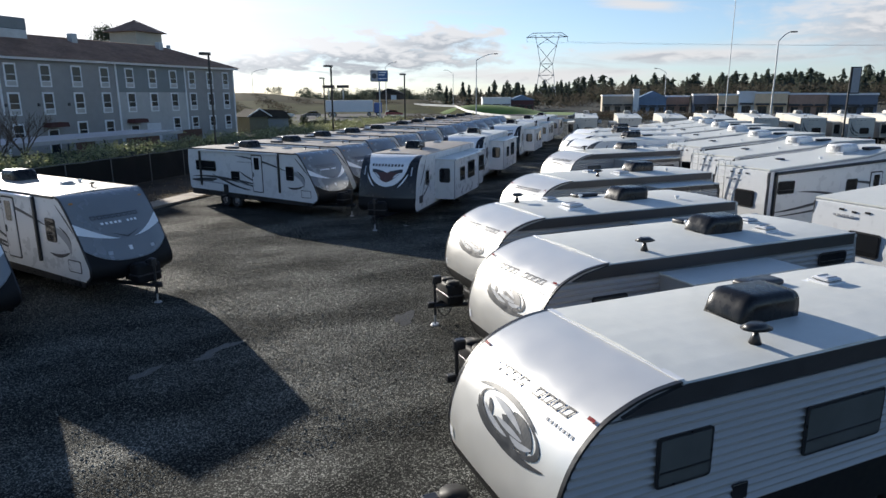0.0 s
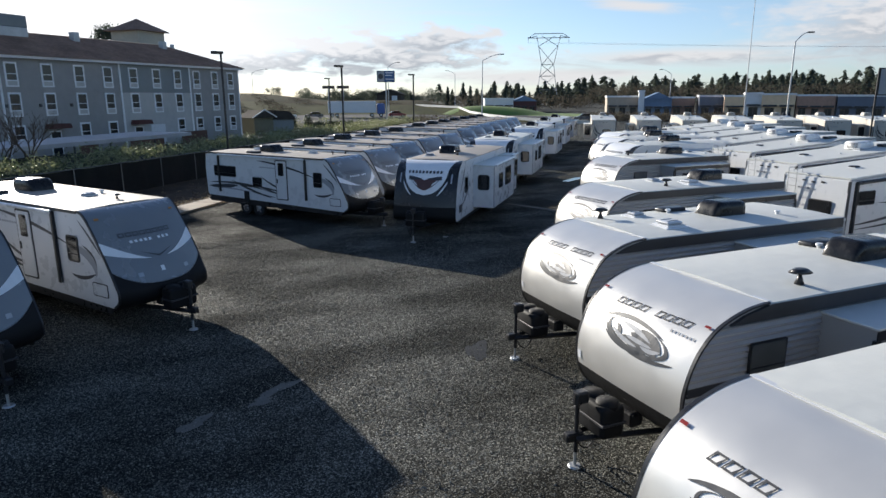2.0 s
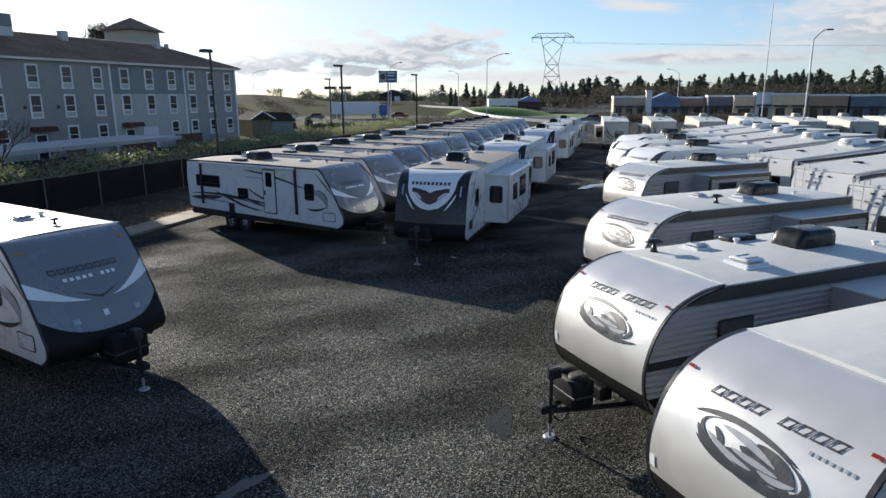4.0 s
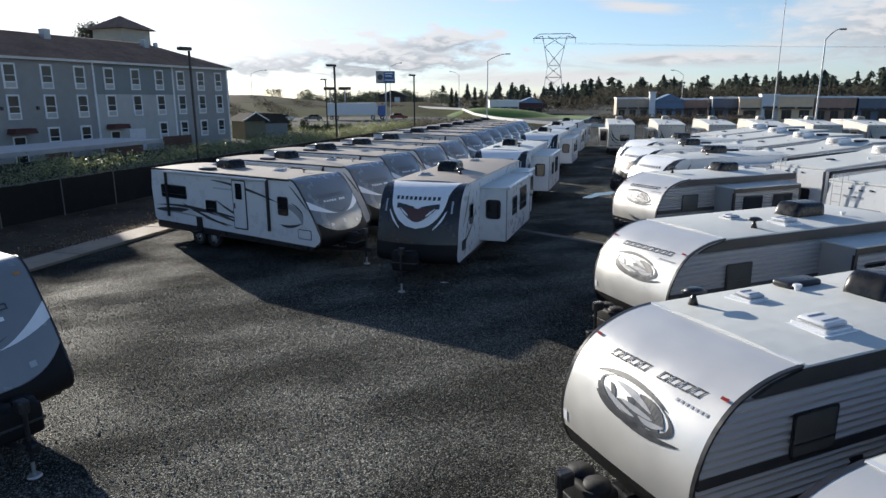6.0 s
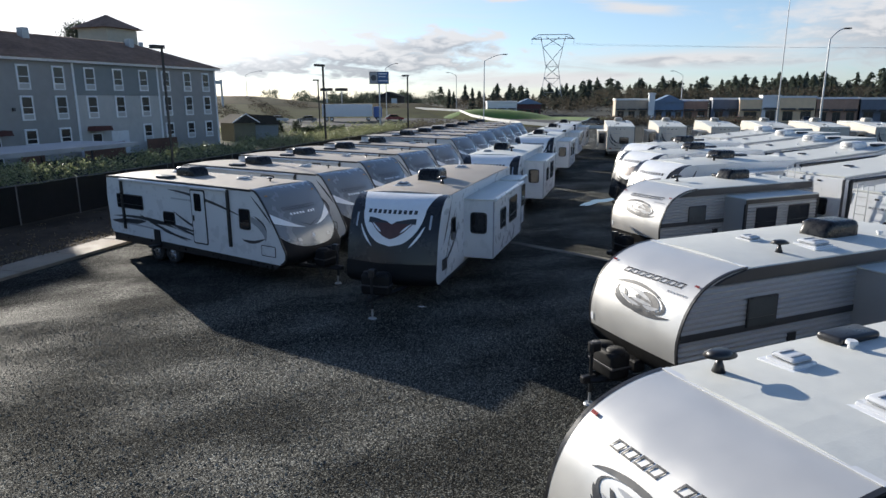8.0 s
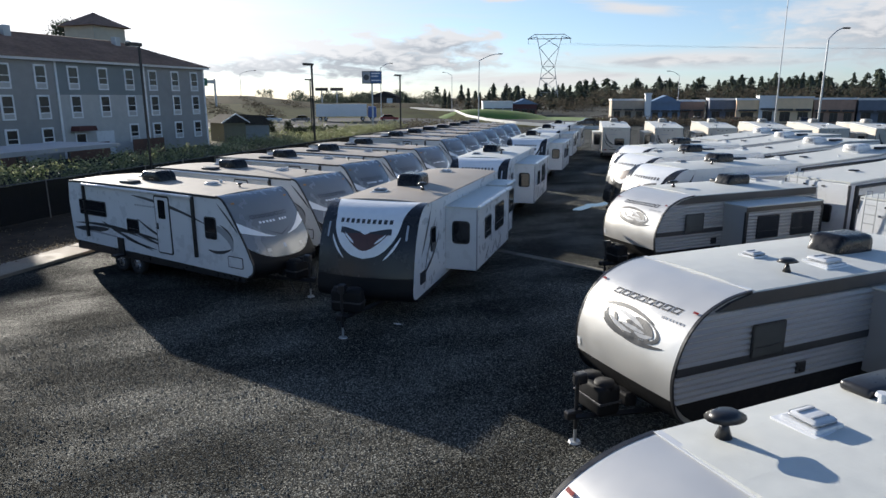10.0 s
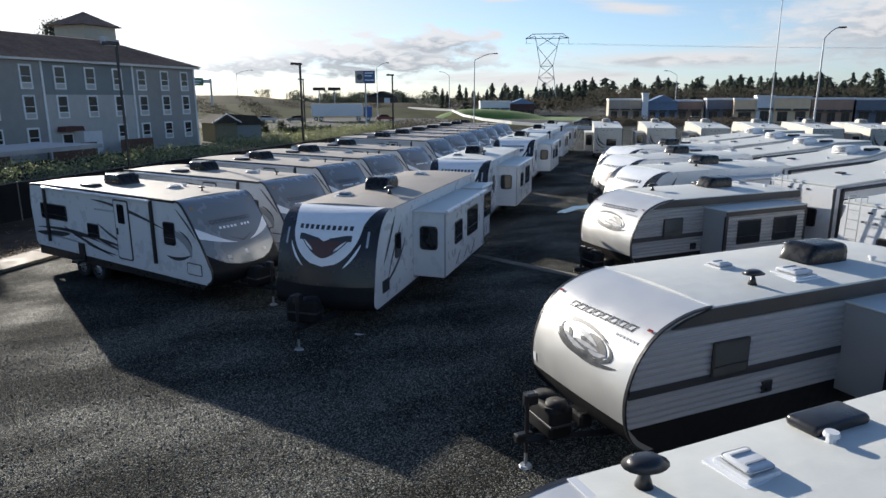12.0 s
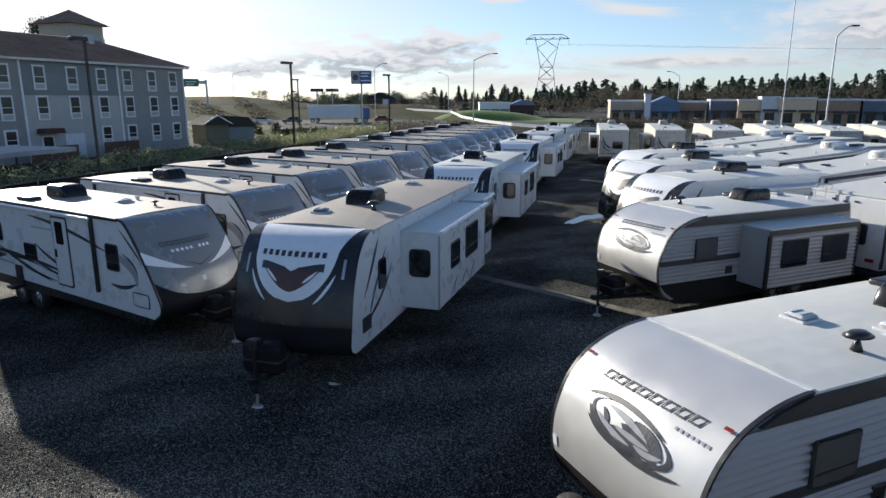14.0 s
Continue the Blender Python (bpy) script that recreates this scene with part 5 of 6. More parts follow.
for deg, d, h in ((23.9, 262, 9.5), (24.3, 258, 8.4), (25.9, 260, 9.8), (26.6, 268, 8.0), (27.7, 255, 9.2), (29.0, 250, 9.6), (29.5, 262, 8.6), (30.1, 252, 9.8), (31.8, 262, 10), (33.0, 266, 9.6), (34.4, 262, 10.5), (20.6, 240, 7.5)):
    x, y = bearing(deg, d)
    conifer(wv, wf, x, y, 0, h, h * 0.2, rng, 12, 16)
tagged(mesh_object("far_conifer_wood", wv, wf, CONIFER), "dark conifer wood along the skyline", "wood", kind="stuff")
bv, bf = [], []
for i in range(9000):
    deg = rng.uniform(-6, 66)
    d = rng.uniform(235, 400) if deg > 30 else rng.uniform(240, 420)
    x, y = bearing(deg, d)
    if deg < 24 and rng.random() < 0.8:
        continue
    hmax = 8.6 if deg > 36 else (5.0 if deg > 22 else 2.6)
    leaves(bv, bf, (x, y, rng.uniform(0.3, hmax)), 0.7, rng, 13, 1.5, 0.5)
for i in range(700):
    u = rng.uniform(48, 120)
    x, y = lane(u, rng.uniform(8, 20))
    leaves(bv, bf, (x, y, rng.uniform(0.1, 1.3)), 0.4, rng, 7, 0.5, 0.6)
for i in range(900):
    x, y = bearing(rng.uniform(36.5, 49), rng.uniform(140, 152))
    leaves(bv, bf, (x, y, rng.uniform(0.1, 1.5)), 0.4, rng, 8, 0.5, 0.5)
tagged(mesh_object("winter_brush", bv, bf, BRUSH), "bare brown winter thicket under the conifers", "thicket", kind="stuff")
sv_, sf_ = [], []
for i in range(150):
    deg, d = rng.uniform(2, 25), rng.uniform(92, 150)
    x, y = bearing(deg, d)
    leaves(sv_, sf_, (x, y, rng.uniform(0.1, 0.8)), 0.4, rng, 14, 0.6, 0.4)
tagged(mesh_object("shrubbery", sv_, sf_, LEAF), "low scattered green shrubs before the highway", "shrubs", kind="stuff")
# rounded winter trees along the highway skyline
tv, tf = [], []
for i in range(240):
    deg, d = rng.triangular(9.6, 25.5, 16.0), rng.uniform(290, 360)
    h = 6.6 + 1.3 * math.sin(deg * 2.3) + 1.0 * math.sin(deg * 5.1) + rng.uniform(-1.2, 0.8)
    x, y = bearing(deg, d)
    for c in range(10):
        zz = rng.uniform(3.0, h)
        leaves(tv, tf, (x + rng.gauss(0, 1.3), y, zz), 0.6, rng, 16, 0.55, 0.7)
for deg in (8.7, 9.1):
    x, y = bearing(deg, 300)
    for c in range(26):
        leaves(tv, tf, (x + rng.gauss(0, 1.6), y, rng.uniform(5.5, 9.0 if deg > 8 else 8.2)), 0.5, rng, 22, 0.5)
tagged(mesh_object("skyline_trees", tv, tf, CONIFER), "dark rounded trees along the highway skyline", "trees", kind="stuff")
# clipped hedge and two bushes on the verge
gv, gf = [], []
for i in range(420):
    x, y = bearing(rng.uniform(11.4, 14.9), rng.uniform(108, 112))
    leaves(gv, gf, (x, y, rng.uniform(0.2, 1.05)), 0.3, rng, 10, 0.16)
tagged(mesh_object("verge_hedge", gv, gf, DEEP_LEAF), "dark green clipped hedge on the verge", "hedge", kind="stuff")
for deg in (9.5, 11.0):
    x, y = bearing(deg, 112)
    gv, gf = [], []
    for i in range(60):
        a, r = rng.uniform(0, 6.28), 0.95 * math.sqrt(rng.random())
        z = rng.uniform(0.2, 2.0)
        leaves(gv, gf, (r * math.cos(a) * (1.15 - z * 0.35), r * math.sin(a) * (1.15 - z * 0.35), z), 0.28, rng, 12, 0.16)
    bush = mesh_object("bush", gv, gf, DEEP_LEAF)
    bush.location = (x, y, 0)
    tagged(bush, "rounded dark green bush on the verge", "bush", "bushes on the verge")
# scrub on the highway bank
kv, kf = [], []
for i in range(1500):
    deg, d = rng.uniform(-3, 20), rng.uniform(186, 236)
    if deg > 11 and d < 214:
        continue
    x, y = bearing(deg, d + 2.5 * math.sin(deg * 0.5))
    z = 0.4 + (d - 182) * 0.062
    z += 2.6 * (z - 0.3) / 3.7 * max(0.0, min(1.0, (13.5 - deg) / 6.0))
    if math.sin(deg * 1.7 + d * 0.09) + rng.uniform(-0.8, 0.8) > 0.1:
        leaves(kv, kf, (x, y, z + 0.1), 0.5, rng, 9, 0.55, 0.35)
tagged(mesh_object("bank_scrub", kv, kf, BRUSH), "brown winter scrub on the highway bank", "scrub", kind="stuff")
# low rise that carries the woods
bm = bmesh.new()
prev = None
for k in range(60):
    deg = -40 + 130 * k / 59
    row = []
    for d, z in ((225, -0.2), (260, 1.2), (330, 2.6 + (2.2 if deg > 40 else 0)), (460, 4.5 + (4 if deg > 38 else 0) + 1.2 * math.sin(k * 0.7)), (620, 3.0)):
        x, y = bearing(deg, d)
        row.append(bm.verts.new((x, y, z)))
    if prev:
        for i in range(4):
            bm.faces.new((prev[i], prev[i + 1], row[i + 1], row[i]))
    prev = row
HILL = mat("far_hillside", (0.05, 0.05, 0.032), 0.95, 0.0, 0.4, 0.1, 0.4, 2)
tagged(part("hillside", bm, HILL), "dark wooded rise on the skyline", "hill", kind="structure")

# green mound beside the ramp
bm = bmesh.new()
cx, cy = bearing(28.2, 190)
rows = []
for i in range(25):
    row = []
    for j in range(9):
        u, v = (i / 24 - 0.5) * 34, (j / 8 - 0.5) * 20
        z = (2.6 - 0.05 * u) * max(0, 1 - (abs(u) / 17) ** 2.6) * max(0, math.cos(v / 20 * math.pi)) - 0.15
        row.append(bm.verts.new((cx + u * 0.88 + v * 0.47, cy - u * 0.47 + v * 0.88, z)))
    rows.append(row)
for a, b in zip(rows, rows[1:]):
    for j in range(8):
        bm.faces.new((a[j], a[j + 1], b[j + 1], b[j]))
tagged(part("grass_mound", bm, GRASS, smooth=True), "bright green grass mound by the ramp", "mound", kind="structure")
slab("verge", [bearing(31.0, 178), bearing(34, 172), bearing(37.4, 172), bearing(37.4, 196), bearing(34, 204), bearing(31.0, 206)], -0.1, 0.02, GRASS, "green grass verge between lot and road")


# ---- apartment building ----
U = Vector((0.691, 0.723))
NRM = Vector((0.723, -0.691))    # out of the long face
WALL_BLUE = mat("blue_grey_siding", (0.205, 0.22, 0.22), 0.75, 0.0, 0.12, 1.2, 0.3, 8)
WALL_GREY = mat("warm_grey_siding", (0.28, 0.27, 0.258), 0.75, 0.0, 0.12, 1.2, 0.3, 8)
WALL_PALE = mat("pale_grey_siding", (0.42, 0.41, 0.39), 0.75, 0.0, 0.12, 1.2, 0.3, 8)
SHINGLE = mat("dark_brown_shingle", (0.25, 0.165, 0.125), 0.9, 0.0, 0.3, 2.5, 0.6, 10, spec=0.05)
DARK_SHINGLE = mat("dark_grey_shingle", (0.055, 0.05, 0.045), 0.9, 0.0, 0.3, 2.5, 0.6, 10, spec=0.05)
CREAM = mat("cream_siding", (0.42, 0.40, 0.33), 0.7, 0.0, 0.1, 1.5)
HOUSE_TRIM = mat("white_house_trim", (0.72, 0.72, 0.72), 0.6, 0.0, 0.08, 4.0)
CANOPY = mat("dark_red_canopy", (0.10, 0.035, 0.03), 0.8, 0.0, 0.3, 3.0)
WOOD_FENCE = mat("red_brown_timber", (0.12, 0.06, 0.04), 0.85, 0.0, 0.3, 3.0, 0.3, 12)

house = empty("apartment_building", Matrix.Translation((-3.542, 82.142, 0)) @ Matrix(((U.x, -NRM.x, 0, 0), (U.y, -NRM.y, 0, 0), (0, 0, 1, 0), (0, 0, 0, 1))), "three-storey grey sided apartment building with shingled roof", "apartment building")
# local: x along the face, y into the building, z up
SECTIONS = ((-40.0, -24.2, WALL_GREY, WALL_BLUE), (-24.2, -13.6, WALL_GREY, WALL_GREY), (-13.6, -0.1, WALL_GREY, WALL_GREY), (-0.1, 10.65, WALL_BLUE, WALL_PALE), (10.65, 20.1, WALL_GREY, WALL_GREY))
for x0, x1, top_mat, low_mat in SECTIONS:
    w = part("wall", box_bm(x0, x1, 0, 14, 0, 6.05), low_mat, house, "lapped siding wall")
    part("upper_wall", box_bm(x0, x1, -0.03, 13.97, 6.054, 9.0), top_mat, house, "lapped siding wall")
    part("corner_board", box_bm(x1 - 0.12, x1 + 0.08, -0.09, 0.1, 0, 9.0), HOUSE_TRIM, house)
    part("belt_board", box_bm(x0 + 0.1, x1 - 0.13, -0.06, 0.0, 5.98, 6.12), top_mat, house)
XS = [-37.5, -34, -30.5, -27, -23, -19.6, -16.1, -12.47, -8.85, -5.26, -1.75, 1.7, 5.13, 8.53, 11.83, 15.22, 18.37]
for k, x in enumerate(XS):
    for row, (za, zb) in enumerate(((1.1, 3.0), (3.75, 5.95), (6.45, 8.65))):
        if row == 0 and k in (8, 11, 12, 4):
            continue
        wd = 0.62
        f = part("window", box_bm(x - wd, x + wd, -0.1, 0.02, za, zb), HOUSE_TRIM, house, "white-framed sash window")
        part("pane", box_bm(x - wd + 0.16, x + wd - 0.16, -0.112, -0.1, (za + zb) / 2 + 0.08, zb - 0.16), GLASS_H, f)
        part("pane", box_bm(x - wd + 0.16, x + wd - 0.16, -0.108, -0.1, za + 0.62, (za + zb) / 2 + 0.02), GLASS_H, f)
        part("window_panel", box_bm(x - wd + 0.16, x + wd - 0.16, -0.106, -0.1, za + 0.12, za + 0.52), WALL_PALE, f)
for k in (8, 11, 4):
    x = XS[k] + 0.1
    d = part("door", box_bm(x - 0.5, x + 0.5, -0.08, 0.02, 0, 2.2), GLASS_H, house, "dark glazed patio door")
    part("door_frame", box_bm(x - 0.62, x + 0.62, -0.06, 0.0, 0, 2.32), HOUSE_TRIM, d)
    part("canopy", prism_bm([(x - 1.1, 2.55), (x + 1.1, 2.55), (x + 0.95, 3.0), (x - 0.95, 3.0)], -1.1, -0.03), CANOPY, house, "small dark red door canopy")
part("garage_panel", box_bm(3.6, 5.8, -0.07, 0.0, 0.1, 2.4), WHITE, house)
for x0, x1 in ((-1.8, 3.0), (6.0, 10.3), (-8.2, -6.0)):
    part("patio_fence", box_bm(x0, x1, -2.3, -2.2, 0.0, 1.5), WOOD_FENCE, house, "red-brown timber patio screen")
for k in range(7):
    x = XS[3] + k * 3.4
    part("wall_lamp", box_bm(x - 0.1, x + 0.1, -0.2, -0.03, 4.6, 4.9), TRIM, house)
# eaves and hip roof
part("eave", box_bm(-41, 20.6, -0.6, 14.6, 9.0, 9.22), HOUSE_TRIM, house, "white eave board")
bm = bmesh.new()
v = [bm.verts.new(p) for p in ((-41.2, -0.75, 9.22), (20.75, -0.75, 9.22), (20.75, 14.75, 9.22), (-41.2, 14.75, 9.22), (-33.5, 7, 12.05), (14.2, 7, 12.05))]
for q in ((0, 1, 5, 4), (1, 2, 5), (2, 3, 4, 5), (3, 0, 4), (3, 2, 1, 0)):
    bm.faces.new([v[i] for i in q])
part("roof", bm, SHINGLE, house, "dark brown shingled hip roof")
sv, sf = [], []
for r in range(26):
    f0, f1 = r / 26, (r + 1) / 26
    k0 = len(sv)
    xa0, xb0 = -41.2 + 7.7 * f0, 20.75 - 6.55 * f0
    y0, z0 = -0.75 + 7.75 * f0, 9.22 + 2.83 * f0
    y1, z1 = -0.75 + 7.75 * f1, 9.22 + 2.83 * f1
    sv += [Vector((xa0, y0, z0 + 0.05)), Vector((xb0, y0, z0 + 0.05)), Vector((xb0 - 0.3, y1, z1 + 0.015)), Vector((xa0 + 0.3, y1, z1 + 0.015)), Vector((xa0, y0, z0)), Vector((xb0, y0, z0))]
    sf += [(k0, k0 + 1, k0 + 2, k0 + 3), (k0 + 4, k0 + 5, k0 + 1, k0)]
courses = tagged(mesh_object("shingle_course", sv, sf, SHINGLE), kind="stuff")
courses.parent = house
for x, y, s in ((-26, 5.5, 0.8), (-0.35, 5.5, 0.75), (12.7, 5.5, 0.7), (14.9, 6.0, 0.4)):
    z = 9.22 + 2.83 * (y + 0.75) / 7.75
    part("roof_cowl", box_bm(x - s / 2, x + s / 2, y - s / 2, y + s / 2, z - 0.2, z + s * 1.2, 0.05), GALV, house)
part("rooftop_unit", box_bm(-9.4, -5.8, 5.4, 7.6, 12.3, 13.5, 0.1), WALL_BLUE, house, "grey rooftop ventilation unit")
part("unit_base", box_bm(-9.2, -6.0, 5.2, 7.4, 10.9, 12.296, 0.05), GALV, house)
tower = part("cupola", box_bm(19.4, 24.4, 15.8, 20.8, 9.0, 14.7), CREAM, house, "cream square roof tower")
bm = bmesh.new()
v = [bm.verts.new(p) for p in ((18.7, 15.1, 14.7), (25.1, 15.1, 14.7), (25.1, 21.5, 14.7), (18.7, 21.5, 14.7), (21.9, 18.3, 16.6))]
for q in ((0, 1, 4), (1, 2, 4), (2, 3, 4), (3, 0, 4), (3, 2, 1, 0)):
    bm.faces.new([v[i] for i in q])
part("cupola_roof", bm, SHINGLE, tower)

CARPORT_ROOF = mat("weathered_carport_roof", (0.36, 0.36, 0.36), 0.6, 0.0, 0.2, 1.0)
# carports in front of the building
def carport(u0, u1, v):
    e = empty("carport", Matrix(), "flat pale-roofed carport on steel posts", "carport", "carports before the apartment building")
    pts = [lane(u0, v), lane(u1, v), lane(u1, v + 5.2), lane(u0, v + 5.2)]
    bm = bmesh.new()
    a = [bm.verts.new((x, y, 2.35)) for x, y in pts]
    b = [bm.verts.new((x, y, 2.62)) for x, y in pts]
    bm.faces.new(a)
    bm.faces.new(b)
    for i in range(4):
        j = (i + 1) % 4
        bm.faces.new((a[i], a[j], b[j], b[i]))
    part("roof", bm, CARPORT_ROOF, e)
    for k in range(6):
        for w in (0.5, 4.7):
            x, y = lane(u0 + (u1 - u0) * (k + 0.5) / 6, v + w)
            part("post", tube_bm((x, y, 0), (x, y, 2.36), 0.06), TRIM, e)
    return e


carport(-22, 26, 14.5)

# garden shed near the building
shed = empty("shed", pose(14.8, 103.5, 0, 0, 0, 20), "olive garden shed with a gabled roof", "shed")
OLIVE = mat("olive_siding", (0.16, 0.15, 0.10), 0.85, 0.0, 0.15, 2.0)
part("wall", box_bm(-3, 0.09, -2, 2, 0, 2.5), OLIVE, shed)
part("wing_wall", box_bm(0.1, 4.0, -1.2, 2, 0, 2.1), WALL_BLUE, shed, "grey-green lower wing")
part("roof", prism_bm([(-3.4, 2.45), (0.5, 2.45), (-1.45, 3.55)], -2.4, 2.4), DARK_SHINGLE, shed)
part("wing_roof", prism_bm([(0.51, 2.2), (4.4, 2.05), (3.2, 3.3), (0.51, 3.5)], -1.5, 2.3), DARK_SHINGLE, shed)
for a, b in (((-3.45, 2.42), (-1.45, 3.56)), ((-1.45, 3.56), (0.52, 2.42))):
    part("barge_board", prism_bm([a, (a[0], a[1] + 0.16), (b[0], b[1] + 0.16), b], -2.46, -2.405), HOUSE_TRIM, shed)


# ---- lamps, sign, pylon, shops ----
def lot_lamp(x, y, h=8.4, turn=0.0, arm=0.75, thick=0.07):
    e = empty("lot_lamp", pose(x, y, 0, 0, 0, turn), "square dark bronze parking-lot lamp", "street lamp", "lot lamps")
    part("pole", box_bm(-thick, thick, -thick, thick, 0, h), POLE, e)
    part("base", tube_bm((0, 0, 0), (0, 0, 0.6), 0.28, 0.26, 16), CONCRETE, e)
    head = part("head", box_bm(-arm - 0.25, 0.1, -0.2, 0.2, h - 0.02, h + 0.18, 0.04), POLE, e, "flat shoebox lamp head")
    part("lens", box_bm(-arm - 0.15, -0.1, -0.15, 0.15, h - 0.032, h - 0.021), DECAL_WHITE, head)
    return e


def road_lamp(x, y, h=13.2, turn=0.0, reach=2.6, material=None):
    e = empty("road_lamp", pose(x, y, 0, 0, 0, turn), "tall galvanised highway lamp with curved arm", "street lamp", "highway lamps")
    material = material or GALV
    part("pole", tube_bm((0, 0, 0), (0, 0, h - 1.2), 0.13, 0.08), material, e)
    pts = [Vector((reach * t, 0, h - 1.2 + 1.2 * math.sin(t * math.pi / 2))) for t in (0, 0.15, 0.3, 0.5, 0.7, 0.88, 1)]
    part("arm", pipe_bm(pts, 0.062), material, e)
    part("head", box_bm(reach - 0.1, reach + 0.75, -0.16, 0.16, h - 0.08, h + 0.1, 0.05), POLE, e)
    return e


lot_lamp(17.95, 70.8, 8.5, 35)
lot_lamp(4.05, 51.0, 8.4, 35, 0.45, 0.05)
lot_lamp(33.1, 89.1, 8.3, 35)
lot_lamp(26.8, 112.0, 8.3, 35)
road_lamp(61.3, 123.1, 13.6, -30, 3.6)
road_lamp(78.2, 65.2, 13.5, -30, 1.5)
road_lamp(130.3, 144.5, 12.3, 155)
road_lamp(60.0, 178, 14.5, -30)
road_lamp(*bearing(7.05, 232), 14.6, 0, 4.6)
road_lamp(97, 214, 14.0, 160)
mast = tagged(part("mast", tube_bm((62.8, 58.6, 0), (62.8, 58.6, 18.2), 0.07, 0.03), GALV), "thin tall bare flagpole", "flagpole")
lit = empty("banner_lamp", pose(61.3, 42.4, 0, 0, 0, -40), "dark lot lamp with a flat panel head", "street lamp")
part("pole", box_bm(-0.07, 0.07, -0.07, 0.07, 0, 7.9), POLE, lit)
part("head", box_bm(0.0, 0.85, -0.1, 0.1, 5.4, 7.9, 0.03), POLE, lit)
part("panel", box_bm(0.12, 0.78, -0.115, -0.1, 5.5, 7.8), DECAL_MID, lit, "pale banner panel")

sign = empty("road_sign", pose(34.5, 105.1, 0, 0, 0, -18), "blue and white pylon sign on a pole", "sign")
part("pole", tube_bm((0, 0, 0), (0, 0, 7.7), 0.14, 0.12), GALV, sign)
cab = part("cabinet", box_bm(-1.45, 1.45, -0.2, 0.2, 7.7, 9.5, 0.04), TRIM, sign, "boxed sign cabinet")
SIGN_BLUE = mat("sign_blue", (0.03, 0.10, 0.25), 0.4)
part("panel", box_bm(-0.2, 1.38, -0.214, -0.2, 7.78, 9.42), SIGN_BLUE, cab)
part("panel_pale", box_bm(-1.38, -0.24, -0.214, -0.2, 7.78, 9.42), DECAL_MID, cab)
for z, w in ((9.1, 1.2), (8.7, 1.0), (8.1, 1.3)):
    part("lettering_bar", box_bm(-0.05, -0.05 + w, -0.222, -0.2145, z, z + 0.14), DECAL_WHITE, cab)
part("logo_disc", tube_bm((-0.82, -0.2145, 8.6), (-0.82, -0.225, 8.6), 0.42, sides=24), TRIM, cab)

# lattice pylon
px, py = bearing(32.6, 300)
pyl = empty("power_pylon", pose(px, py, 0, 0, 0, -32), "grey steel lattice power pylon", "pylon")


def lattice(levels, bm, r=0.11):
    for (z0, w0), (z1, w1) in zip(levels, levels[1:]):
        for sx in (-1, 1):
            for sy in (-1, 1):
                tube_bm((sx * w0, sy * w0, z0), (sx * w1, sy * w1, z1), r, sides=4, bm=bm)
        for s in (-1, 1):
            tube_bm((-w0, s * w0, z0), (w1, s * w1, z1), r * 0.6, sides=4, bm=bm)
            tube_bm((w0, s * w0, z0), (-w1, s * w1, z1), r * 0.6, sides=4, bm=bm)
            tube_bm((-w1, s * w1, z1), (w1, s * w1, z1), r * 0.6, sides=4, bm=bm)
            tube_bm((s * w0, -w0, z0), (s * w1, w1, z1), r * 0.6, sides=4, bm=bm)
            tube_bm((s * w0, w0, z0), (s * w1, -w1, z1), r * 0.6, sides=4, bm=bm)
    return bm


part("mast", lattice([(0, 5.2), (8, 4.2), (14, 3.4), (19, 2.7)], bmesh.new()), GALV, pyl)
def beam(p, q, r, sides=4):
    part("beam", tube_bm(p, q, r, sides=sides), GALV, pyl)


for s in (-1, 1):
    beam((s * 2.7, 0, 19), (s * 5.2, 0, 31.5), 0.13)
    beam((s * 2.7, 0, 19), (-s * 4.2, 0, 27), 0.12)
    beam((s * 4.2, 0, 27), (-s * 3.0, 0, 31.5), 0.12)
    beam((s * 5.2, 0, 31.5), (s * 9.3, 0, 30.5), 0.14)
    beam((s * 6.5, 0, 32.4), (s * 9.3, 0, 30.5), 0.12)
    beam((s * 9.0, 0, 30.5), (s * 9.0, 0, 28.4), 0.09)
    beam((s * 5.2, 0, 31.5), (s * 5.2, 0, 29.6), 0.09)
beam((-9.3, 0, 30.6), (9.3, 0, 30.6), 0.15)
beam((-6.5, 0, 32.4), (6.5, 0, 32.4), 0.15)
for s in (-9.0, 0.0, 9.0):
    a, d = Vector((px + s * 0.85, py - s * 0.53, 28.6)), Vector((400, -140, 4))
    pts = [a + d * (k / 14) + Vector((0, 0, -9 * 4 * (k / 14) * (1 - k / 14) * 0.35)) for k in range(15)]
    tagged(part("power_line", pipe_bm(pts, 0.022, 4), GALV), "thin sagging power line from the pylon", "cable", "power lines")

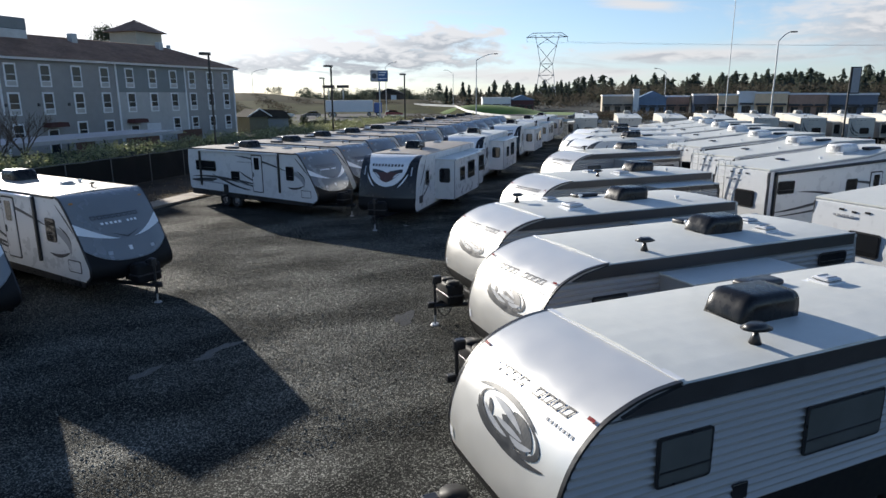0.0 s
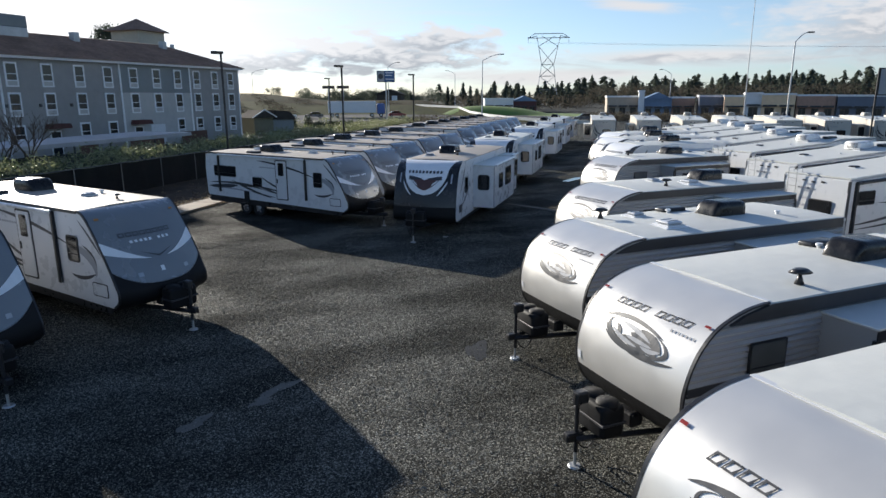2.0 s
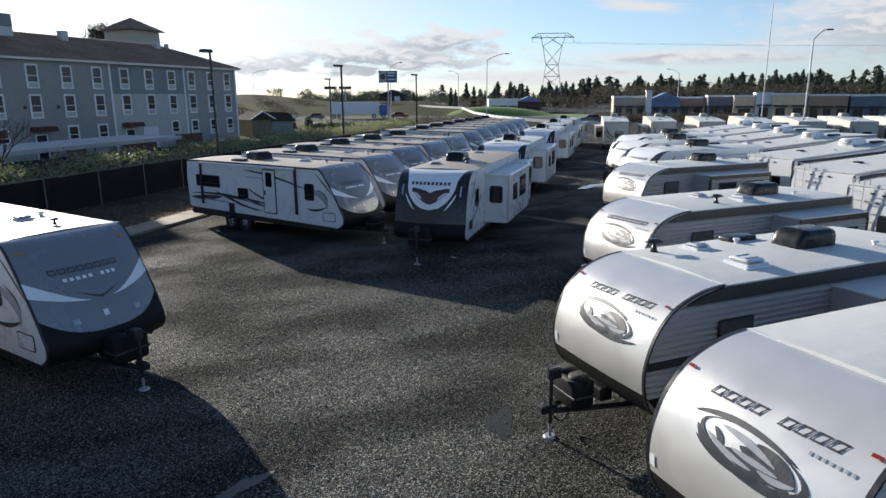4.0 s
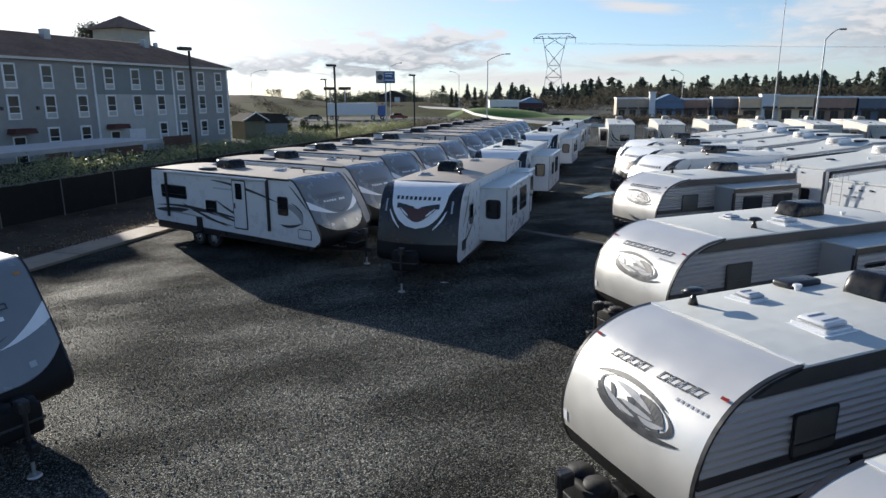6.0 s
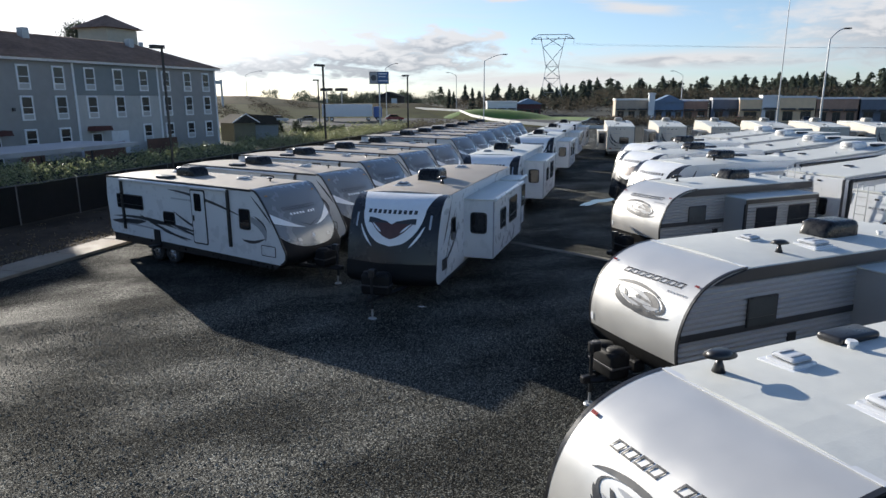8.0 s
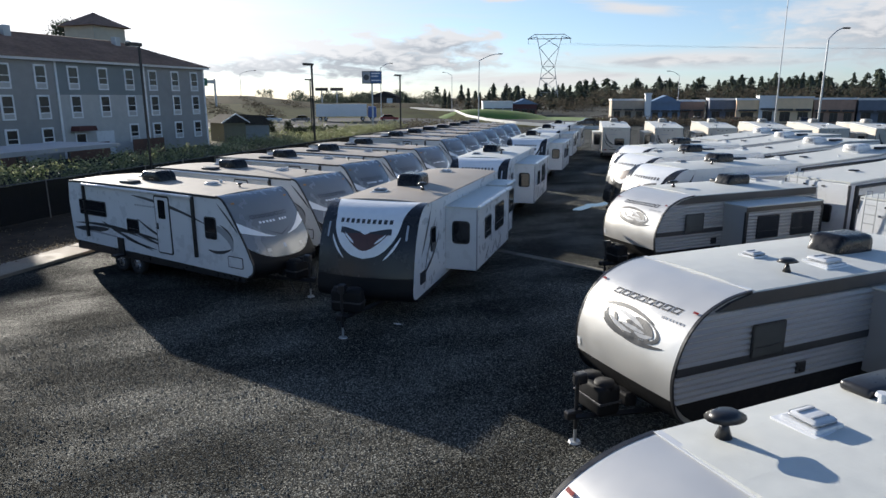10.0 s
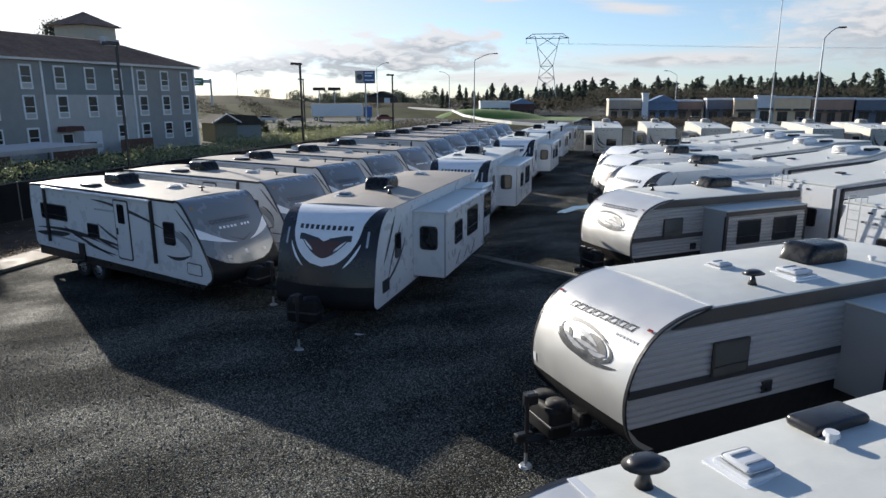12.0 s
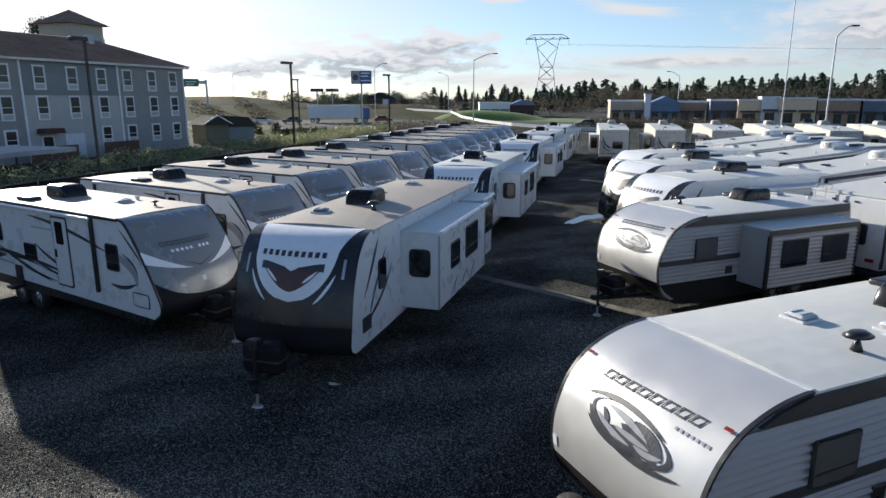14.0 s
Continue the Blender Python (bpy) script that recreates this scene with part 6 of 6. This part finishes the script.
# shops across the road
def shop(deg, d, w, depth, h, material, label, gable=False, bays=4):
    x, y = bearing(deg, d)
    e = empty("shop_building", pose(x, y, 0, 0, 0, -deg + 4), label, "shop", "shops across the road")
    part("wall", box_bm(-w / 2, w / 2, 0, depth, 0, h), material, e)
    if gable:
        part("roof", prism_bm([(-w / 2 - 0.5, h), (w / 2 + 0.5, h), (0, h + 1.8)], -0.6, depth), GABLE, e, "blue gabled metal roof")
    else:
        part("parapet", box_bm(-w / 2 - 0.15, w / 2 + 0.15, -0.15, depth + 0.1, h, h + 0.45), HOUSE_TRIM, e)
    for k in range(bays):
        cx = -w / 2 + w * (k + 0.5) / bays
        f = part("shop_window", box_bm(cx - w / bays * 0.28, cx + w / bays * 0.28, -0.08, 0.0, 0.3, h * 0.45), GLASS_H, e)
        part("mullion", box_bm(cx - 0.08, cx + 0.08, -0.12, -0.08, 0.3, h * 0.45), TRIM, f)
        part("awning", prism_bm([(cx - w / bays * 0.42, h * 0.50), (cx + w / bays * 0.42, h * 0.50), (cx + w / bays * 0.42, h * 0.58), (cx - w / bays * 0.42, h * 0.58)], -0.9, -0.02), TRIM, e)
    return e


TAN = mat("tan_stucco", (0.80, 0.58, 0.37), 0.85, 0.0, 0.12, 0.8)
BRICK = mat("brown_brick", (0.42, 0.26, 0.19), 0.85, 0.0, 0.2, 1.5)
GABLE = mat("blue_metal_roof", (0.14, 0.21, 0.32), 0.5, 0.2, 0.15, 1.0)
SLATE_BLOCK = mat("blue_grey_block", (0.16, 0.18, 0.22), 0.85, 0.0, 0.15, 1.0)
TAN_GREY = mat("grey_tan_stucco", (0.42, 0.35, 0.28), 0.85, 0.0, 0.15, 1.0)
DARK_RED = mat("dark_red_siding", (0.12, 0.05, 0.05), 0.85, 0.0, 0.15, 1.0)
shop(39.2, 178, 8.2, 14, 4.9, TAN_GREY, "low grey-tan shop building with dark windows", bays=3)
shop(40.75, 176, 1.4, 3, 6.3, HOUSE_TRIM, "narrow pale pylon wall beside the gabled shop", bays=0)
shop(42.1, 178, 7.0, 14, 4.4, GABLE, "blue gabled shop front across the road", True, 3)
shop(44.1, 182, 6.0, 14, 4.6, BRICK, "low brown brick shop across the road", bays=2)
shop(46.4, 176, 6.2, 14, 5.0, SLATE_BLOCK, "low blue-grey block shop with windows", bays=2)
shop(48.15, 172, 4.8, 12, 5.0, TAN, "tan stucco end of the store", bays=1)
shop(49.55, 171.5, 3.6, 12, 5.6, HOUSE_TRIM, "white stucco middle of the store", bays=1)
shop(51.35, 171, 7.2, 16, 5.4, TAN, "tan stucco store with white parapet", bays=2)
shop(53.95, 172, 8.0, 16, 5.1, BRICK, "brown brick store with dark windows", bays=3)
shop(57.0, 172, 9.5, 16, 5.0, SLATE_BLOCK, "blue-grey store with dark windows", bays=3)
shop(62.0, 172, 16, 16, 4.8, BRICK, "long brown brick store with dark windows", bays=4)
shop(28.45, 215, 9.5, 10, 4.2, HOUSE_TRIM, "low white drive-in with red band", bays=3)
shop(30.7, 220, 8.0, 10, 3.6, DARK_RED, "dark red roofed shop", True, 3)

# white concrete barrier along the ramp
bm = bmesh.new()
pts = [bearing(21, 215), bearing(24.8, 190), bearing(25.8, 170), bearing(27.5, 152), bearing(30, 138), bearing(34, 127), bearing(39, 121)]
zs = [2.2, 1.9, 1.0, 0.6, 0.35, 0.1, 0.1]
rows, slope = [], []
sm = bmesh.new()
for i in range(len(pts) - 1):
    for k in range(8):
        f = k / 8
        p = Vector(pts[i]).lerp(Vector(pts[i + 1]), f)
        z = zs[i] + (zs[i + 1] - zs[i]) * f
        rows.append([bm.verts.new((p.x, p.y, z - 0.1)), bm.verts.new((p.x, p.y, z + 0.6)), bm.verts.new((p.x + 0.15, p.y + 0.25, z + 0.6)), bm.verts.new((p.x + 0.15, p.y + 0.25, z - 0.1))])
        slope.append([sm.verts.new((p.x - 3.0 * z, p.y - 6.0 * z, -0.05)), sm.verts.new((p.x, p.y, z)), sm.verts.new((p.x + 2, p.y + 4, z)), sm.verts.new((p.x + 4, p.y + 12, -0.05))])
for a, b in zip(rows, rows[1:]):
    for i in range(3):
        bm.faces.new((a[i], a[i + 1], b[i + 1], b[i]))
for a, b in zip(slope, slope[1:]):
    for i in range(3):
        sm.faces.new((a[i], a[i + 1], b[i + 1], b[i]))
tagged(part("ramp_slope", sm, DULLGRASS, smooth=True), "green slope that carries the ramp", kind="structure")
tagged(part("ramp_barrier", bm, mat("pale_concrete", (0.55, 0.55, 0.53), 0.7, 0, 0.1, 1.0)), "pale concrete barrier along the curved ramp", "barrier", kind="structure")

# raised boards and a barn beyond the highway
BOARD = mat("weathered_brown_board", (0.075, 0.055, 0.045), 0.8, 0.0, 0.3, 1.0)
for deg in (13.5, 14.75):
    x, y = bearing(deg, 285)
    b = empty("billboard", pose(x, y, 0, 0, 0, -deg), "brown roadside billboard seen edge-lit on a post", "billboard", "billboards beyond the highway")
    part("post", tube_bm((0, 0, 0), (0, 0, 9.0), 0.3), GALV, b)
    part("panel", box_bm(-2.6, 2.6, -0.2, 0.2, 8.8, 9.9), BOARD, b)
    part("catwalk", box_bm(-2.6, 2.6, -0.9, -0.21, 8.65, 8.78), TRIM, b)
x, y = bearing(18.7, 262)
barn = empty("barn", pose(x, y, 0, 0, 0, -30), "dark wide barn with a low gabled roof", "barn")
part("wall", box_bm(-5, 5, 0, 8, 0, 6.2), BOARD, barn)
part("roof", prism_bm([(-6.2, 6.0), (6.2, 6.0), (0, 8.2)], -0.6, 8.5), DARK_SHINGLE, barn)
part("barn_door", box_bm(1.2, 3.4, -0.06, 0.0, 3.0, 5.6), HOUSE_TRIM, barn)

# sign gantry over the carriageway
x, y = bearing(5.1, 210)
gantry = empty("sign_gantry", pose(x, y, 0, 0, 0, -5), "steel cantilever gantry with green road signs", "road sign")
part("post", tube_bm((0, 0, 0), (0, 0, 11.2), 0.35, 0.28, 12), GALV, gantry)
part("arm", box_bm(-15.5, 0.3, -0.25, 0.25, 9.9, 10.9), GALV, gantry)
GREEN_SIGN = mat("road_sign_green", (0.05, 0.16, 0.09), 0.5)
for x0, x1 in ((-15.0, -11.0), (-10.4, -6.6), (-6.0, -2.0)):
    panel = part("sign_panel", box_bm(x0, x1, -0.4, -0.27, 9.2, 11.4, 0.03, 1), GREEN_SIGN, gantry, "green road sign panel")
    part("lettering_bar", box_bm(x0 + 0.5, x1 - 0.6, -0.415, -0.402, 10.4, 10.7), DECAL_WHITE, panel)
    part("lettering_bar", box_bm(x0 + 0.5, x1 - 1.2, -0.415, -0.402, 9.7, 10.0), DECAL_WHITE, panel)

# lorry on the highway
lx, ly = bearing(15.2, 163)
lorry = empty("lorry", pose(lx, ly, 0.26, 0, 0, -14), "white box lorry on the highway", "lorry")
part("box", box_bm(-6, 6, -1.3, 1.3, 1.1, 4.0, 0.05), WHITE, lorry)
part("cab", box_bm(6.3, 8.3, -1.2, 1.2, 0.8, 3.4, 0.3, 3), DECAL_BLUE, lorry, "blue driver's cab")
for x in (-5, -3.8, 5, 7.3):
    for s in (-1, 1):
        wheel(lorry, x, s * 1.1, 0.5, 0.3)


# cars on the highway side
CAR_PAINTS = [mat("car_paint_white", (0.6, 0.6, 0.6), 0.3, 0.0, 0.05, 2.0, coat=0.5), mat("car_paint_grey", (0.12, 0.12, 0.13), 0.3, 0.4, 0.05, 2.0, coat=0.5), mat("car_paint_red", (0.25, 0.03, 0.03), 0.3, 0.0, 0.05, 2.0, coat=0.5)]


def car(x, y, turn, paint, label, z=0.02):
    e = empty("car", pose(x, y, z, 0, 0, turn), label, "car", "cars by the highway")
    part("body", prism_bm([(-2.2, 0.35), (2.2, 0.35), (2.25, 0.75), (1.2, 0.95), (-1.9, 1.0), (-2.25, 0.8)], -0.85, 0.85), paint, e)
    part("cabin", prism_bm([(-1.7, 0.98), (1.15, 0.94), (0.45, 1.45), (-1.2, 1.48)], -0.72, 0.72), GLASS, e, "dark glazed cabin")
    part("car_roof", prism_bm([(-1.2, 1.481), (0.45, 1.451), (0.35, 1.5), (-1.1, 1.52)], -0.70, 0.70), paint, e)
    for wx in (-1.4, 1.4):
        for s in (-1, 1):
            wheel(e, wx, s * 0.75, 0.32, 0.2)
    for s in (-1, 1):
        part("headlight", box_bm(2.2, 2.26, s * 0.6 - 0.15, s * 0.6 + 0.15, 0.6, 0.72), DECAL_WHITE, e)


for k, (deg, d, turn) in enumerate(((9.5, 160, -10), (11.8, 158, 170), (19.2, 163, -12), (6.5, 165, -8), (36.0, 143, 150), (38.0, 150, 150), (44.5, 160, 60), (52, 160, 50), (47.5, 158, 30))):
    x, y = bearing(deg, d)
    car(x, y, turn, CAR_PAINTS[k % 3], ("white", "dark grey", "dark red")[k % 3] + " car standing beside the highway", 0.26 if deg < 22 else 0.02)


# ---- bare tree by the hedge and an evergreen behind the roof ----
def bare_tree(x, y, h, seed):
    e = empty("bare_tree", pose(x, y, 0), "small leafless winter tree behind the hedge", "tree")
    rng = random.Random(seed)
    part("trunk", tube_bm((0, 0, 0), (0.05, 0.02, h * 0.4), 0.09, 0.06, 8), BARK, e)
    bm = bmesh.new()

    def grow(p, d, length, r, level):
        q = p + d * length
        tube_bm(p, q, r, r * 0.65, 5, bm)
        if level:
            for _ in range(3):
                nd = (d + Vector((rng.uniform(-0.7, 0.7), rng.uniform(-0.7, 0.7), rng.uniform(-0.1, 0.5)))).normalized()
                grow(p.lerp(q, rng.uniform(0.5, 1)), nd, length * rng.uniform(0.6, 0.85), r * 0.6, level - 1)

    for k in range(5):
        a = k * 1.26 + rng.uniform(-0.3, 0.3)
        grow(Vector((0.05, 0.02, h * 0.36)), Vector((math.cos(a) * 0.6, math.sin(a) * 0.6, 0.9)).normalized(), h * 0.25, 0.045, 3)
    part("limb", bm, BARK, e)


bare_tree(-7.4, 45.5, 5.6, 3)
bare_tree(-8.6, 44.0, 4.6, 8)
ev = empty("evergreen_tree", pose(-6.2, 125.5, 0), "dark rounded evergreen tree behind the roof", "tree")
part("trunk", tube_bm((0, 0, 0), (0, 0, 12), 0.4, 0.15), BARK, ev)
cv, cf = [], []
rng = random.Random(21)
for k in range(160):
    a, r, z = rng.uniform(0, 6.28), 3.4 * math.sqrt(rng.random()), rng.uniform(8.5, 16.4)
    f = max(0.15, 1 - ((z - 12) / 5.0) ** 2)
    leaves(cv, cf, (r * f * math.cos(a), r * f * math.sin(a), z), 0.42, rng, 34, 0.55)
crown = mesh_object("crown", cv, cf, CONIFER)
crown.parent = ev


# ---- the trailers of the lot ----
def at(x, y, turn=0.0):
    return pose(x, y, 0, 0, 0, turn)


wolf_trailer(at(4.82, 5.08), "silver-fronted travel trailer with swirl emblem and ribbed sides", 6.4, 0.1, None, 9, (4,), 2.2, ((4.4, 0.5),), ant=(1.45, -0.82), wide=((2.55, 1.35),), ac_y=-0.05, cowl=(3.4, 0.85), stripe=False)
wolf_trailer(at(7.06, 9.18), "silver-fronted travel trailer with a short room slide", 6.35, 0.05, (1.15, 3.75, 0.85, ((1.9, 0.7, 0.6), (3.0, 0.8, 0.6))), 9, (4,), 3.5, ((4.9, 0.3), (4.5, -0.5)), ant=(1.1, -0.82), rear_window=True, cowl=(3.8, 0.9))
wolf_trailer(at(8.31, 13.18), "silver-fronted travel trailer with skylight and open vents", 6.1, 0.3, (2.5, 5.2, 0.85, ((3.3, 0.7, 0.6), (4.5, 0.8, 0.6))), 9, (4,), 3.35, ((1.35, 0.72),), ((1.25, -0.5),), ant=(0.45, 0.88), ac_y=0.1, cowl=(2.65, 0.98))
wolf_trailer(at(12.67, 18.42), "silver-fronted travel trailer with a square side window", 6.2, 0.45, (2.95, 5.6, 0.85, ((3.6, 0.7, 0.6), (4.8, 0.8, 0.6))), 8, (), 3.65, ((1.73, 0.28),), ((2.45, -0.6),), ant=(1.37, -0.72), ac_y=0.0, cowl=(4.6, 0.9))
wolf_trailer(at(19.35, 26.4), "silver-fronted travel trailer with a long window slide", 5.5, 0.05, (1.25, 4.55, 0.9, ((2.15, 0.95, 0.72), (3.65, 1.0, 0.72))), 8, (), 3.0, ((4.4, 0.4),), ant=(0.55, 0.3), ac_y=0.2, cowl=(3.3, 0.95))

P_TURN, W_TURN = 124.2, 50.5
first = passport_trailer(at(6.85, 30.2, P_TURN), "white travel trailer with slate cap beside the lane")
for x, y in ((8.57, 32.77), (11.29, 36.73), (14.13, 39.77), (17.2, 43.6), (21.6, 50.2), (24.4, 53.8), (27.1, 57.3), (29.9, 60.8), (32.7, 64.3), (35.5, 67.8), (38.2, 71.4)):
    tagged(copy_thing(first, at(x + 1.01, y + 0.69, P_TURN)), "white travel trailer with slate cap in the angled row")
tagged(copy_thing(first, at(-1.52, 19.83, 124.5)), "white travel trailer with slate cap standing near the gravel lane")
tagged(copy_thing(first, at(-4.85, 16.95, P_TURN)), "white travel trailer with slate cap at the edge of the lane")

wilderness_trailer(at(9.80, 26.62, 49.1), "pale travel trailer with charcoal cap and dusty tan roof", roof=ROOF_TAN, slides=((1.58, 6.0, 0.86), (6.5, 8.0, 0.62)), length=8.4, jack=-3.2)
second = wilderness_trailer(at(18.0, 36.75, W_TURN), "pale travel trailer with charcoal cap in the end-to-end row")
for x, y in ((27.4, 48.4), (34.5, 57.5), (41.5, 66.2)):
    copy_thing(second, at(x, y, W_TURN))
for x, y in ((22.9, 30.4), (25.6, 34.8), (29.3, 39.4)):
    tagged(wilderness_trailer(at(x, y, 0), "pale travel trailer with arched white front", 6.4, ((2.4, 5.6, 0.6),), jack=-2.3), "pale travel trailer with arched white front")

fifth_wheel(at(16.5, 10.1), "tall cream trailer with its plain rear to the lane", 9.5, 2.70, 3.1, False)
fifth_wheel(at(20.0, 17.0), "tall white trailer with dark rear window and graphics", 9.5, 2.80, 3.25, True)
tall = fifth_wheel(at(22.7, 21.1), "tall white trailer with roof ladder", 9.5, 2.80, 3.25, True)
for x, y in ((25.4, 25.7), (28.7, 30.3), (32.1, 35.0), (35.4, 39.6), (38.8, 44.2)):
    copy_thing(tall, at(x, y))
BEIGE = mat("beige_fibreglass", (0.50, 0.46, 0.40), 0.4, 0.0, 0.08, 2.0)
far = fifth_wheel(at(42.5, 58.2, 55), "tall beige trailer at the end of the lot", 9.5, 2.95, 3.2, True, BEIGE, BEIGE, rear_art=True)
for k in range(1, 8):
    copy_thing(far, at(42.5 + 3.9 * k, 58.2 - 2.4 * k, 55))
